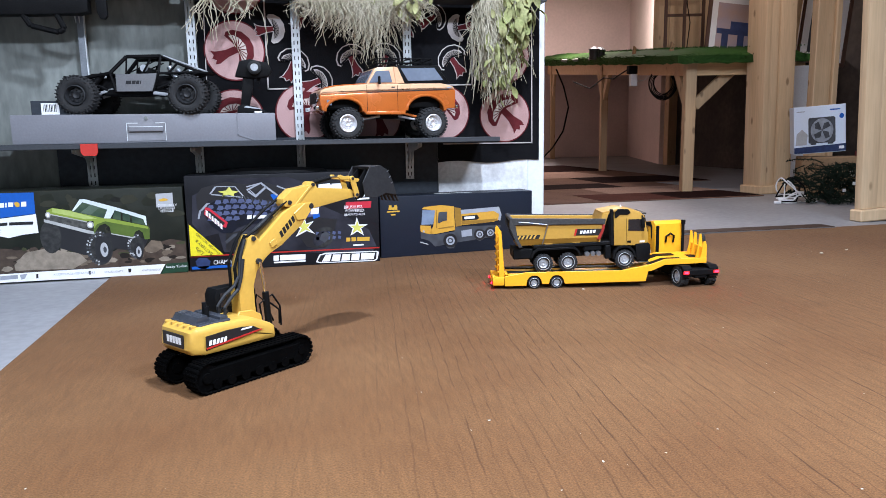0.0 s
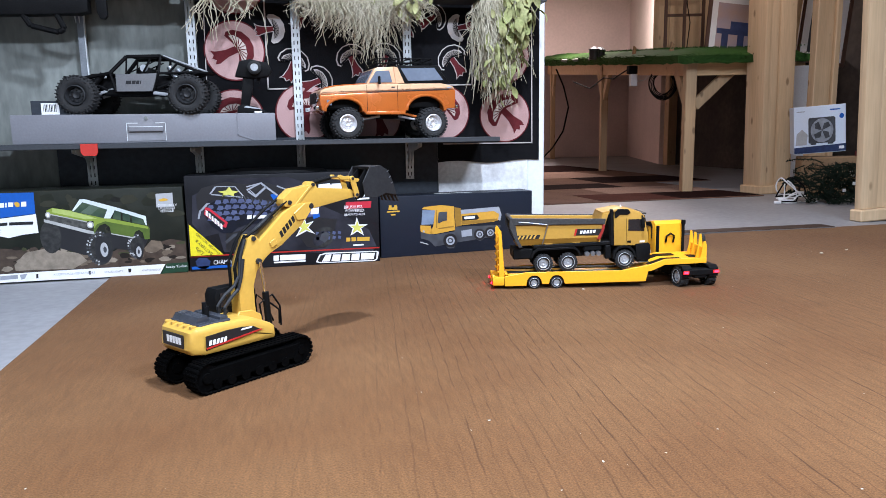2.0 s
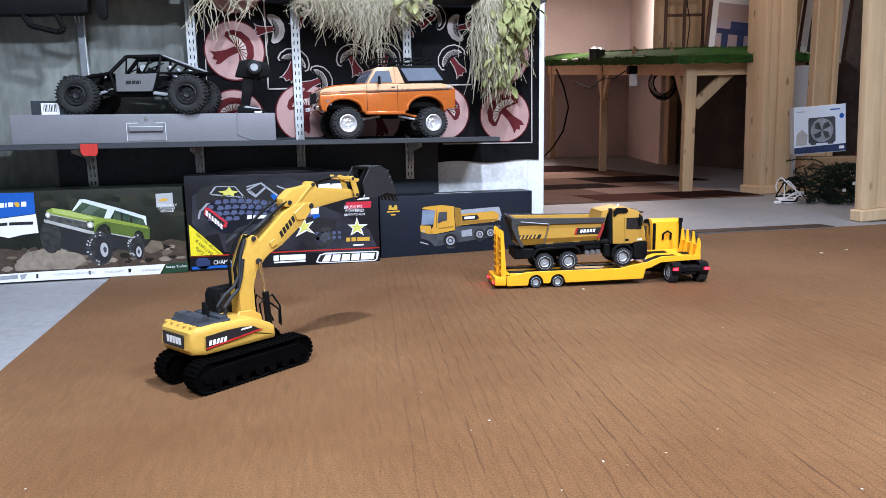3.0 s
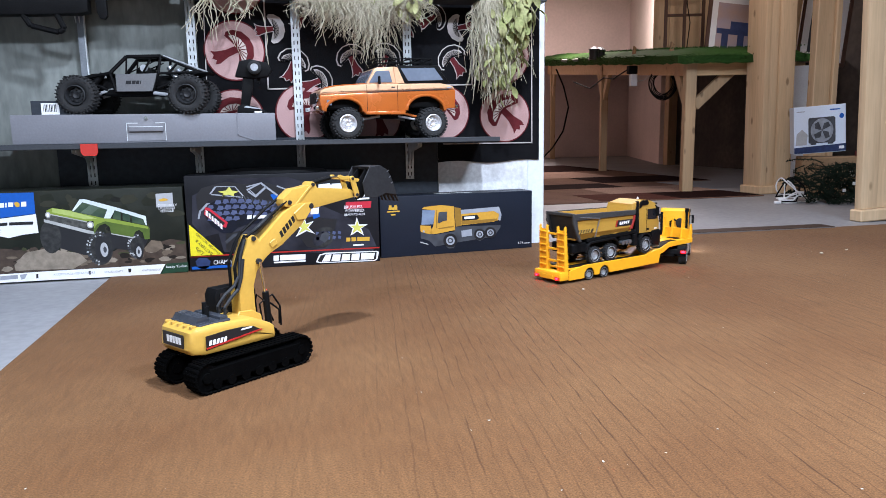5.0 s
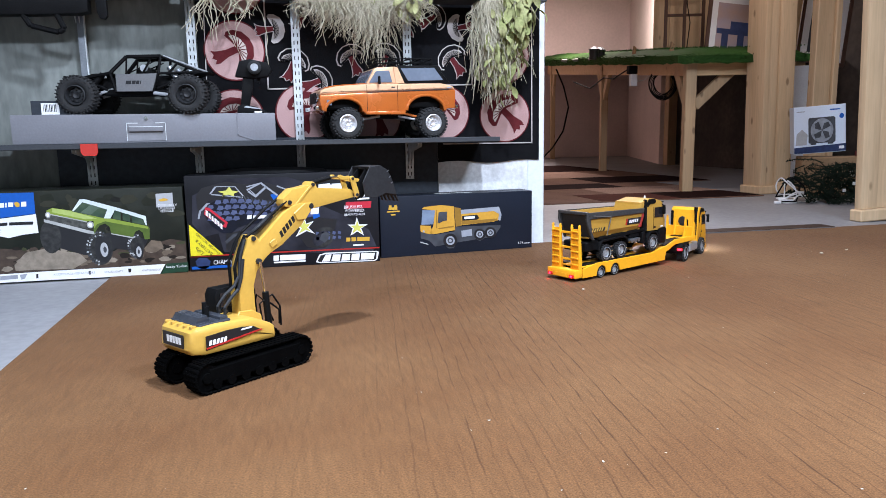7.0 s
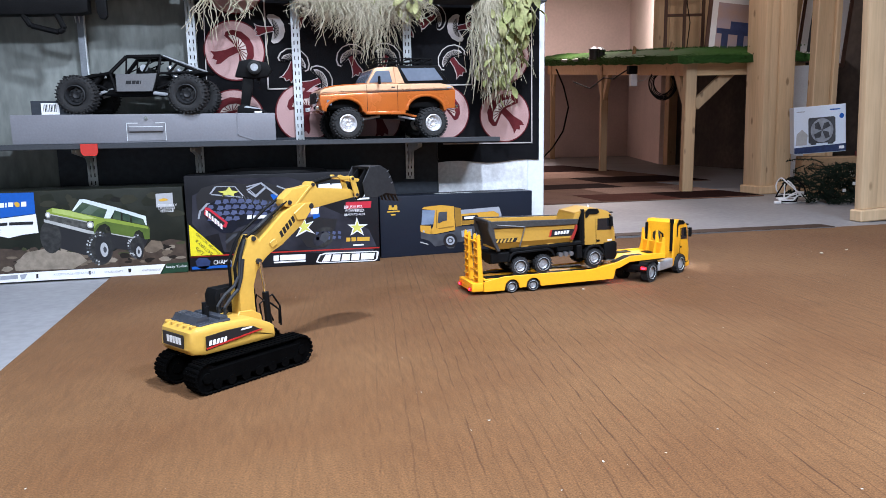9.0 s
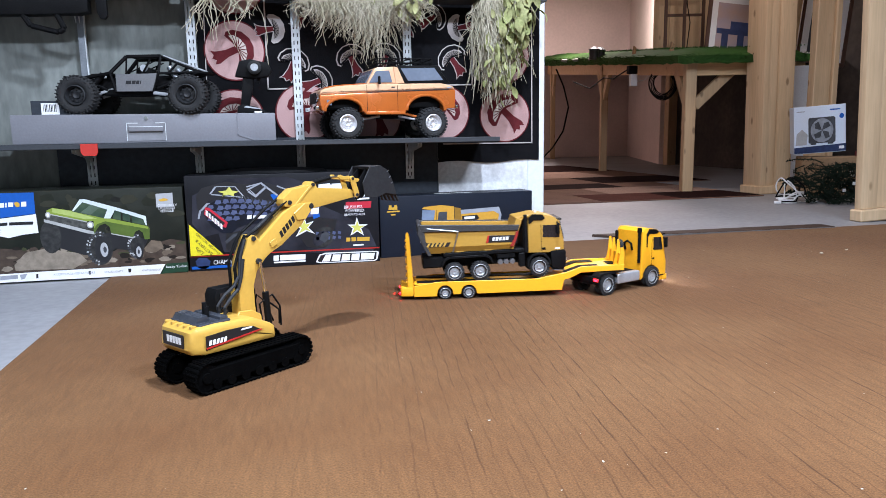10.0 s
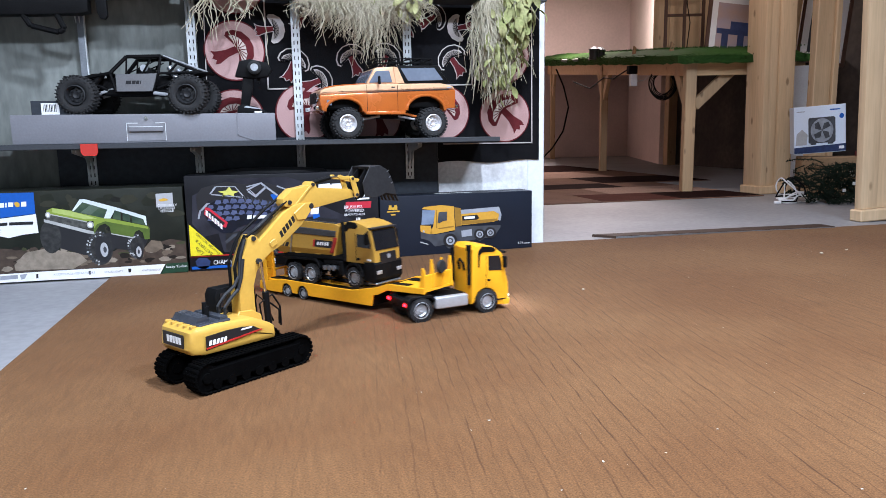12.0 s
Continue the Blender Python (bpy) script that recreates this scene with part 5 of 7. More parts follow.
def rock_racer():
    """Tube-frame racer with big tyres; the nose looks towards -x."""
    ob = thing("model_rock_racer", pose(-.405, 2.453, .4971, 0, 0, -8), "black tube-frame model rock racer with grey door panels", "model car")
    R = .0585
    for x in (-.163, .163):
        part("axle", cyl(B(), .010, .15, (x, 0, R), "y", 12), BLACK, ob)
        for s in (-1, 1):
            wheel_part(ob, (x, s * .088, R), R, .05, s, DARKGREY, 34, .40, 8, lug=.42)
    part("skid_plate", prism(B(), [(-.10, .060), (.07, .060), (.10, .075), (-.085, .078)], -.05, .05, .003), BLACK, ob)
    part("gearbox", box(B(), -.16, -.06, -.03, .03, .07, .118, .006), BLACK, ob)
    part("motor", box(B(), .03, .12, -.035, .035, .07, .12, .006), BLACK, ob)
    for s in (-1, 1):
        part("door_panel", prism(B(), [(-.056, .070), (.050, .070), (.070, .124), (-.056, .122)], *sorted((s * .066, s * .069)), .0008), SANDYMETAL, ob, "grey brushed door panel")
        bars = B()
        for x0, x1 in ((-.028, -.012), (-.010, .001), (.003, .012), (.0145, .0175)):
            bars.faces.new([bars.verts.new((px, s * .0695, pz)) for px, pz in ((x0, .092), (x1, .092), (x1 + .003, .1025), (x0 + .003, .1025))])
        part("brand_bars", bars, DECALBLACK, ob)
        bm = B()
        a, b, c, d, e, f = (-.072, s * .066, .126), (-.024, s * .052, .176), (.078, s * .052, .177), (.19, s * .050, .128), (.072, s * .068, .124), (-.16, s * .045, .112)
        for p, q, r in ((a, b, .006), (b, c, .006), (c, d, .004), (c, e, .0042), (e, d, .004), (f, a, .005), (a, (-.058, s * .066, .070), .0042), ((.06, s * .05, .08), d, .0042), ((.05, s * .06, .07), e, .004), (f, (-.09, s * .045, .075), .004), ((.10, s * .06, .125), (.13, s * .06, .155), .0035), ((-.03, s * .05, .12), b, .0028), ((.02, s * .05, .125), (.05, s * .05, .176), .003), ((-.02, s * .04, .13), (.06, s * .04, .165), .002)):
            tube(bm, [p, q], r, 8)
        part("tube_frame", bm, BLACK, ob)
        part("shock", tube(B(), [(.145, s * .055, .07), (.10, s * .045, .145)], .009, 12), GREYMETAL, ob)
        part("shock", tube(B(), [(-.15, s * .055, .07), (-.10, s * .045, .125)], .009, 12), BLACK, ob)
        part("trailing_arm", tube(B(), [(.145, s * .058, .052), (.05, s * .055, .066)], .0055, 10), SILVER, ob)
        part("link_arm", tube(B(), [(-.14, s * .05, .06), (-.075, s * .04, .078)], .0048, 10), SILVER, ob)
        part("rear_stay", tube(B(), [(.085, s * .045, .178), (.205, s * .042, .132)], .003, 8), SILVER, ob)
    part("roof_panel", prism(B(), [(-.022, .176), (.078, .178), (.078, .181), (-.02, .180)], -.05, .05, .001), BLACK, ob)
    part("hood_panel", prism(B(), [(-.175, .108), (-.075, .122), (-.074, .128), (-.13, .127), (-.178, .114)], -.042, .042, .002), BLACK, ob)
    part("rear_panel", prism(B(), [(.08, .124), (.215, .124), (.22, .130), (.09, .131)], -.045, .045, .001), BLACK, ob)
    part("seat", box(B(), .0, .04, -.04, .04, .08, .145, .008), BLACK, ob)
    part("spare_hub", cyl(B(), .011, .02, (.022, -.035, .142), "y", 16), SILVER, ob)
    part("front_bumper", tube(B(), [(-.21, -.03, .11), (-.222, -.03, .118), (-.222, .03, .118), (-.21, .03, .11)], .004, 8), BLACK, ob)
    bm = B()
    for k in range(3):
        box(bm, -.140 + .018 * k, -.127 + .018 * k, -.0445, -.0425, .112, .119, .001)
    part("hood_vent", bm, STEEL, ob)
    return ob


rock_racer()

# ---- above: black gear hanging from the upper shelf ----
bag = thing("gear_bag", pose(-1.15, 2.435, .890), "black fabric gear bag on the upper shelf", "bag")
part("body", box(B(), 0, .86, 0, .10, 0, .10, .02, None, 3), BLACK, bag)
strap = thing("hanging_bracket_frame", pose(-.715, 2.43, .8365), "black plastic frame with a slanted loop hanging under the shelf", "bracket")
part("mount_bar", prism(B(), [(-.40, .0385), (.178, .0385), (.176, -.028), (.150, -.034), (.02, -.040), (-.40, -.046)], 0, .05, .006, None, 2), BLACK, strap)
loop = B()
for p, q in (((-.010, -.036), (.012, -.074)), ((.008, -.070), (.088, -.090)), ((.084, -.090), (.104, -.078)), ((.104, -.080), (.084, -.034))):
    beam(loop, (p[0], .012, p[1]), (q[0], .012, q[1]), .018, .016, .005)
part("loop", loop, BLACK, strap)
part("clip", prism(B(), [(.198, .0385), (.230, .0385), (.230, -.040), (.222, -.050), (.208, -.046), (.200, -.030)], 0, .02, .004, None, 2), BLACK, strap)
part("underside_edge", box(B(), .180, .452, .002, .03, .018, .038, .003), BLACK, strap)


# ---- model boxes standing along the wall ----
def art(name, c, spot=None, scale=20, mixv=0.2, rough=0.4):
    return material("ink_" + name, c, rough, 0, spot, scale, mixv, 120, 0.05, 0, spec=0.22)


ART_FOREST = art("dark_forest", (0.010, 0.012, 0.009), (0.030, 0.032, 0.022), 10, 0.6)
ART_GREEN = art("dark_green", (0.02, 0.055, 0.03))
ART_BLUE = art("blue", (0.012, 0.10, 0.42))
ART_NAVY = art("navy", (0.03, 0.05, 0.13), (0.015, 0.02, 0.05), 40, 0.6)
ART_LIME = art("lime_paint", (0.24, 0.32, 0.055), (0.17, 0.23, 0.03), 16, 0.6)
ART_LIME_DARK = art("moss_paint", (0.10, 0.15, 0.03), (0.05, 0.08, 0.02), 12, 0.7)
ART_WHITEISH = art("pale_roof", (0.66, 0.72, 0.72), (0.4, 0.46, 0.46), 10, 0.6)
ART_LIME_PALE = art("lime_sheen", (0.42, 0.50, 0.16), (0.30, 0.38, 0.08), 16, 0.6)
ART_GLASS_PALE = art("screen_sheen", (0.10, 0.14, 0.10), (0.05, 0.07, 0.05), 20, 0.6)
ART_GLASS = art("green_glass", (0.025, 0.05, 0.035), (0.09, 0.13, 0.07), 24, 0.7)
ART_GRILLE = art("grille", (0.10, 0.10, 0.09), (0.02, 0.02, 0.02), 70, 0.8)
ART_CHROME = art("chrome", (0.5, 0.5, 0.48), (0.2, 0.2, 0.19), 20, 0.6)
ART_SILVER = art("silver", (0.42, 0.43, 0.44), (0.3, 0.3, 0.31), 20, 0.5)
ART_GOLD = art("gold", (0.62, 0.36, 0.05))
ART_GREY = art("grey", (0.34, 0.36, 0.40), (0.2, 0.21, 0.24), 30, 0.5)
ART_GREY_DARK = art("dark_grey", (0.07, 0.075, 0.085), (0.03, 0.03, 0.036), 30, 0.7)
ART_SMOKE = art("smoke", (0.040, 0.040, 0.052), (0.010, 0.010, 0.014), 9, 0.95)
ART_TYRE = art("blue_black_tyre", (0.010, 0.012, 0.022), (0.006, 0.007, 0.010), 34, 0.9)
ART_STAR = art("star_yellow", (0.62, 0.60, 0.13))
ART_VIOLET = art("violet_blue", (0.10, 0.11, 0.24), (0.03, 0.03, 0.06), 24, 0.8)
ART_YELLOW = art("yellow", (0.80, 0.68, 0.03))
ART_RED = art("red_label", (0.52, 0.03, 0.05))
ART_ORANGE = art("orange_truck", (0.62, 0.33, 0.05), (0.5, 0.25, 0.03), 20, 0.5)
ART_ORANGE_DARK = art("orange_shade", (0.30, 0.16, 0.03))
ART_STEELBLUE = art("windscreen_blue", (0.22, 0.28, 0.38), (0.10, 0.13, 0.19), 16, 0.7)
ART_RUBBER = art("rubber", (0.022, 0.022, 0.022), (0.055, 0.055, 0.052), 60, 0.8)
CARTON1 = ART_FOREST
CARTON2 = art("black_carton", (0.008, 0.008, 0.010), (0.018, 0.018, 0.022), 6, 0.6)
CARTON3 = art("charcoal_carton", (0.013, 0.017, 0.028), (0.008, 0.010, 0.015), 5, 0.6)


def carton(x, y, turn, w, d, h, mat, label):
    ob = thing("model_box", pose(x, y, 0, 0, 0, turn), label, "box", "model boxes along the wall")
    part("carton", box(B(), 0, w, 0, d, 0, h, .0025, None, 2), mat, ob)
    part("lid_seam", box(B(), .004, w - .004, d * .5, d * .5 + .0015, h, h + .0006), DARKGREY, ob)
    return ob


box_1 = carton(-.90, 2.340, 0, .605, .19, .273, CARTON1, "printed carton showing a green model wagon on rocks")
box_2 = carton(-.289, 2.345, 0, .611, .195, .305, CARTON2, "black printed carton showing a racing truck and stars")
box_3 = carton(.334, 2.400, math.degrees(math.atan2(.057, .573)), .576, .105, .212, CARTON3, "charcoal carton showing a yellow toy dump truck")
part("top_tape", box(B(), .21, .35, .03, .045, .2121, .2128), DECALWHITE, box_3)


def printed(ob, name, mat, layer, pts):
    part(name, flat(pts, -.0004 * layer), mat, ob, "", 0)


def lettering(ob, text, x, z, size, mat, layer=3, turn=0.0, squeeze=1.0):
    """Words printed on a box's front in the built-in font."""
    cu = bpy.data.curves.new("lettering", "FONT")
    cu.body, cu.size = text, size
    cu.resolution_u = 2
    tmp = bpy.data.objects.new("lettering", cu)
    scene.collection.objects.link(tmp)
    bpy.context.view_layer.update()
    me = bpy.data.meshes.new_from_object(tmp.evaluated_get(bpy.context.evaluated_depsgraph_get()))
    bpy.data.objects.remove(tmp)
    me.materials.clear()
    me.materials.append(mat)
    o = new("lettering", me)
    o.parent = ob
    o.matrix_basis = Matrix.Translation((x, -.0004 * layer, z)) @ Matrix.Rotation(radians(-turn), 4, "Y") @ Matrix.Rotation(radians(90), 4, "X") @ Matrix.Diagonal((squeeze, 1, 1, 1))
    return o


def oval(cx, cz, rx, rz, n=20):
    return [(cx + rx * math.cos(2 * math.pi * k / n), cz + rz * math.sin(2 * math.pi * k / n)) for k in range(n)]


def blob(rng, cx, cz, rx, rz):
    n = rng.randint(6, 9)
    return [(cx + rx * rng.uniform(.7, 1.1) * math.cos(2 * math.pi * k / n), cz + rz * rng.uniform(.7, 1.1) * math.sin(2 * math.pi * k / n)) for k in range(n)]


def wagon_scenery():
    """Blurred woods above, and a bank of stones below, printed behind the wagon."""
    rng = random.Random(31)
    far = [art("wood_dim_" + n, c, None, 30, .6) for n, c in (("a", (.018, .020, .013)), ("b", (.036, .036, .024)), ("c", (.060, .062, .034)), ("d", (.012, .012, .010)))]
    for _ in range(46):
        x, z = rng.uniform(.20, .585), rng.uniform(.12, .25)
        printed(box_1, "print_foliage", far[rng.choice((0, 0, 1, 1, 3, 2 if x > .50 else 0))], 1 + .1 * rng.random(), blob(rng, x, z, rng.uniform(.010, .030), rng.uniform(.008, .022)))
    near = [art("stone_" + n, c, tuple(v * .5 for v in c), 40, .8) for n, c in (("pale", (.29, .24, .185)), ("tan", (.18, .138, .10)), ("brown", (.080, .057, .043)), ("dark", (.020, .016, .013)), ("moss", (.060, .065, .030)))]
    printed(box_1, "print_ground", near[2], 1.3, [(.07, .105), (.20, .090), (.33, .075), (.46, .085), (.56, .110), (.604, .100), (.604, .030), (.07, .026)])
    for _ in range(120):
        x = rng.uniform(.085, .590)
        top = .125 - .03 * math.sin((x - .07) * 5.5) if x > .44 else .105
        z = rng.uniform(.040, top)
        k = rng.choice((0, 1, 1, 2, 2, 3, 3, 4))
        printed(box_1, "print_stone", near[k], 1.5 + .3 * rng.random(), blob(rng, x, z, rng.uniform(.007, .021), rng.uniform(.004, .011)))
    printed(box_1, "print_rock", near[0], 1.9, [(0.110, 0.051), (0.144, 0.088), (0.200, 0.098), (0.293, 0.079), (0.314, 0.054), (0.272, 0.031), (0.162, 0.034), (0.112, 0.034)])
    printed(box_1, "print_rock", near[1], 1.9, [(0.480, 0.084), (0.503, 0.109), (0.531, 0.104), (0.538, 0.084), (0.512, 0.069), (0.484, 0.073)])


wagon_scenery()

printed(box_1, "print_tyre", ART_RUBBER, 3, oval(0.218, 0.132, 0.0290, 0.0500))
printed(box_1, "print_tyre", ART_RUBBER, 3, oval(0.353, 0.090, 0.0371, 0.0516))
printed(box_1, "print_tyre", ART_RUBBER, 3, oval(0.457, 0.092, 0.0226, 0.0371))
printed(box_1, "print_underbody", DECALBLACK, 2.6, [(0.208, 0.181), (0.337, 0.133), (0.388, 0.138), (0.455, 0.121), (0.494, 0.112), (0.480, 0.084), (0.438, 0.079), (0.398, 0.088), (0.372, 0.068), (0.308, 0.072), (0.243, 0.096), (0.210, 0.124)])
printed(box_1, "print_tyre_wall", DECALBLACK, 3.4, oval(0.362, 0.088, 0.0242, 0.0419))
printed(box_1, "print_tyre_wall", DECALBLACK, 3.4, oval(0.463, 0.077, 0.0145, 0.0274))
printed(box_1, "print_rim", ART_SILVER, 3.8, oval(0.365, 0.086, 0.0113, 0.0226))
printed(box_1, "print_rim", ART_SILVER, 3.8, oval(0.464, 0.074, 0.0081, 0.0169))
printed(box_1, "print_hub", ART_GREY_DARK, 4.2, oval(0.367, 0.086, 0.0048, 0.0097))
printed(box_1, "print_hub", ART_GREY_DARK, 4.2, oval(0.464, 0.074, 0.0032, 0.0073))
printed(box_1, "print_body_side", ART_LIME_DARK, 4.4, [(0.343, 0.193), (0.398, 0.180), (0.494, 0.154), (0.501, 0.147), (0.499, 0.113), (0.484, 0.112), (0.480, 0.134), (0.470, 0.143), (0.459, 0.138), (0.451, 0.121), (0.389, 0.136), (0.386, 0.156), (0.374, 0.167), (0.358, 0.162), (0.345, 0.144), (0.339, 0.133)])
printed(box_1, "print_side_light", ART_LIME, 4.8, [(0.342, 0.191), (0.398, 0.180), (0.494, 0.154), (0.498, 0.149), (0.496, 0.145), (0.397, 0.168), (0.375, 0.174), (0.351, 0.166), (0.342, 0.154)])
printed(box_1, "print_trim", ART_CHROME, 5.0, [(0.389, 0.136), (0.451, 0.121), (0.451, 0.117), (0.389, 0.133)])
printed(box_1, "print_hood", ART_LIME, 5.2, [(0.214, 0.213), (0.230, 0.221), (0.282, 0.211), (0.372, 0.183), (0.346, 0.177), (0.324, 0.176), (0.214, 0.203)])
printed(box_1, "print_hood_light", ART_LIME_PALE, 5.6, [(0.230, 0.220), (0.282, 0.209), (0.353, 0.183), (0.318, 0.183), (0.229, 0.208)])
printed(box_1, "print_roof", ART_WHITEISH, 5.2, [(0.284, 0.209), (0.309, 0.244), (0.323, 0.244), (0.409, 0.216), (0.493, 0.185), (0.494, 0.156), (0.487, 0.158), (0.485, 0.176), (0.405, 0.207), (0.391, 0.182), (0.372, 0.183), (0.384, 0.210), (0.316, 0.235), (0.288, 0.205)])
printed(box_1, "print_windscreen", ART_GLASS, 5.6, [(0.316, 0.235), (0.384, 0.210), (0.371, 0.184), (0.288, 0.207)])
printed(box_1, "print_screen_light", ART_GLASS_PALE, 5.9, [(0.338, 0.226), (0.362, 0.216), (0.335, 0.195), (0.307, 0.203)])
printed(box_1, "print_window", ART_GLASS, 5.6, [(0.405, 0.206), (0.422, 0.200), (0.420, 0.175), (0.396, 0.182)])
printed(box_1, "print_window", ART_GLASS, 5.6, [(0.427, 0.198), (0.446, 0.192), (0.447, 0.169), (0.425, 0.175)])
printed(box_1, "print_window", ART_GLASS, 5.6, [(0.452, 0.188), (0.485, 0.174), (0.491, 0.156), (0.452, 0.167)])
printed(box_1, "print_grille", ART_GRILLE, 5.6, [(0.216, 0.205), (0.324, 0.176), (0.326, 0.151), (0.211, 0.183)])
printed(box_1, "print_grille_bar", ART_CHROME, 5.9, [(0.216, 0.205), (0.324, 0.176), (0.323, 0.173), (0.216, 0.202)])
printed(box_1, "print_bumper", ART_CHROME, 6.0, [(0.205, 0.188), (0.340, 0.144), (0.341, 0.135), (0.322, 0.139), (0.204, 0.179)])
printed(box_1, "print_lamp", ART_CHROME, 6.0, oval(0.217, 0.200, 0.0073, 0.0089))
printed(box_1, "print_lamp", ART_CHROME, 6.0, oval(0.332, 0.165, 0.0097, 0.0105))
printed(box_1, "print_lamp_glass", DECALWHITE, 6.4, oval(0.217, 0.200, 0.0042, 0.0055))
printed(box_1, "print_lamp_glass", DECALWHITE, 6.4, oval(0.332, 0.165, 0.0058, 0.0065))


def printed_knobs():
    """Knobbly tread printed round the wagon's two near tyres."""
    rng = random.Random(9)
    for cx, cz, rx, rz in ((0.353, 0.090, 0.0371, 0.0516), (0.457, 0.092, 0.0226, 0.0371)):
        for row in (.80, .98):
            for k in range(15):
                a = 1.2 + 3.3 * k / 14
                printed(box_1, "print_knob", ART_SILVER if rng.random() < .4 else ART_GREY_DARK, 3.6, blob(rng, cx + rx * row * math.cos(a), cz + rz * row * math.sin(a), .0034, .0032))


printed_knobs()

printed(box_1, "print_band", DECALWHITE, 2, [(0.069, 0.026), (0.224, 0.028), (0.385, 0.029), (0.539, 0.031), (0.521, -0.000), (0.383, -0.001), (0.222, -0.000), (0.066, 0.000)])
printed(box_1, "print_band_end", ART_GREEN, 2, [(0.543, 0.032), (0.607, 0.033), (0.606, 0.003), (0.524, 0.000)])
printed(box_1, "print_logo_blue", ART_BLUE, 2, [(0.094, 0.270), (0.184, 0.269), (0.183, 0.205), (0.138, 0.201), (0.086, 0.196)])
printed(box_1, "print_logo_white", DECALWHITE, 2, [(0.086, 0.194), (0.138, 0.199), (0.184, 0.204), (0.186, 0.147), (0.142, 0.143), (0.105, 0.135), (0.081, 0.141)])
printed(box_1, "print_badge", ART_SILVER, 3, [(0.526, 0.253), (0.576, 0.255), (0.576, 0.212), (0.526, 0.211)])
printed(box_1, "print_badge_mark", ART_GOLD, 4, [(0.533, 0.234), (0.548, 0.239), (0.558, 0.237), (0.563, 0.232), (0.549, 0.229), (0.538, 0.229)])
printed(box_1, "print_sun", ART_GOLD, 4, [(0.129, 0.240), (0.137, 0.243), (0.143, 0.238), (0.143, 0.229), (0.135, 0.226), (0.130, 0.231)])
printed(box_1, "print_brand_bars", DECALWHITE, 4, [(0.091, 0.240), (0.102, 0.241), (0.101, 0.227), (0.090, 0.227)])
printed(box_1, "print_brand_bars", DECALWHITE, 4, [(0.105, 0.241), (0.109, 0.241), (0.108, 0.227), (0.104, 0.227)])
printed(box_1, "print_brand_bars", DECALWHITE, 4, [(0.113, 0.242), (0.127, 0.241), (0.125, 0.228), (0.112, 0.228)])
printed(box_1, "print_brand_bars", DECALWHITE, 4, [(0.148, 0.242), (0.162, 0.243), (0.161, 0.228), (0.147, 0.228)])
printed(box_1, "print_model_bars", DECALBLACK, 4, [(0.085, 0.181), (0.105, 0.182), (0.104, 0.173), (0.084, 0.172)])
printed(box_1, "print_model_bars", DECALBLACK, 4, [(0.110, 0.182), (0.175, 0.182), (0.174, 0.173), (0.109, 0.173)])
printed(box_1, "print_shield", ART_GREY, 3, [(0.122, 0.021), (0.143, 0.024), (0.135, 0.009), (0.125, 0.006)])
printed(box_1, "print_brand_bars", ART_GREY, 3, [(0.069, 0.020), (0.117, 0.022), (0.116, 0.010), (0.068, 0.008)])
printed(box_1, "print_icon", DECALBLACK, 3, [(0.167, 0.021), (0.173, 0.021), (0.172, 0.008), (0.166, 0.008)])
printed(box_1, "print_icon", DECALBLACK, 3, [(0.314, 0.021), (0.321, 0.022), (0.319, 0.010), (0.314, 0.011)])
printed(box_1, "print_icon", DECALBLACK, 3, [(0.428, 0.022), (0.438, 0.022), (0.436, 0.011), (0.429, 0.010)])
printed(box_2, "print_smoke", ART_SMOKE, 1, [(0.128, 0.293), (0.315, 0.294), (0.398, 0.267), (0.419, 0.198), (0.491, 0.164), (0.577, 0.109), (0.601, 0.051), (0.388, 0.055), (0.255, 0.056), (0.107, 0.058), (0.094, 0.120), (0.047, 0.110), (0.016, 0.154), (0.022, 0.243)])
printed(box_2, "print_far_tyre", DECALBLACK, 2, [(0.117, 0.119), (0.223, 0.132), (0.281, 0.098), (0.279, 0.061), (0.114, 0.064)])
printed(box_2, "print_body_shell", DECALBLACK, 3, [(0.034, 0.243), (0.052, 0.266), (0.127, 0.284), (0.190, 0.273), (0.255, 0.277), (0.313, 0.251), (0.311, 0.221), (0.257, 0.198), (0.239, 0.211), (0.187, 0.213), (0.136, 0.230), (0.072, 0.226), (0.036, 0.189)])
printed(box_2, "print_star", ART_STAR, 4, [(0.100, 0.253), (0.125, 0.256), (0.136, 0.268), (0.144, 0.255), (0.165, 0.251), (0.148, 0.245), (0.151, 0.235), (0.132, 0.243), (0.111, 0.236), (0.117, 0.247)])
printed(box_2, "print_edge_line", ART_GREY, 4, [(0.074, 0.247), (0.092, 0.270), (0.098, 0.269), (0.080, 0.247)])
printed(box_2, "print_edge_line", ART_GREY, 4, [(0.079, 0.247), (0.176, 0.234), (0.176, 0.231), (0.079, 0.243)])
printed(box_2, "print_edge_line", ART_GREY, 4, [(0.096, 0.271), (0.155, 0.268), (0.179, 0.237), (0.175, 0.236), (0.153, 0.266), (0.096, 0.268)])
printed(box_2, "print_edge_line", ART_GREY, 4, [(0.187, 0.267), (0.237, 0.279), (0.238, 0.275), (0.190, 0.264), (0.218, 0.238), (0.214, 0.236)])
printed(box_2, "print_edge_line", ART_GREY, 4, [(0.216, 0.239), (0.246, 0.265), (0.249, 0.263), (0.220, 0.235)])
printed(box_2, "print_big_tyre", ART_TYRE, 4, [(0.066, 0.212), (0.089, 0.224), (0.158, 0.225), (0.228, 0.211), (0.274, 0.191), (0.285, 0.166), (0.254, 0.149), (0.183, 0.145), (0.153, 0.135), (0.135, 0.119), (0.106, 0.120), (0.073, 0.145), (0.058, 0.176)])
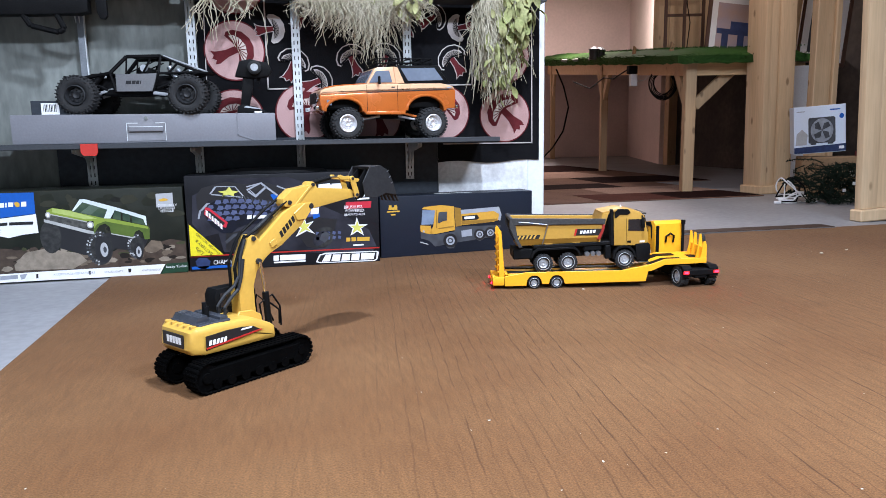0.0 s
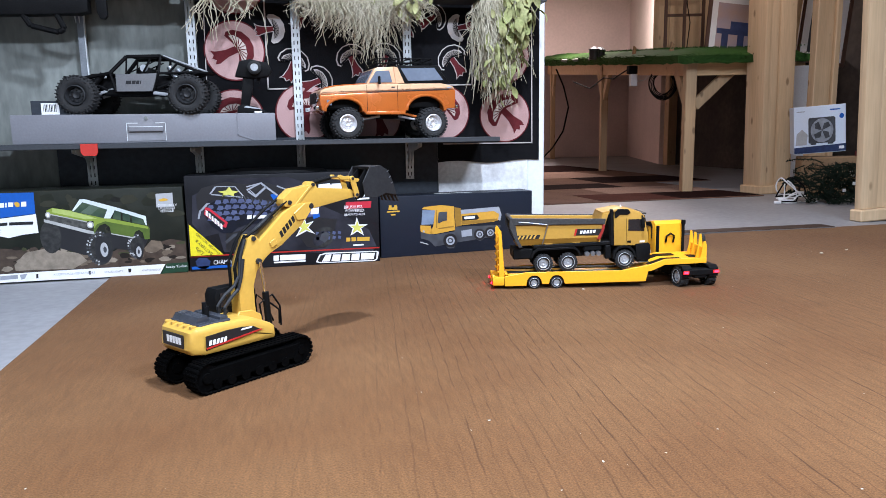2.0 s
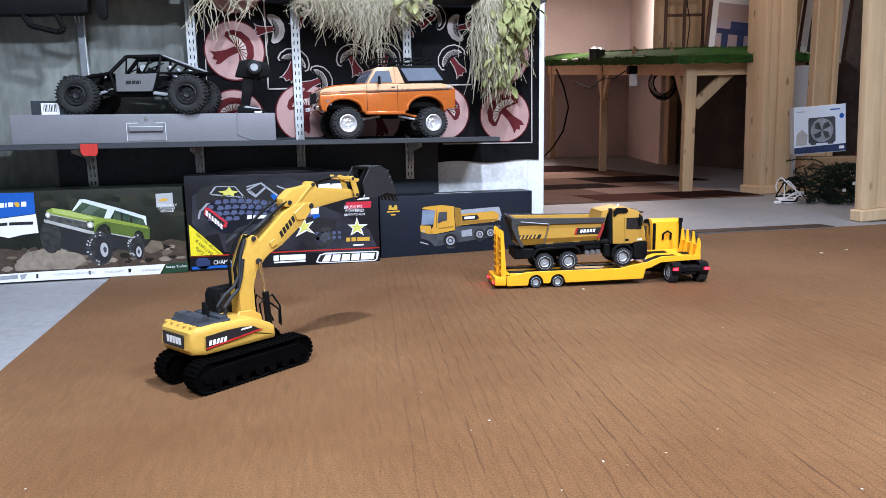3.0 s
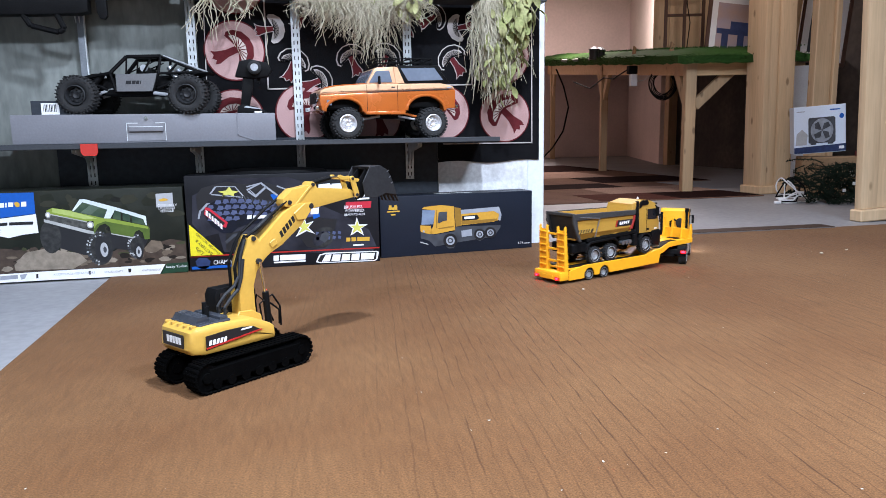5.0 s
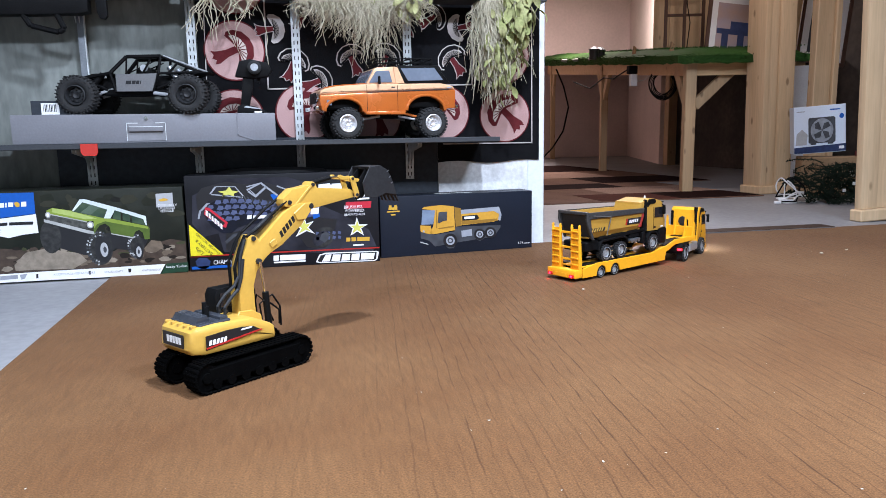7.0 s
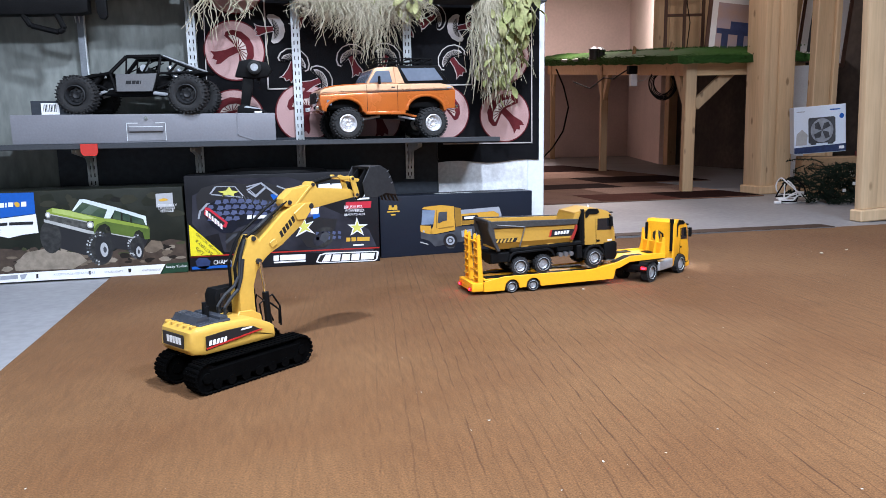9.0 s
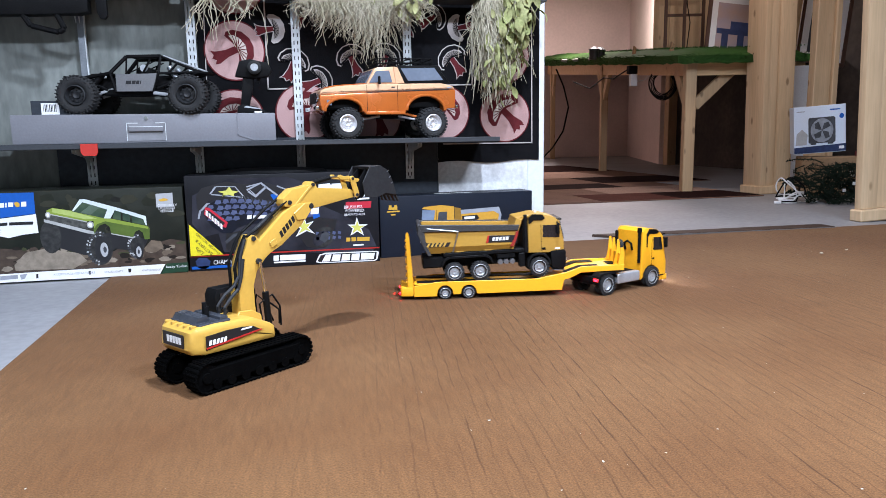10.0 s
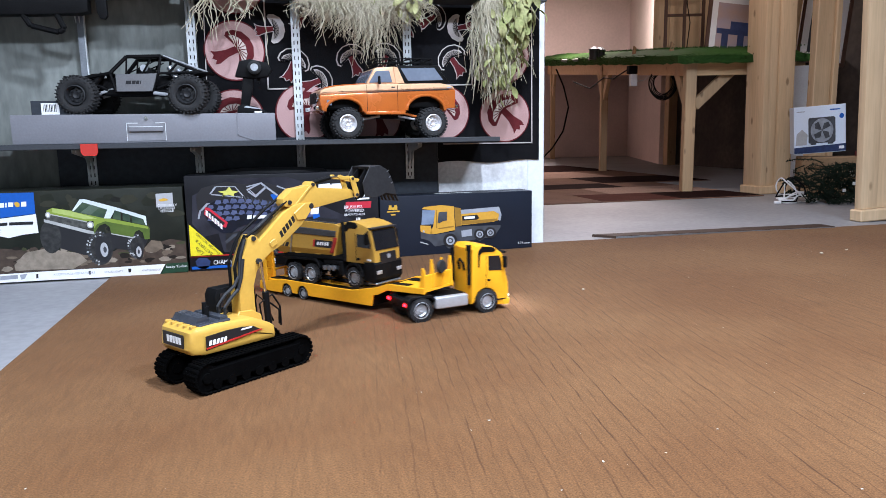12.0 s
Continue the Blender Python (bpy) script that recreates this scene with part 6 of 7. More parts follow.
printed(box_2, "print_tyre_badge", ART_RED, 7, [(0.059, 0.205), (0.071, 0.203), (0.125, 0.154), (0.118, 0.137), (0.101, 0.143), (0.054, 0.182)])
printed(box_2, "print_tyre_badge_face", DECALBLACK, 8, [(0.064, 0.194), (0.072, 0.192), (0.116, 0.153), (0.111, 0.146), (0.099, 0.150), (0.062, 0.180)])
printed(box_2, "print_brand_bars", DECALWHITE, 7, [(0.186, 0.174), (0.200, 0.175), (0.199, 0.163), (0.185, 0.162)])
printed(box_2, "print_brand_bars", DECALWHITE, 7, [(0.204, 0.173), (0.253, 0.173), (0.252, 0.163), (0.204, 0.162)])
printed(box_2, "print_rear_wheel", DECALBLACK, 4, [(0.331, 0.140), (0.356, 0.157), (0.393, 0.162), (0.442, 0.153), (0.472, 0.149), (0.465, 0.121), (0.438, 0.078), (0.400, 0.055), (0.370, 0.063), (0.353, 0.089), (0.330, 0.109)])
printed(box_2, "print_rear_rim", ART_SMOKE, 5, [(0.390, 0.087), (0.415, 0.111), (0.437, 0.113), (0.446, 0.103), (0.432, 0.078), (0.407, 0.062), (0.392, 0.068)])
printed(box_2, "print_star", DECALWHITE, 6, [(0.335, 0.138), (0.355, 0.140), (0.367, 0.158), (0.371, 0.139), (0.396, 0.147), (0.377, 0.126), (0.398, 0.104), (0.371, 0.115), (0.335, 0.097), (0.351, 0.124)])
printed(box_2, "print_star", ART_STAR, 7, [(0.343, 0.135), (0.358, 0.137), (0.366, 0.150), (0.370, 0.137), (0.386, 0.140), (0.373, 0.126), (0.386, 0.112), (0.369, 0.119), (0.345, 0.107), (0.356, 0.125)])
printed(box_2, "print_side_panel", ART_VIOLET, 4, [(0.312, 0.233), (0.360, 0.237), (0.395, 0.217), (0.416, 0.192), (0.405, 0.161), (0.368, 0.157), (0.333, 0.177), (0.310, 0.202)])
printed(box_2, "print_number", DECALWHITE, 6, [(0.388, 0.188), (0.415, 0.191), (0.412, 0.170), (0.386, 0.169)])
printed(box_2, "print_corner_flag", ART_YELLOW, 3, [(0.006, 0.153), (0.107, 0.049), (0.005, 0.048)])
printed(box_2, "print_star", DECALWHITE, 3, [(0.537, 0.153), (0.545, 0.129), (0.573, 0.128), (0.551, 0.115), (0.559, 0.091), (0.537, 0.105), (0.514, 0.092), (0.522, 0.116), (0.506, 0.130), (0.530, 0.129)])
printed(box_2, "print_star", ART_STAR, 4, [(0.538, 0.143), (0.543, 0.125), (0.564, 0.124), (0.547, 0.115), (0.553, 0.099), (0.537, 0.110), (0.520, 0.099), (0.527, 0.116), (0.514, 0.126), (0.532, 0.126)])
printed(box_2, "print_brand_bars", ART_GOLD, 3, [(0.500, 0.086), (0.513, 0.086), (0.513, 0.073), (0.499, 0.073)])
printed(box_2, "print_brand_bars", ART_GOLD, 3, [(0.517, 0.086), (0.532, 0.086), (0.532, 0.073), (0.517, 0.073)])
printed(box_2, "print_brand_bars", ART_GOLD, 3, [(0.536, 0.086), (0.578, 0.085), (0.577, 0.072), (0.536, 0.073)])
printed(box_2, "print_brand_bars", DECALWHITE, 3, [(0.522, 0.062), (0.557, 0.062), (0.557, 0.057), (0.522, 0.057)])
printed(box_2, "print_red_line", DECALRED, 3, [(0.006, 0.051), (0.266, 0.051), (0.611, 0.049), (0.611, 0.045), (0.266, 0.047), (0.005, 0.047)])
printed(box_2, "print_blue_line", ART_BLUE, 3, [(0.005, 0.016), (0.146, 0.016), (0.145, 0.008), (0.006, 0.007)])
printed(box_2, "print_wreath", ART_NAVY, 3, [(0.018, 0.033), (0.029, 0.044), (0.054, 0.042), (0.064, 0.031), (0.058, 0.012), (0.040, 0.005), (0.022, 0.014)])
printed(box_2, "print_brand_bars", DECALWHITE, 3, [(0.261, 0.038), (0.278, 0.039), (0.277, 0.021), (0.260, 0.021)])
printed(box_2, "print_brand_bars", DECALWHITE, 3, [(0.281, 0.039), (0.364, 0.038), (0.363, 0.020), (0.281, 0.021)])
printed(box_2, "print_brand_bars", DECALWHITE, 3, [(0.261, 0.018), (0.363, 0.018), (0.363, 0.013), (0.261, 0.013)])
printed(box_2, "print_logo_outline", DECALWHITE, 3, [(0.396, 0.009), (0.409, 0.034), (0.431, 0.039), (0.603, 0.036), (0.608, 0.032), (0.602, 0.008), (0.593, 0.002), (0.411, 0.005)])
printed(box_2, "print_logo_inner", DECALBLACK, 4, [(0.402, 0.012), (0.413, 0.031), (0.432, 0.035), (0.600, 0.033), (0.598, 0.010), (0.591, 0.006), (0.413, 0.008)])
printed(box_2, "print_brand_bars", DECALWHITE, 5, [(0.430, 0.033), (0.449, 0.033), (0.442, 0.009), (0.416, 0.010)])
printed(box_2, "print_brand_bars", DECALWHITE, 5, [(0.454, 0.032), (0.480, 0.031), (0.475, 0.009), (0.447, 0.010)])
printed(box_2, "print_brand_bars", DECALWHITE, 5, [(0.485, 0.031), (0.511, 0.031), (0.508, 0.009), (0.480, 0.009)])
printed(box_2, "print_brand_bars", DECALWHITE, 5, [(0.516, 0.031), (0.543, 0.031), (0.540, 0.009), (0.513, 0.009)])
printed(box_2, "print_brand_bars", DECALWHITE, 5, [(0.548, 0.031), (0.594, 0.030), (0.589, 0.009), (0.545, 0.009)])
printed(box_2, "print_red_label", ART_RED, 3, [(0.503, 0.205), (0.588, 0.205), (0.585, 0.183), (0.500, 0.182)])
printed(box_2, "print_headline_bars", DECALWHITE, 3, [(0.416, 0.266), (0.453, 0.269), (0.452, 0.251), (0.415, 0.251)])
printed(box_2, "print_headline_bars", DECALWHITE, 3, [(0.459, 0.267), (0.496, 0.268), (0.495, 0.251), (0.458, 0.251)])
printed(box_2, "print_headline_bars", DECALWHITE, 3, [(0.500, 0.257), (0.531, 0.259), (0.531, 0.250), (0.500, 0.250)])
printed(box_2, "print_text_bar", DECALWHITE, 3, [(0.519, 0.227), (0.591, 0.228), (0.591, 0.222), (0.518, 0.220)])
printed(box_2, "print_text_bar", DECALWHITE, 3, [(0.535, 0.217), (0.581, 0.218), (0.581, 0.212), (0.534, 0.211)])
printed(box_2, "print_text_bar", DECALWHITE, 3, [(0.568, 0.235), (0.583, 0.235), (0.583, 0.232), (0.568, 0.232)])
printed(box_3, "print_mark", ART_GOLD, 2, [(0.032, 0.182), (0.041, 0.183), (0.042, 0.175), (0.050, 0.175), (0.052, 0.183), (0.061, 0.183), (0.062, 0.166), (0.030, 0.167)])
printed(box_3, "print_text_bar", ART_GOLD, 2, [(0.025, 0.163), (0.070, 0.163), (0.070, 0.158), (0.025, 0.158)])
printed(box_3, "print_text_bar", ART_GOLD, 2, [(0.038, 0.152), (0.055, 0.152), (0.055, 0.147), (0.038, 0.147)])
printed(box_3, "print_chassis", ART_GREY_DARK, 2, [(0.145, 0.072), (0.176, 0.050), (0.197, 0.028), (0.275, 0.037), (0.362, 0.045), (0.421, 0.048), (0.448, 0.081), (0.451, 0.091), (0.276, 0.095), (0.271, 0.078), (0.198, 0.071), (0.144, 0.085)])
printed(box_3, "print_bed", ART_ORANGE, 3, [(0.295, 0.139), (0.422, 0.146), (0.443, 0.137), (0.443, 0.110), (0.422, 0.105), (0.298, 0.099)])
printed(box_3, "print_bed_rail", ART_GREY, 4, [(0.294, 0.154), (0.416, 0.158), (0.443, 0.159), (0.453, 0.129), (0.448, 0.107), (0.440, 0.111), (0.443, 0.132), (0.422, 0.144), (0.295, 0.139)])
printed(box_3, "print_cab", ART_ORANGE, 3, [(0.150, 0.165), (0.158, 0.171), (0.221, 0.175), (0.269, 0.168), (0.273, 0.083), (0.198, 0.073), (0.178, 0.075), (0.191, 0.103), (0.199, 0.156)])
printed(box_3, "print_cab_front", ART_ORANGE, 3, [(0.143, 0.107), (0.182, 0.103), (0.188, 0.073), (0.170, 0.076), (0.144, 0.084)])
printed(box_3, "print_cab_rear", ART_ORANGE_DARK, 4, [(0.271, 0.165), (0.296, 0.160), (0.298, 0.097), (0.275, 0.095)])
printed(box_3, "print_windscreen", ART_STEELBLUE, 4, [(0.152, 0.161), (0.199, 0.157), (0.191, 0.108), (0.147, 0.109)])
printed(box_3, "print_window", ART_GREY_DARK, 5, [(0.212, 0.150), (0.243, 0.151), (0.242, 0.119), (0.228, 0.118), (0.214, 0.111), (0.207, 0.114)])
printed(box_3, "print_grille", ART_GREY_DARK, 4, [(0.144, 0.083), (0.184, 0.071), (0.194, 0.049), (0.176, 0.050), (0.144, 0.061)])
printed(box_3, "print_plate", DECALBLACK, 5, [(0.299, 0.132), (0.357, 0.134), (0.366, 0.121), (0.357, 0.116), (0.301, 0.115)])
printed(box_3, "print_brand_bars", DECALWHITE, 6, [(0.308, 0.129), (0.349, 0.130), (0.348, 0.121), (0.308, 0.120)])
printed(box_3, "print_wheel", ART_GREY_DARK, 4, [(0.235, 0.046), (0.241, 0.063), (0.256, 0.072), (0.271, 0.068), (0.280, 0.054), (0.278, 0.034), (0.266, 0.018), (0.248, 0.018), (0.236, 0.028)])
printed(box_3, "print_wheel", ART_GREY_DARK, 4, [(0.351, 0.059), (0.357, 0.075), (0.370, 0.083), (0.383, 0.077), (0.387, 0.061), (0.383, 0.045), (0.368, 0.037), (0.355, 0.044)])
printed(box_3, "print_wheel", ART_GREY_DARK, 4, [(0.395, 0.066), (0.399, 0.081), (0.411, 0.087), (0.423, 0.081), (0.427, 0.067), (0.421, 0.051), (0.408, 0.045), (0.398, 0.051)])
printed(box_3, "print_rim", ART_GREY, 5, [(0.244, 0.045), (0.250, 0.057), (0.261, 0.059), (0.270, 0.049), (0.267, 0.036), (0.255, 0.030), (0.247, 0.034)])
printed(box_3, "print_rim", ART_GREY, 5, [(0.361, 0.059), (0.365, 0.067), (0.373, 0.068), (0.379, 0.060), (0.376, 0.051), (0.367, 0.049)])
printed(box_3, "print_rim", ART_GREY, 5, [(0.402, 0.066), (0.407, 0.074), (0.414, 0.073), (0.420, 0.066), (0.417, 0.057), (0.408, 0.054)])
printed(box_3, "print_tank", ART_GREY, 4, [(0.296, 0.079), (0.336, 0.083), (0.338, 0.059), (0.298, 0.056)])

printed(box_2, "print_brand_bars", DECALWHITE, 9, [(0.060, 0.196), (0.066, 0.192), (0.065, 0.175), (0.059, 0.180)])
printed(box_2, "print_brand_bars", DECALWHITE, 9, [(0.068, 0.188), (0.074, 0.183), (0.073, 0.167), (0.068, 0.172)])
printed(box_2, "print_brand_bars", DECALWHITE, 9, [(0.077, 0.179), (0.082, 0.174), (0.082, 0.158), (0.076, 0.163)])
printed(box_2, "print_brand_bars", DECALWHITE, 9, [(0.085, 0.170), (0.091, 0.166), (0.090, 0.149), (0.084, 0.154)])
printed(box_2, "print_brand_bars", DECALWHITE, 9, [(0.093, 0.162), (0.099, 0.157), (0.099, 0.141), (0.093, 0.145)])
printed(box_2, "print_brand_bars", DECALWHITE, 9, [(0.102, 0.153), (0.108, 0.148), (0.107, 0.132), (0.101, 0.137)])
printed(box_2, "print_edge_line", ART_GREY, 6, [(0.188, 0.258), (0.235, 0.279), (0.236, 0.275), (0.191, 0.253)])
printed(box_2, "print_edge_line", ART_GREY, 6, [(0.235, 0.279), (0.286, 0.237), (0.282, 0.233), (0.233, 0.273)])
printed(box_2, "print_edge_line", ART_GREY, 6, [(0.195, 0.253), (0.215, 0.236), (0.248, 0.265), (0.252, 0.262), (0.216, 0.230), (0.191, 0.249)])
printed(box_2, "print_edge_line", ART_GREY, 6, [(0.259, 0.207), (0.299, 0.224), (0.299, 0.220), (0.263, 0.203)])
printed(box_2, "print_edge_line", ART_GREY, 6, [(0.284, 0.268), (0.329, 0.248), (0.327, 0.245), (0.283, 0.263)])
printed(box_2, "print_side_panel", ART_BLUE, 5, [(0.300, 0.246), (0.322, 0.252), (0.324, 0.223), (0.304, 0.216)])
printed(box_2, "print_side_panel", ART_BLUE, 5, [(0.391, 0.183), (0.412, 0.190), (0.416, 0.160), (0.395, 0.153)])
printed(box_2, "print_side_panel", ART_BLUE, 5, [(0.261, 0.238), (0.279, 0.243), (0.292, 0.224), (0.274, 0.214)])
printed(box_2, "print_rib", ART_GREY_DARK, 5, [(0.166, 0.239), (0.170, 0.239), (0.184, 0.210), (0.179, 0.210)])
printed(box_2, "print_rib", ART_GREY_DARK, 5, [(0.177, 0.237), (0.181, 0.237), (0.195, 0.207), (0.190, 0.208)])
printed(box_2, "print_rib", ART_GREY_DARK, 5, [(0.188, 0.234), (0.192, 0.234), (0.206, 0.205), (0.202, 0.205)])
printed(box_2, "print_rib", ART_GREY_DARK, 5, [(0.200, 0.232), (0.203, 0.231), (0.217, 0.203), (0.213, 0.203)])
printed(box_2, "print_rib", ART_GREY_DARK, 5, [(0.211, 0.229), (0.214, 0.229), (0.229, 0.201), (0.224, 0.201)])
printed(box_2, "print_rib", ART_GREY_DARK, 5, [(0.222, 0.226), (0.226, 0.226), (0.240, 0.198), (0.236, 0.199)])
printed(box_2, "print_rib", ART_GREY_DARK, 5, [(0.234, 0.224), (0.237, 0.224), (0.251, 0.196), (0.247, 0.196)])
printed(box_2, "print_rib", ART_GREY_DARK, 5, [(0.245, 0.221), (0.248, 0.221), (0.263, 0.194), (0.258, 0.194)])
printed(box_2, "print_rib", ART_GREY_DARK, 5, [(0.256, 0.219), (0.260, 0.218), (0.274, 0.192), (0.270, 0.192)])
printed(box_2, "print_tyre_edge", ART_GREY_DARK, 2.5, [(0.112, 0.092), (0.138, 0.115), (0.180, 0.126), (0.219, 0.117), (0.215, 0.109), (0.180, 0.117), (0.142, 0.106), (0.118, 0.085)])
printed(box_2, "print_smoke_lift", ART_SMOKE, 2.2, [(0.403, 0.130), (0.458, 0.109), (0.522, 0.068), (0.588, 0.045), (0.595, 0.033), (0.326, 0.044), (0.300, 0.060)])
printed(box_2, "print_rear_tyre", ART_RUBBER, 4.6, [(0.392, 0.074), (0.399, 0.108), (0.422, 0.124), (0.449, 0.123), (0.462, 0.105), (0.453, 0.075), (0.430, 0.057), (0.404, 0.059)])
printed(box_2, "print_rear_rim", ART_GREY_DARK, 5.4, [(0.413, 0.085), (0.419, 0.103), (0.434, 0.110), (0.445, 0.102), (0.440, 0.083), (0.427, 0.073)])
printed(box_2, "print_headline", DECALWHITE, 6, [(0.435, 0.258), (0.450, 0.265), (0.472, 0.262), (0.477, 0.253), (0.460, 0.248), (0.436, 0.248)])
printed(box_2, "print_headline", DECALWHITE, 6, [(0.483, 0.260), (0.505, 0.265), (0.512, 0.255), (0.501, 0.248), (0.482, 0.247)])
printed(box_2, "print_edge_line", ART_GREY, 3, [(0.119, 0.212), (0.065, 0.218), (0.040, 0.197), (0.034, 0.169), (0.039, 0.168), (0.046, 0.192), (0.068, 0.211)])


printed(box_3, "print_wheel", DECALBLACK, 4.5, [(0.281, 0.045), (0.278, 0.034), (0.270, 0.025), (0.260, 0.021), (0.248, 0.022), (0.237, 0.027), (0.230, 0.037), (0.227, 0.048), (0.230, 0.059), (0.237, 0.067), (0.248, 0.072), (0.260, 0.071), (0.271, 0.065), (0.278, 0.056)])
printed(box_3, "print_rim", ART_GREY, 5.2, [(0.271, 0.045), (0.269, 0.038), (0.264, 0.033), (0.257, 0.030), (0.250, 0.031), (0.243, 0.034), (0.239, 0.040), (0.237, 0.048), (0.239, 0.054), (0.244, 0.060), (0.250, 0.062), (0.258, 0.062), (0.265, 0.058), (0.269, 0.052)])
printed(box_3, "print_rim_dish", ART_GREY_DARK, 5.6, [(0.265, 0.046), (0.264, 0.041), (0.261, 0.038), (0.256, 0.036), (0.251, 0.037), (0.247, 0.039), (0.244, 0.043), (0.243, 0.047), (0.244, 0.051), (0.247, 0.055), (0.252, 0.057), (0.256, 0.056), (0.261, 0.054), (0.264, 0.050)])
printed(box_3, "print_hub", ART_GREY, 6, [(0.260, 0.046), (0.259, 0.044), (0.257, 0.042), (0.255, 0.041), (0.253, 0.041), (0.250, 0.042), (0.249, 0.044), (0.248, 0.047), (0.249, 0.049), (0.250, 0.051), (0.253, 0.052), (0.255, 0.052), (0.257, 0.050), (0.259, 0.048)])
printed(box_3, "print_wheel", DECALBLACK, 4.5, [(0.389, 0.061), (0.387, 0.052), (0.380, 0.045), (0.372, 0.042), (0.362, 0.042), (0.353, 0.047), (0.347, 0.054), (0.345, 0.063), (0.347, 0.072), (0.353, 0.079), (0.362, 0.082), (0.372, 0.082), (0.381, 0.077), (0.387, 0.070)])
printed(box_3, "print_rim", ART_GREY, 5.2, [(0.381, 0.061), (0.379, 0.056), (0.375, 0.051), (0.370, 0.049), (0.364, 0.050), (0.358, 0.052), (0.354, 0.057), (0.353, 0.063), (0.355, 0.068), (0.358, 0.073), (0.364, 0.075), (0.370, 0.074), (0.376, 0.072), (0.379, 0.067)])
printed(box_3, "print_rim_dish", ART_GREY_DARK, 5.6, [(0.376, 0.061), (0.375, 0.058), (0.372, 0.055), (0.369, 0.054), (0.365, 0.054), (0.361, 0.056), (0.359, 0.059), (0.358, 0.062), (0.359, 0.066), (0.361, 0.069), (0.365, 0.070), (0.369, 0.070), (0.372, 0.068), (0.375, 0.065)])
printed(box_3, "print_hub", ART_GREY, 6, [(0.371, 0.062), (0.371, 0.060), (0.370, 0.058), (0.368, 0.058), (0.366, 0.058), (0.364, 0.059), (0.363, 0.060), (0.362, 0.062), (0.363, 0.064), (0.364, 0.065), (0.366, 0.066), (0.368, 0.066), (0.370, 0.065), (0.371, 0.064)])
printed(box_3, "print_wheel", DECALBLACK, 4.5, [(0.431, 0.064), (0.429, 0.055), (0.423, 0.049), (0.414, 0.045), (0.404, 0.046), (0.395, 0.050), (0.389, 0.058), (0.387, 0.067), (0.389, 0.076), (0.395, 0.083), (0.404, 0.086), (0.414, 0.085), (0.423, 0.081), (0.429, 0.073)])
printed(box_3, "print_rim", ART_GREY, 5.2, [(0.423, 0.065), (0.421, 0.059), (0.417, 0.055), (0.412, 0.053), (0.406, 0.053), (0.400, 0.056), (0.396, 0.061), (0.395, 0.066), (0.396, 0.072), (0.400, 0.076), (0.406, 0.078), (0.412, 0.078), (0.418, 0.075), (0.421, 0.071)])
printed(box_3, "print_rim_dish", ART_GREY_DARK, 5.6, [(0.418, 0.065), (0.417, 0.062), (0.414, 0.059), (0.411, 0.057), (0.407, 0.058), (0.403, 0.059), (0.401, 0.063), (0.400, 0.066), (0.401, 0.070), (0.403, 0.072), (0.407, 0.074), (0.411, 0.074), (0.414, 0.072), (0.417, 0.069)])
printed(box_3, "print_hub", ART_GREY, 6, [(0.413, 0.065), (0.413, 0.063), (0.412, 0.062), (0.410, 0.061), (0.408, 0.061), (0.406, 0.062), (0.405, 0.064), (0.404, 0.066), (0.405, 0.068), (0.406, 0.069), (0.408, 0.070), (0.410, 0.070), (0.412, 0.069), (0.413, 0.067)])
printed(box_3, "print_bed_shade", ART_ORANGE_DARK, 3.6, [(0.298, 0.113), (0.436, 0.116), (0.436, 0.108), (0.391, 0.104), (0.300, 0.101)])
printed(box_3, "print_cab_seam", ART_ORANGE_DARK, 4.6, [(0.203, 0.158), (0.206, 0.158), (0.205, 0.094), (0.202, 0.094)])
printed(box_3, "print_step", ART_ORANGE_DARK, 4.6, [(0.210, 0.094), (0.268, 0.099), (0.267, 0.094), (0.210, 0.090)])
printed(box_3, "print_grille_badge", ART_SILVER, 5.6, [(0.160, 0.085), (0.158, 0.082), (0.155, 0.081), (0.152, 0.082), (0.151, 0.085), (0.153, 0.088), (0.156, 0.089), (0.158, 0.088)])
printed(box_3, "print_lamp", ART_SILVER, 5.6, [(0.142, 0.050), (0.171, 0.040), (0.171, 0.036), (0.142, 0.046)])


def tyre_lugs():
    """The raised blocks of the big printed tyre."""
    rng = random.Random(4)
    lug = art("lug_blue_grey", (0.095, 0.115, 0.205), (0.045, 0.055, 0.11), 40, 0.7)
    for row in range(4):
        for col in range(9):
            u = .075 + .0235 * col + .006 * (row % 2)
            v = .222 - .0185 * row - .0016 * (col - 3) ** 2 * .35 - (.012 if col == 0 else 0)
            if v < .158 + .002 * col:
                continue
            w, h = .0112 * rng.uniform(.9, 1.08), .0082 * rng.uniform(.9, 1.08)
            printed(box_2, "print_lug", lug, 6, [(u - w, v - h * .6), (u - w * .2, v - h), (u + w, v - h * .5), (u + w * .8, v + h * .7), (u - w * .4, v + h)])
    for k in range(10):
        u, v = .40 + .018 * (k % 5), .085 + .016 * (k // 5)
        printed(box_2, "print_lug", lug, 5, [(u, v), (u + .009, v - .003), (u + .012, v + .007), (u + .002, v + .010)])


tyre_lugs()

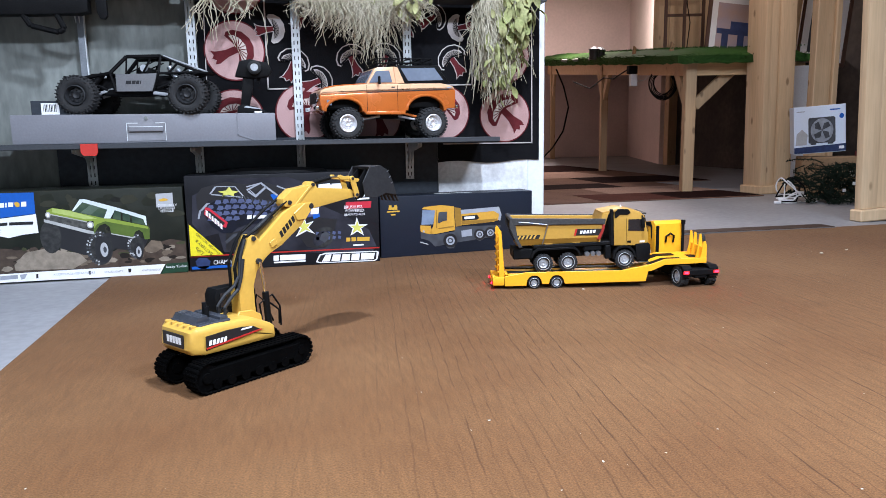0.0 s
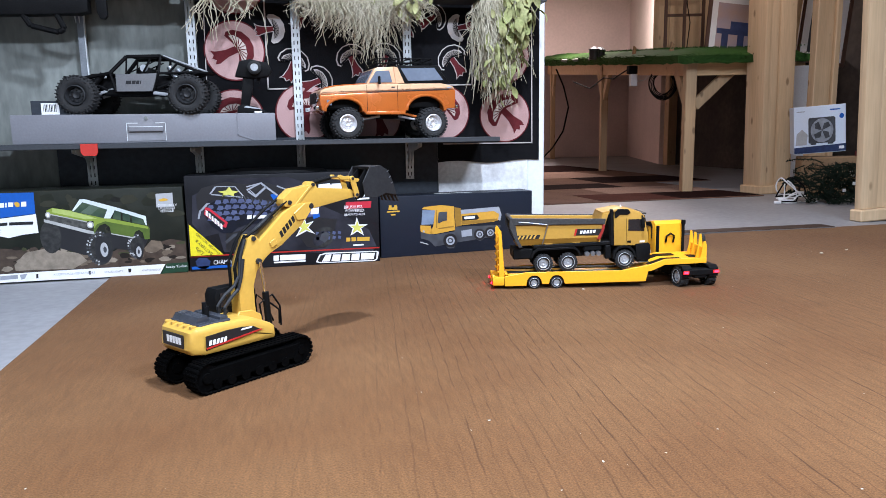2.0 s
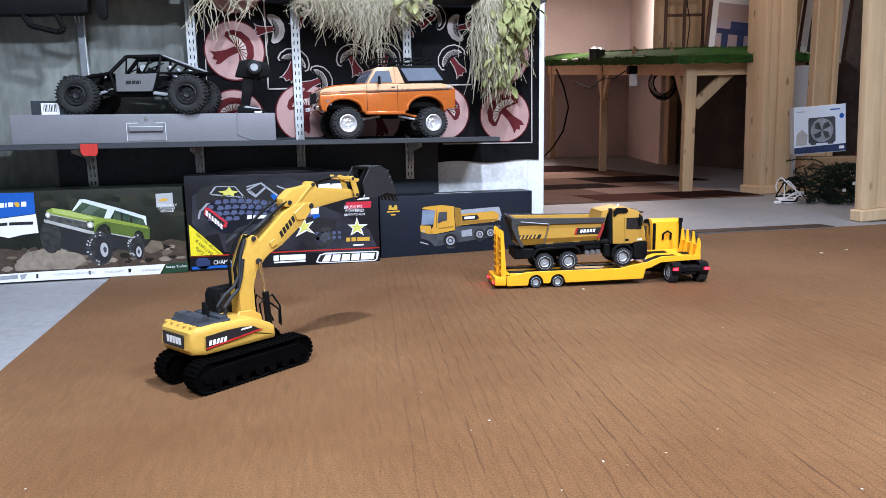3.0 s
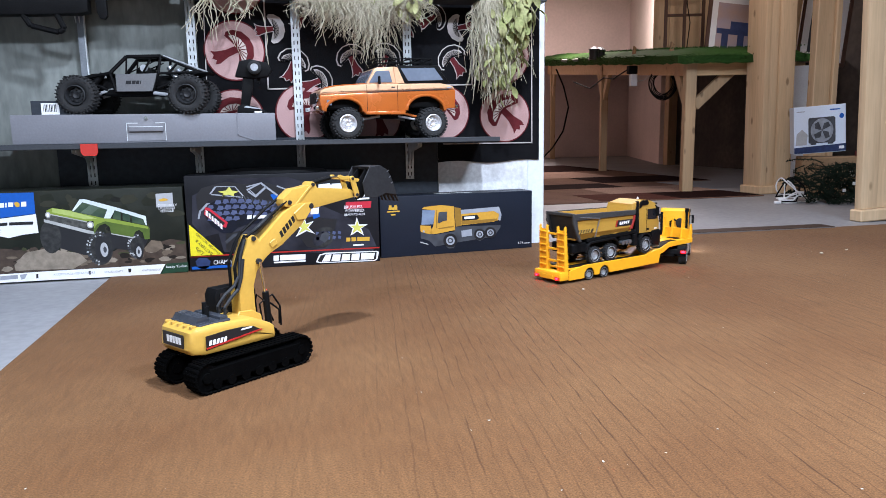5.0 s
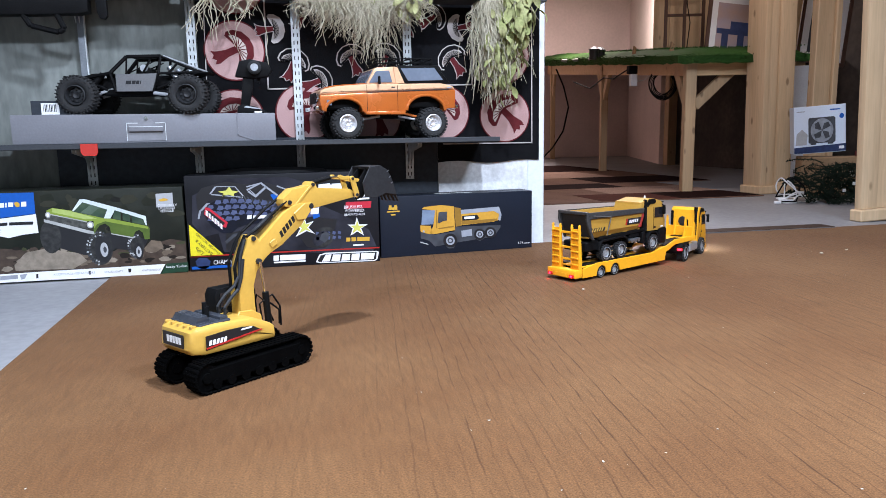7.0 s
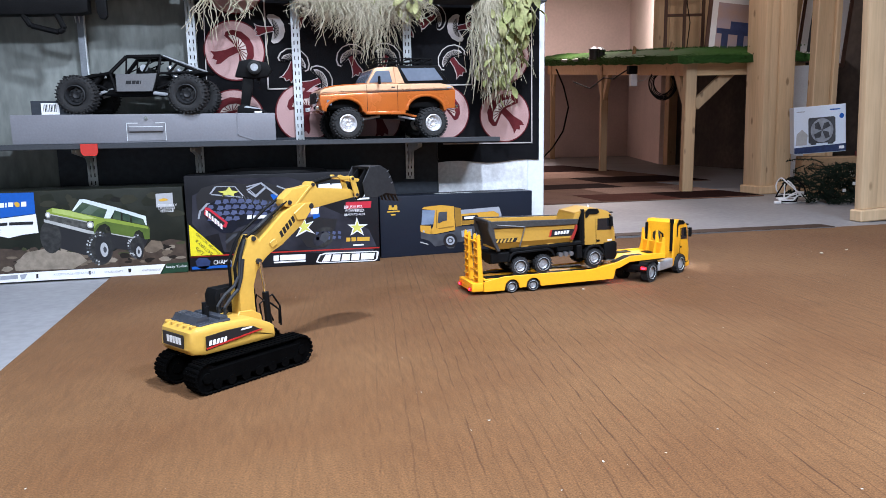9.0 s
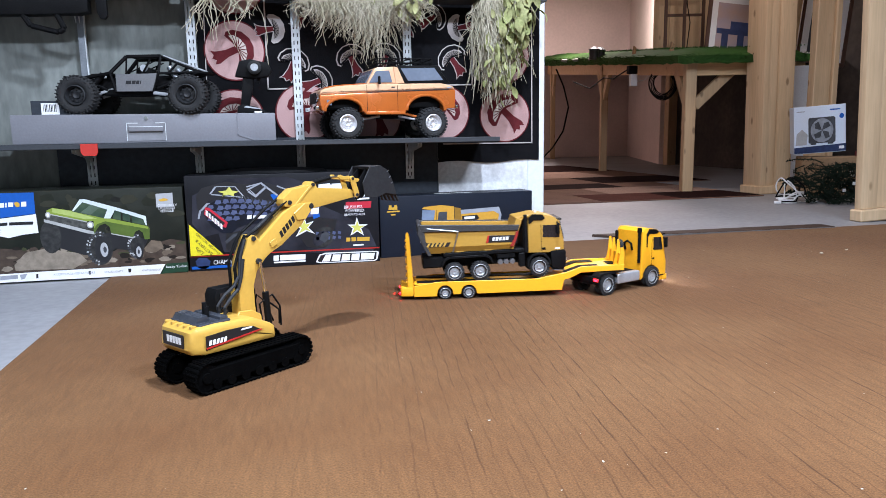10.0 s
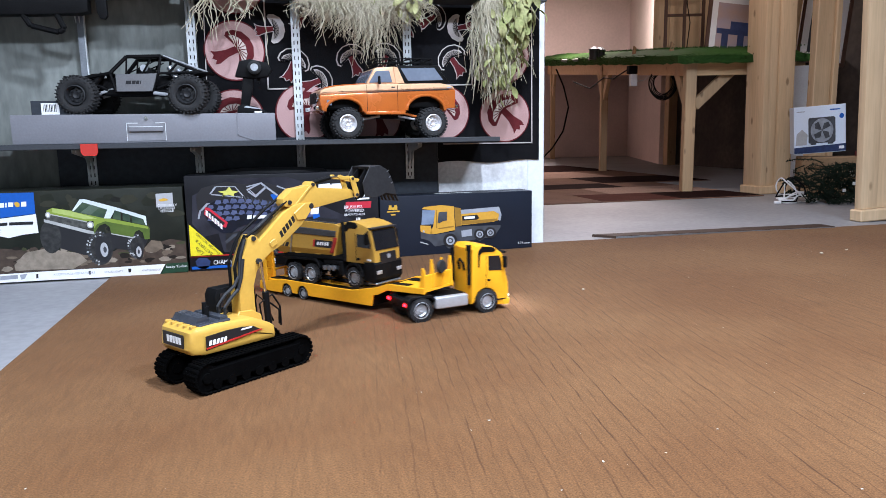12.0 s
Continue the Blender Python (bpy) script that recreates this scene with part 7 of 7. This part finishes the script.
lettering(box_1, "OFFICIALLY", .5295, .2130, .0110, DECALWHITE, 4)
lettering(box_1, "LICENSED", .5315, .2040, .0110, DECALWHITE, 4)
lettering(box_1, "VEHICLE", .5345, .1950, .0110, DECALWHITE, 4)
lettering(box_1, "Ready-To-Run", .5400, .0170, .0110, DECALWHITE, 4, 1.0)
lettering(box_1, "ACCEPTS FULL SIZE BATTERIES", .2150, .0135, .0085, ART_GREY, 4)
lettering(box_1, "SCALE LIGHTS", .3590, .0125, .0085, ART_GREY, 4)
lettering(box_1, "WATERPROOF", .4680, .0115, .0085, ART_GREY, 4)
lettering(box_2, "CHAMPIO", .0720, .0200, .0200, DECALWHITE, 5, 0, 0.78)
lettering(box_2, "BRUSHLESS", .4960, .1830, .0150, DECALWHITE, 5, 0, 0.82)
lettering(box_2, "POWERED", .5000, .1710, .0140, DECALWHITE, 5, 0, 0.95)
lettering(box_2, "READY-TO-RUN", .4960, .1590, .0110, DECALWHITE, 5, 0, 0.85)
lettering(box_2, "LiPo", .0462, .0600, .0165, DECALBLACK, 5, 134)
lettering(box_2, "BATTERY &", .0740, .0560, .0135, DECALBLACK, 5, 134)
lettering(box_2, "CHARGER INCLUDED", .0960, .0555, .0108, DECALBLACK, 5, 134, .92)
lettering(box_3, "1:14", .5180, .0160, .0130, DECALWHITE, 3)
lettering(box_3, "AGES 8+", .5420, .0160, .0070, DECALWHITE, 3)


# ---- dried air plants hanging over the shelf ----
STRAW = material("dry_straw_fibre", (0.50, 0.45, 0.34), 0.9, 0, (0.33, 0.30, 0.18), 20, 0.6, 200, 0.15, 0.2)
PALEGREEN = material("pale_green_leaf", (0.25, 0.27, 0.105), 0.85, 0, (0.38, 0.36, 0.19), 16, 0.8, 120, 0.2, 0.3, spec=0.15)


def strands(bm, rng, x0, x1, n, l0, l1, y0, y1, r, top=0.875, bulge=None):
    """Wiry fibres that drop and wander; longer in the middle of the tuft where a bulge is given."""
    for _ in range(n):
        x, y = rng.uniform(x0, x1), rng.uniform(y0, y1)
        length = rng.uniform(l0, l1)
        if bulge:
            length *= 0.35 + 0.65 * math.exp(-((x - bulge[0]) / bulge[1]) ** 2)
        k = 10
        dx, dy = rng.gauss(0, .004), rng.gauss(0, .004)
        pts = []
        for i in range(k):
            pts.append((x, y, top - length * i / (k - 1)))
            dx += rng.gauss(0, .0058) - dx * .4
            dy += rng.gauss(0, .003)
            x += dx
            y = min(max(y + dy * .5, 2.36), 2.53)
        tube(bm, pts, [r * (1 - .6 * i / k) for i in range(k)], 4)


def leaf(bm, c, d, size, rng):
    d = d.normalized()
    s = d.cross(Vector((rng.uniform(-1, 1), rng.uniform(-1, 1), .3))).normalized()
    n = d.cross(s)
    rows = []
    for t, w in ((0, .06), (.3, .42), (.6, .46), (.85, .24), (1, .02)):
        p = c + d * size * t + n * size * .22 * math.sin(t * 2.6)
        rows.append([bm.verts.new(p - s * size * w * .5), bm.verts.new(p + n * size * .05), bm.verts.new(p + s * size * w * .5)])
    for a, b in zip(rows, rows[1:]):
        for i in range(2):
            bm.faces.new((a[i], a[i + 1], b[i + 1], b[i]))


def hanging_plant(x0, x1, groups, leaves, label, seed):
    rng = random.Random(seed)
    ob = thing("hanging_plant", pose(0, 0, 0), label, "dried plant")
    bm = B()
    for g in groups:
        strands(bm, rng, *g[:5], 2.40, 2.50, g[5], .875, g[6] if len(g) > 6 else None)
    tagged(part("fibre_tangle", bm, STRAW, ob, "", 60), kind="stuff")
    if leaves:
        bm = B()
        for cx, cz, sx, sz, n, size in leaves:
            for _ in range(n):
                c = Vector((rng.gauss(cx, sx), rng.uniform(2.37, 2.48), rng.gauss(cz, sz)))
                leaf(bm, c, Vector((rng.gauss(0, .30), rng.gauss(-.15, .25), rng.uniform(-1.2, -.5))), size * rng.uniform(.6, 1.2), rng)
        tagged(part("foliage", bm, PALEGREEN, ob, "", 60), kind="stuff")
    return ob


hanging_plant(-.22, -.02, [(-.205, -.165, 14, .08, .17, .0022), (-.13, -.09, 8, .05, .10, .0022), (-.075, -.055, 8, .05, .08, .0022), (-.045, -.035, 2, .16, .26, .0016)], [], "sparse dry straw roots hanging from the upper shelf", 3)
hanging_plant(.06, .52, [(.10, .50, 420, .04, .15, .0012, (.30, .15)), (.20, .42, 420, .08, .24, .0012, (.325, .060)), (.12, .50, 50, .05, .10, .0022), (.12, .21, 36, .04, .16, .0022, (.19, .04))], [(.40, .86, .05, .015, 16, .040), (.48, .875, .03, .02, 14, .045)], "dense tangle of dry straw air plant with pale leaves", 4)
hanging_plant(.66, .87, [(.70, .85, 420, .10, .37, .0012, (.765, .07)), (.71, .82, 160, .24, .38, .0014, (.765, .07))], [(.825, .84, .028, .050, 150, .058), (.775, .72, .028, .06, 110, .046), (.785, .63, .020, .03, 40, .036), (.855, .86, .018, .035, 50, .058)], "pale green leafy trailing plant with straw fibres", 5)
dome = thing("flat_black_lid", pose(-.02, 2.435, .3056), "flat glossy black tray lid lying on a carton", "lid")
part("lid", lathe(B(), [(.001, .016), (.10, .015), (.17, .008), (.185, 0), (.001, 0)], (0, 0, 0), "z", 40, Matrix.Diagonal((1.0, .45, 1, 1))), BLACK, dome)


# ---- back room clutter ----
FANBLUE = art("fan_box_blue", (0.60, 0.69, 0.82), (0.70, 0.76, 0.84), 4, 0.7)
FANGREY = art("fan_grey", (0.30, 0.33, 0.37), (0.12, 0.13, 0.15), 30, 0.7)
fan = thing("fan_carton", pose(3.190, 3.885, .258, 0, -4.0, -26), "pale blue carton with a picture of a box fan", "box")
part("carton", box(B(), 0, .375, 0, .14, 0, .325, .003), FANBLUE, fan)
fan.scale = (.79, .79, .90)
part("print_band", flat([(.0, .004), (.375, .004), (.375, .055), (.0, .045)], -.0006), ART_NAVY, fan)
part("print_label", flat([(.325, .020), (.362, .020), (.362, .040), (.325, .040)], -.0012), DECALWHITE, fan)
part("print_fan_body", slab([(.105, .075), (.115, .068), (.290, .068), (.300, .078), (.300, .235), (.290, .245), (.115, .245), (.105, .235)], -.0012), ART_GREY_DARK, fan)
part("print_fan_ring", flat(ring_pts(.203, .155, .082, 32), -.0026), FANGREY, fan)
for k in range(4):
    a = math.pi / 2 * k + .4
    part("print_blade", flat([(.203, .155), (.203 + .066 * math.cos(a), .155 + .066 * math.sin(a)), (.203 + .072 * math.cos(a + .45), .155 + .072 * math.sin(a + .45)), (.203 + .05 * math.cos(a + .9), .155 + .05 * math.sin(a + .9))], -.0032), ART_GREY_DARK, fan)
part("print_foot", flat([(.12, .058), (.16, .058), (.16, .068), (.12, .068)], -.0012), ART_GREY_DARK, fan)
part("print_foot", flat([(.245, .058), (.285, .058), (.285, .068), (.245, .068)], -.0012), ART_GREY_DARK, fan)
part("print_seal", flat(ring_pts(.345, .245, .017, 20), -.0012), ART_BLUE, fan)
part("print_text_bar", flat([(.02, .288), (.08, .288), (.08, .294), (.02, .294)], -.0012), ART_GREY, fan)
part("print_text_bar", flat([(.26, .288), (.335, .288), (.335, .297), (.26, .297)], -.0012), ART_BLUE, fan)
part("print_scenery", flat([(.01, .06), (.09, .06), (.10, .13), (.06, .17), (.02, .14)], -.0006), ART_SILVER, fan)
CARDBOARD = material("brown_cardboard", (0.27, 0.17, 0.09), 0.85, 0, (0.18, 0.11, 0.06), 6, 0.5, 80, 0.1, 0.2)
crate = thing("cardboard_carton", pose(3.235, 3.868, FLOOR_Z, 0, 0, -26), "brown cardboard carton under the fan box", "box")
part("carton", box(B(), 0, .46, 0, .16, 0, .25, .004), CARDBOARD, crate)
part("flap", box(B(), .02, .25, -.012, .001, .19, .25, .001, pose(0, 0, 0, 8)), CARDBOARD, crate)


def fir_garland():
    rng = random.Random(11)
    ob = thing("artificial_fir_garland", pose(3.17, 3.46, FLOOR_Z), "heap of dark green artificial fir garland with wires", "garland")
    bm = B()
    for _ in range(120):
        a = rng.uniform(0, 6.28)
        p = [Vector((rng.gauss(0, .085), rng.gauss(0, .06), rng.uniform(.02, .20)))]
        for _ in range(6):
            a += rng.gauss(0, .7)
            q = p[-1] + Vector((.045 * math.cos(a), .045 * math.sin(a), rng.gauss(0, .022)))
            q.z = min(max(q.z, .012), .25)
            p.append(q)
        tube(bm, p, .003, 5)
        for u, v in zip(p, p[1:]):
            for k in range(16):
                c = u.lerp(v, k / 16)
                d = Vector((rng.gauss(0, 1), rng.gauss(0, 1), rng.gauss(0, 1))).normalized()
                s = d.cross(Vector((.2, .4, .9))).normalized() * .0024
                e = c + d * rng.uniform(.012, .026)
                e.z = max(e.z, .001)
                bm.faces.new([bm.verts.new(c - s), bm.verts.new(c + s), bm.verts.new(e)])
    tagged(part("fir_needles", bm, material("dark_fir_green", (0.010, 0.019, 0.012), 0.85, 0, (0.018, 0.027, 0.018), 30, 0.5, 200, 0.2, 0.2, spec=0.15), ob, "", 0), kind="stuff")
    for _ in range(7):
        x, y, z = rng.gauss(0, .09), rng.gauss(-.05, .05), rng.uniform(.05, .2)
        part("wire_tag", box(B(), x, x + .022, y, y + .003, z, z + .018, .001, None), DECALWHITE, ob)
    return ob


fir_garland()


def cable_coil():
    rng = random.Random(2)
    ob = thing("cable_coil", pose(2.88, 3.52, FLOOR_Z), "loose coil of white electrical cable on the floor", "cable")
    for k in range(6):
        r = .045 + .008 * k
        tilt = .03 + .10 * rng.random()
        pts = [(r * math.cos(a) + .012 * math.sin(3 * a + k), r * .7 * math.sin(a), .006 + .008 * k + tilt * max(0, math.sin(a + .9 * k))) for a in [2 * math.pi * i / 24 for i in range(25)]]
        part("loop", tube(B(), pts, .0042, 6), DECALWHITE if k not in (1, 4) else BLACK, ob)
    part("tail", tube(B(), [(.06, 0, .006), (.10, .03, .005), (.16, -.01, .005), (.22, .02, .005)], .004, 6), DECALWHITE, ob)
    part("plug", box(B(), -.11, -.07, -.02, .0, .002, .018, .003), DECALWHITE, ob)
    return ob


cable_coil()
white_panel = thing("white_panel", pose(4.27, 5.42, FLOOR_Z, 0, 0, -25), "white board leaning behind the timber post", "panel")
part("board", box(B(), 0, .36, 0, .02, 0, .96, .002), WHITEPAINT, white_panel)
red_bag = thing("red_pouch", pose(3.50, 3.70, .245, 0, 0, -25), "dark red fabric pouch beside the fan box", "pouch")
part("pouch", box(B(), 0, .17, 0, .08, 0, .035, .012, None, 2), material("dark_red_fabric", (0.20, 0.03, 0.03), 0.9, 0, None, 20, 0.4, 200, 0.2, 0.3), red_bag)


def framed_print():
    ob = thing("framed_print", pose(3.185, 4.91, 1.000, -9, 7, -14), "dark-framed print with blue shapes on a white mat", "framed picture")
    w, h = .48, .48
    for a, b, c, d in ((0, w, 0, .028), (0, w, h - .028, h), (0, .028, .028, h - .028), (w - .028, w, .028, h - .028)):
        part("frame_side", box(B(), a, b, 0, .02, c, d, .003), DARKWOOD, ob)
    part("mat", box(B(), .028, w - .028, .012, .016, .028, h - .028), DECALWHITE, ob)
    part("print", box(B(), .075, w - .02, .0105, .0118, .05, h - .085), art("hazy_sky", (0.46, 0.32, 0.27), (0.30, 0.30, 0.42), 5, 0.7), ob)
    for x0, x1, z0, z1 in ((.08, .36, .16, .20), (.12, .17, .05, .16), (.24, .29, .05, .16), (.18, .34, .20, .26), (.34, .44, .05, .22)):
        part("print_shape", box(B(), x0, x1, .0095, .0104, z0, z1), art("slate_blue", (0.045, 0.06, 0.14), (0.02, 0.03, 0.07), 20, 0.6), ob)
    return ob


framed_print()


def second_frame():
    ob = thing("framed_print", pose(4.30, 5.30, .985, -6, 8, -14), "dark-framed print with a wide white mat behind the post", "framed picture")
    for a, b, c, d in ((0, .42, 0, .03), (0, .42, .63, .66), (0, .03, .03, .63), (.39, .42, .03, .63)):
        part("frame_side", box(B(), a, b, 0, .02, c, d, .003), DARKWOOD, ob)
    part("mat", box(B(), .03, .39, .012, .016, .03, .63), DECALWHITE, ob)
    part("print", box(B(), .09, .33, .0105, .0118, .09, .57), ART_GREY_DARK, ob)


second_frame()


def display_rack():
    ob = thing("display_rack", pose(3.085, 5.32, 1.025, 0, 0, -13), "dark brown wooden display rack standing on the turf", "rack")
    for x in (0, .15, .30):
        part("upright", box(B(), x, x + .022, 0, .022, 0, .95, .002), DARKWOOD, ob)
    for z in (0.02, .30, .62):
        part("rail", box(B(), .0225, .2995, .001, .02, z, z + .02, .002), DARKWOOD, ob)
    part("cable", tube(B(), [(.20, .01, .9), (.205, -.01, .6), (.17, -.01, .4), (.20, -.01, .25), (.18, -.01, .05)], .004, 6), BLACK, ob)
    return ob


display_rack()
pine_backing = thing("pine_backing_board", pose(3.16, 5.62, 1.04, 0, 0, -13), "upright pine boards behind the display rack", "board")
for k in range(5):
    part("board", box(B(), .13 * k, .13 * k + .126, 0, .02, 0, 1.2, .002), PINE, pine_backing)


def table_props():
    rng = random.Random(6)
    spots = ((3.35, 7.05, 1.165), (3.26, 7.0, 1.165), (3.10, 5.84, 1.055), (2.93, 4.94, .975), (3.55, 8.1, 1.265), (3.42, 7.35, 1.195), (3.75, 8.9, 1.34), (3.0, 5.4, 1.012))
    for i, (x, y, z) in enumerate(spots):
        if i in (0, 1):
            ob = thing("toy_hut", pose(x, y, z), "tiny grey toy tower on the turf table", "toy hut")
            part("wall", cyl(B(), .05, .10, (0, 0, .05), "z", 12), DARKGREY, ob)
            part("roof", cyl(B(), .062, .03, (0, 0, .115), "z", 12, .02), GREYMETAL, ob)
        elif i in (2, 3):
            ob = thing("toy_figure_stand", pose(x, y, z), "small brown model signpost on the turf table", "toy prop")
            part("post", prism(B(), [(-.03, 0), (.03, 0), (.012, .045), (.016, .085), (-.006, .105), (-.014, .05)], -.012, .012, .002), CARDBOARD, ob)
            part("base", box(B(), -.06, .07, -.03, .03, 0, .012, .003), GREYMETAL, ob)
        else:
            ob = thing("flat_stone", pose(x, y, z, 0, 0, rng.uniform(0, 90)), "flat grey stone lying on the turf table", "stone", "stones on the turf table")
            bm = B()
            bmesh.ops.create_icosphere(bm, subdivisions=2, radius=.06)
            for v in bm.verts:
                v.co.z = v.co.z * .35 + .01
                v.co *= 1 + .25 * noise.noise(v.co * 14 + Vector((i, 0, 0)))
            part("stone", bm, GREYWALL, ob)


table_props()
under = thing("power_adapter", pose(2.98, 5.62, .86), "white power adapter hanging under the table on wires", "power adapter")
part("adapter", box(B(), -.03, .03, -.02, .02, -.06, .04, .004), DECALWHITE, under)
part("socket", box(B(), -.05, .03, -.02, .03, .042, .11, .004), BLACK, under)
part("wire", tube(B(), [(.03, 0, -.02), (.10, .0, -.01), (.16, -.05, .05), (.24, -.1, .07), (.32, -.2, .06)], .004, 6), DECALWHITE, under)
part("wire", tube(B(), [(-.05, 0, .08), (-.06, .25, .02), (-.03, .5, .05), (.02, .9, -.02), (.06, 1.4, .08)], .006, 6), BLACK, under)
coil = thing("hose_coil", pose(3.02, 5.20, .79, 0, 0, -30), "black coiled cable hanging under the table", "cable")
for k in range(7):
    r = .072 + .0065 * k
    part("loop", tube(B(), [(r * math.cos(a) + .006 * math.sin(2 * a + k), .008 * k, r * 1.12 * math.sin(a)) for a in [2 * math.pi * i / 28 for i in range(29)]], .0036, 6), BLACK, coil)
part("tie", tube(B(), [(0, .02, .10), (0, .02, .2)], .003, 5), BLACK, coil)
hang = thing("loose_cable", pose(3.96, 10.0, FLOOR_Z), "black cable dangling from the table to the floor", "cable")
part("cable", tube(B(), [(.10, 0, 1.35), (.22, 0, 1.1), (.30, 0, .8), (.22, 0, .45), (.05, 0, .2), (-.15, 0, .01)], .012, 6), BLACK, hang)
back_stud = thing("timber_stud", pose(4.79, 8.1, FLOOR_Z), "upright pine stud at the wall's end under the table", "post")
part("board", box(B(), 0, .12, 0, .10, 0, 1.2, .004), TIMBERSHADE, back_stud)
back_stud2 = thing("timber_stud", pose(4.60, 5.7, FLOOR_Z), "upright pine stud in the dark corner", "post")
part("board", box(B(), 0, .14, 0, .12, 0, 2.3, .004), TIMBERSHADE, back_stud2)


# ---- crumbs on the carpet ----
def crumbs():
    rng = random.Random(21)
    CR = material("pale_crumb", (0.50, 0.44, 0.35), 0.9, 0, None, 60, 0.3, 200, 0.1, 0.2)
    spots = [(0.787, 1.733, 0.0048), (1.785, 2.014, 0.0065), (1.914, 2.045, 0.0050), (0.286, 0.953, 0.0042), (0.212, 1.094, 0.0036), (0.389, 0.787, 0.0046), (0.480, 0.789, 0.0032), (0.650, 0.644, 0.0032), (-0.321, 0.903, 0.0032), (0.917, 1.300, 0.0030), (0.213, 1.283, 0.0026), (0.251, 0.927, 0.0028), (0.309, 0.732, 0.0026), (0.590, 0.838, 0.0028)]
    spots += [(rng.uniform(-.4, 2.2), rng.uniform(.7, 2.4), rng.uniform(.0008, .0017)) for _ in range(60)]
    bm = B()
    for x, y, r in spots:
        r *= .45 if y < 1.5 else .9
        q = bmesh.ops.create_icosphere(bm, subdivisions=1, radius=r)
        grown(bm, q["verts"], Matrix.Translation((x, y, r * .35)) @ Matrix.Rotation(rng.uniform(0, 3), 4, "Z") @ Matrix.Diagonal((1.4, .8, .5, 1)))
    ob = new("crumbs", mesh_of(bm, "crumbs", CR))
    tagged(ob, "pale crumbs and lint scattered over the carpet", "crumbs", "", "stuff")


crumbs()


# ---- what moves ----
# time, fifth wheel x, y, trailer heading, tractor heading (degrees)
DRIVE = (
    (0.0, 1.0994, 1.7407, -12.5, 88.7), (2.6, 1.0994, 1.7407, -12.5, 88.0), (2.8, 1.1035, 1.7580, -10.6, 85.0), (3.0, 1.1082, 1.7890, -7.0, 82.5), (3.2, 1.1090, 1.8076, -3.9, 80.5),
    (4.0, 1.1480, 1.9050, 6.8, 72.5), (4.8, 1.2053, 2.0093, 17.6, 61.5), (5.0, 1.2380, 2.0521, 21.5, 54.0), (5.5, 1.3196, 2.1403, 27.4, 43.6), (6.0, 1.3196, 2.1403, 27.4, 43.2),
    (6.5, 1.2993, 2.1173, 26.0, 41.2), (7.0, 1.2752, 2.0934, 24.4, 40.3), (7.2, 1.2520, 2.0703, 23.6, 40.2), (8.0, 1.1570, 1.9650, 16.0, 38.5), (8.8, 1.0458, 1.8551, 6.9, 35.0),
    (9.0, 1.0197, 1.8358, 4.0, 32.5), (9.5, 0.9352, 1.7722, -1.9, 27.9), (10.0, 0.8397, 1.7162, -9.2, 21.1), (10.5, 0.7256, 1.6621, -18.2, 13.6), (11.0, 0.6138, 1.6378, -25.3, 8.0),
    (11.5, 0.4838, 1.6250, -35.2, 7.6), (12.0, 0.3272, 1.5887, -50.0, 14.9),
)


def drive_at(t):
    for p, q in zip(DRIVE, DRIVE[1:]):
        if t <= q[0]:
            k = (t - p[0]) / (q[0] - p[0])
            return [u + (v - u) * k for u, v in zip(p[1:], q[1:])]
    return list(DRIVE[-1][1:])


def wheel_rows(offset, which, radius, hub):
    """Turns a wheel by the way its axle rolls along its heading."""
    rows, turned, last = [(0.0, pose(*hub))], 0.0, None
    for i in range(142):
        t = min(2.6 + i / 15, 12.0)
        x, y, a, b = drive_at(t)
        h = radians(a if which == "trailer" else b)
        p = Vector((x + offset * math.cos(h), y + offset * math.sin(h)))
        if last is not None:
            turned += (p - last) @ Vector((math.cos(h), math.sin(h))) / radius
        last = p
        rows.append((t, Matrix.Translation(hub) @ Matrix.Rotation(turned, 4, "Y")))
        if t >= 12.0:
            break
    return rows


def motions():
    for w in TRAILER_WHEELS:
        hub = w.matrix_basis.translation.copy()
        walk(w, wheel_rows(hub.x, "trailer", .0168, hub))
    for w in TRACTOR_WHEELS:
        hub = w.matrix_basis.translation.copy()
        walk(w, wheel_rows(hub.x, "tractor", .0272, hub))
    walk(semi_trailer, [(t, pose(x, y, 0, 0, 0, a)) for t, x, y, a, b in DRIVE])
    walk(tractor_truck, [(t, pose(x, y, 0, 0, 0, b)) for t, x, y, a, b in DRIVE])
    ride = pose(-0.3725, 0, 0.0462, 0, -2.2, 0)
    walk(dump_truck, [(t, pose(x, y, 0, 0, 0, a) @ ride) for t, x, y, a, b in DRIVE])


motions()
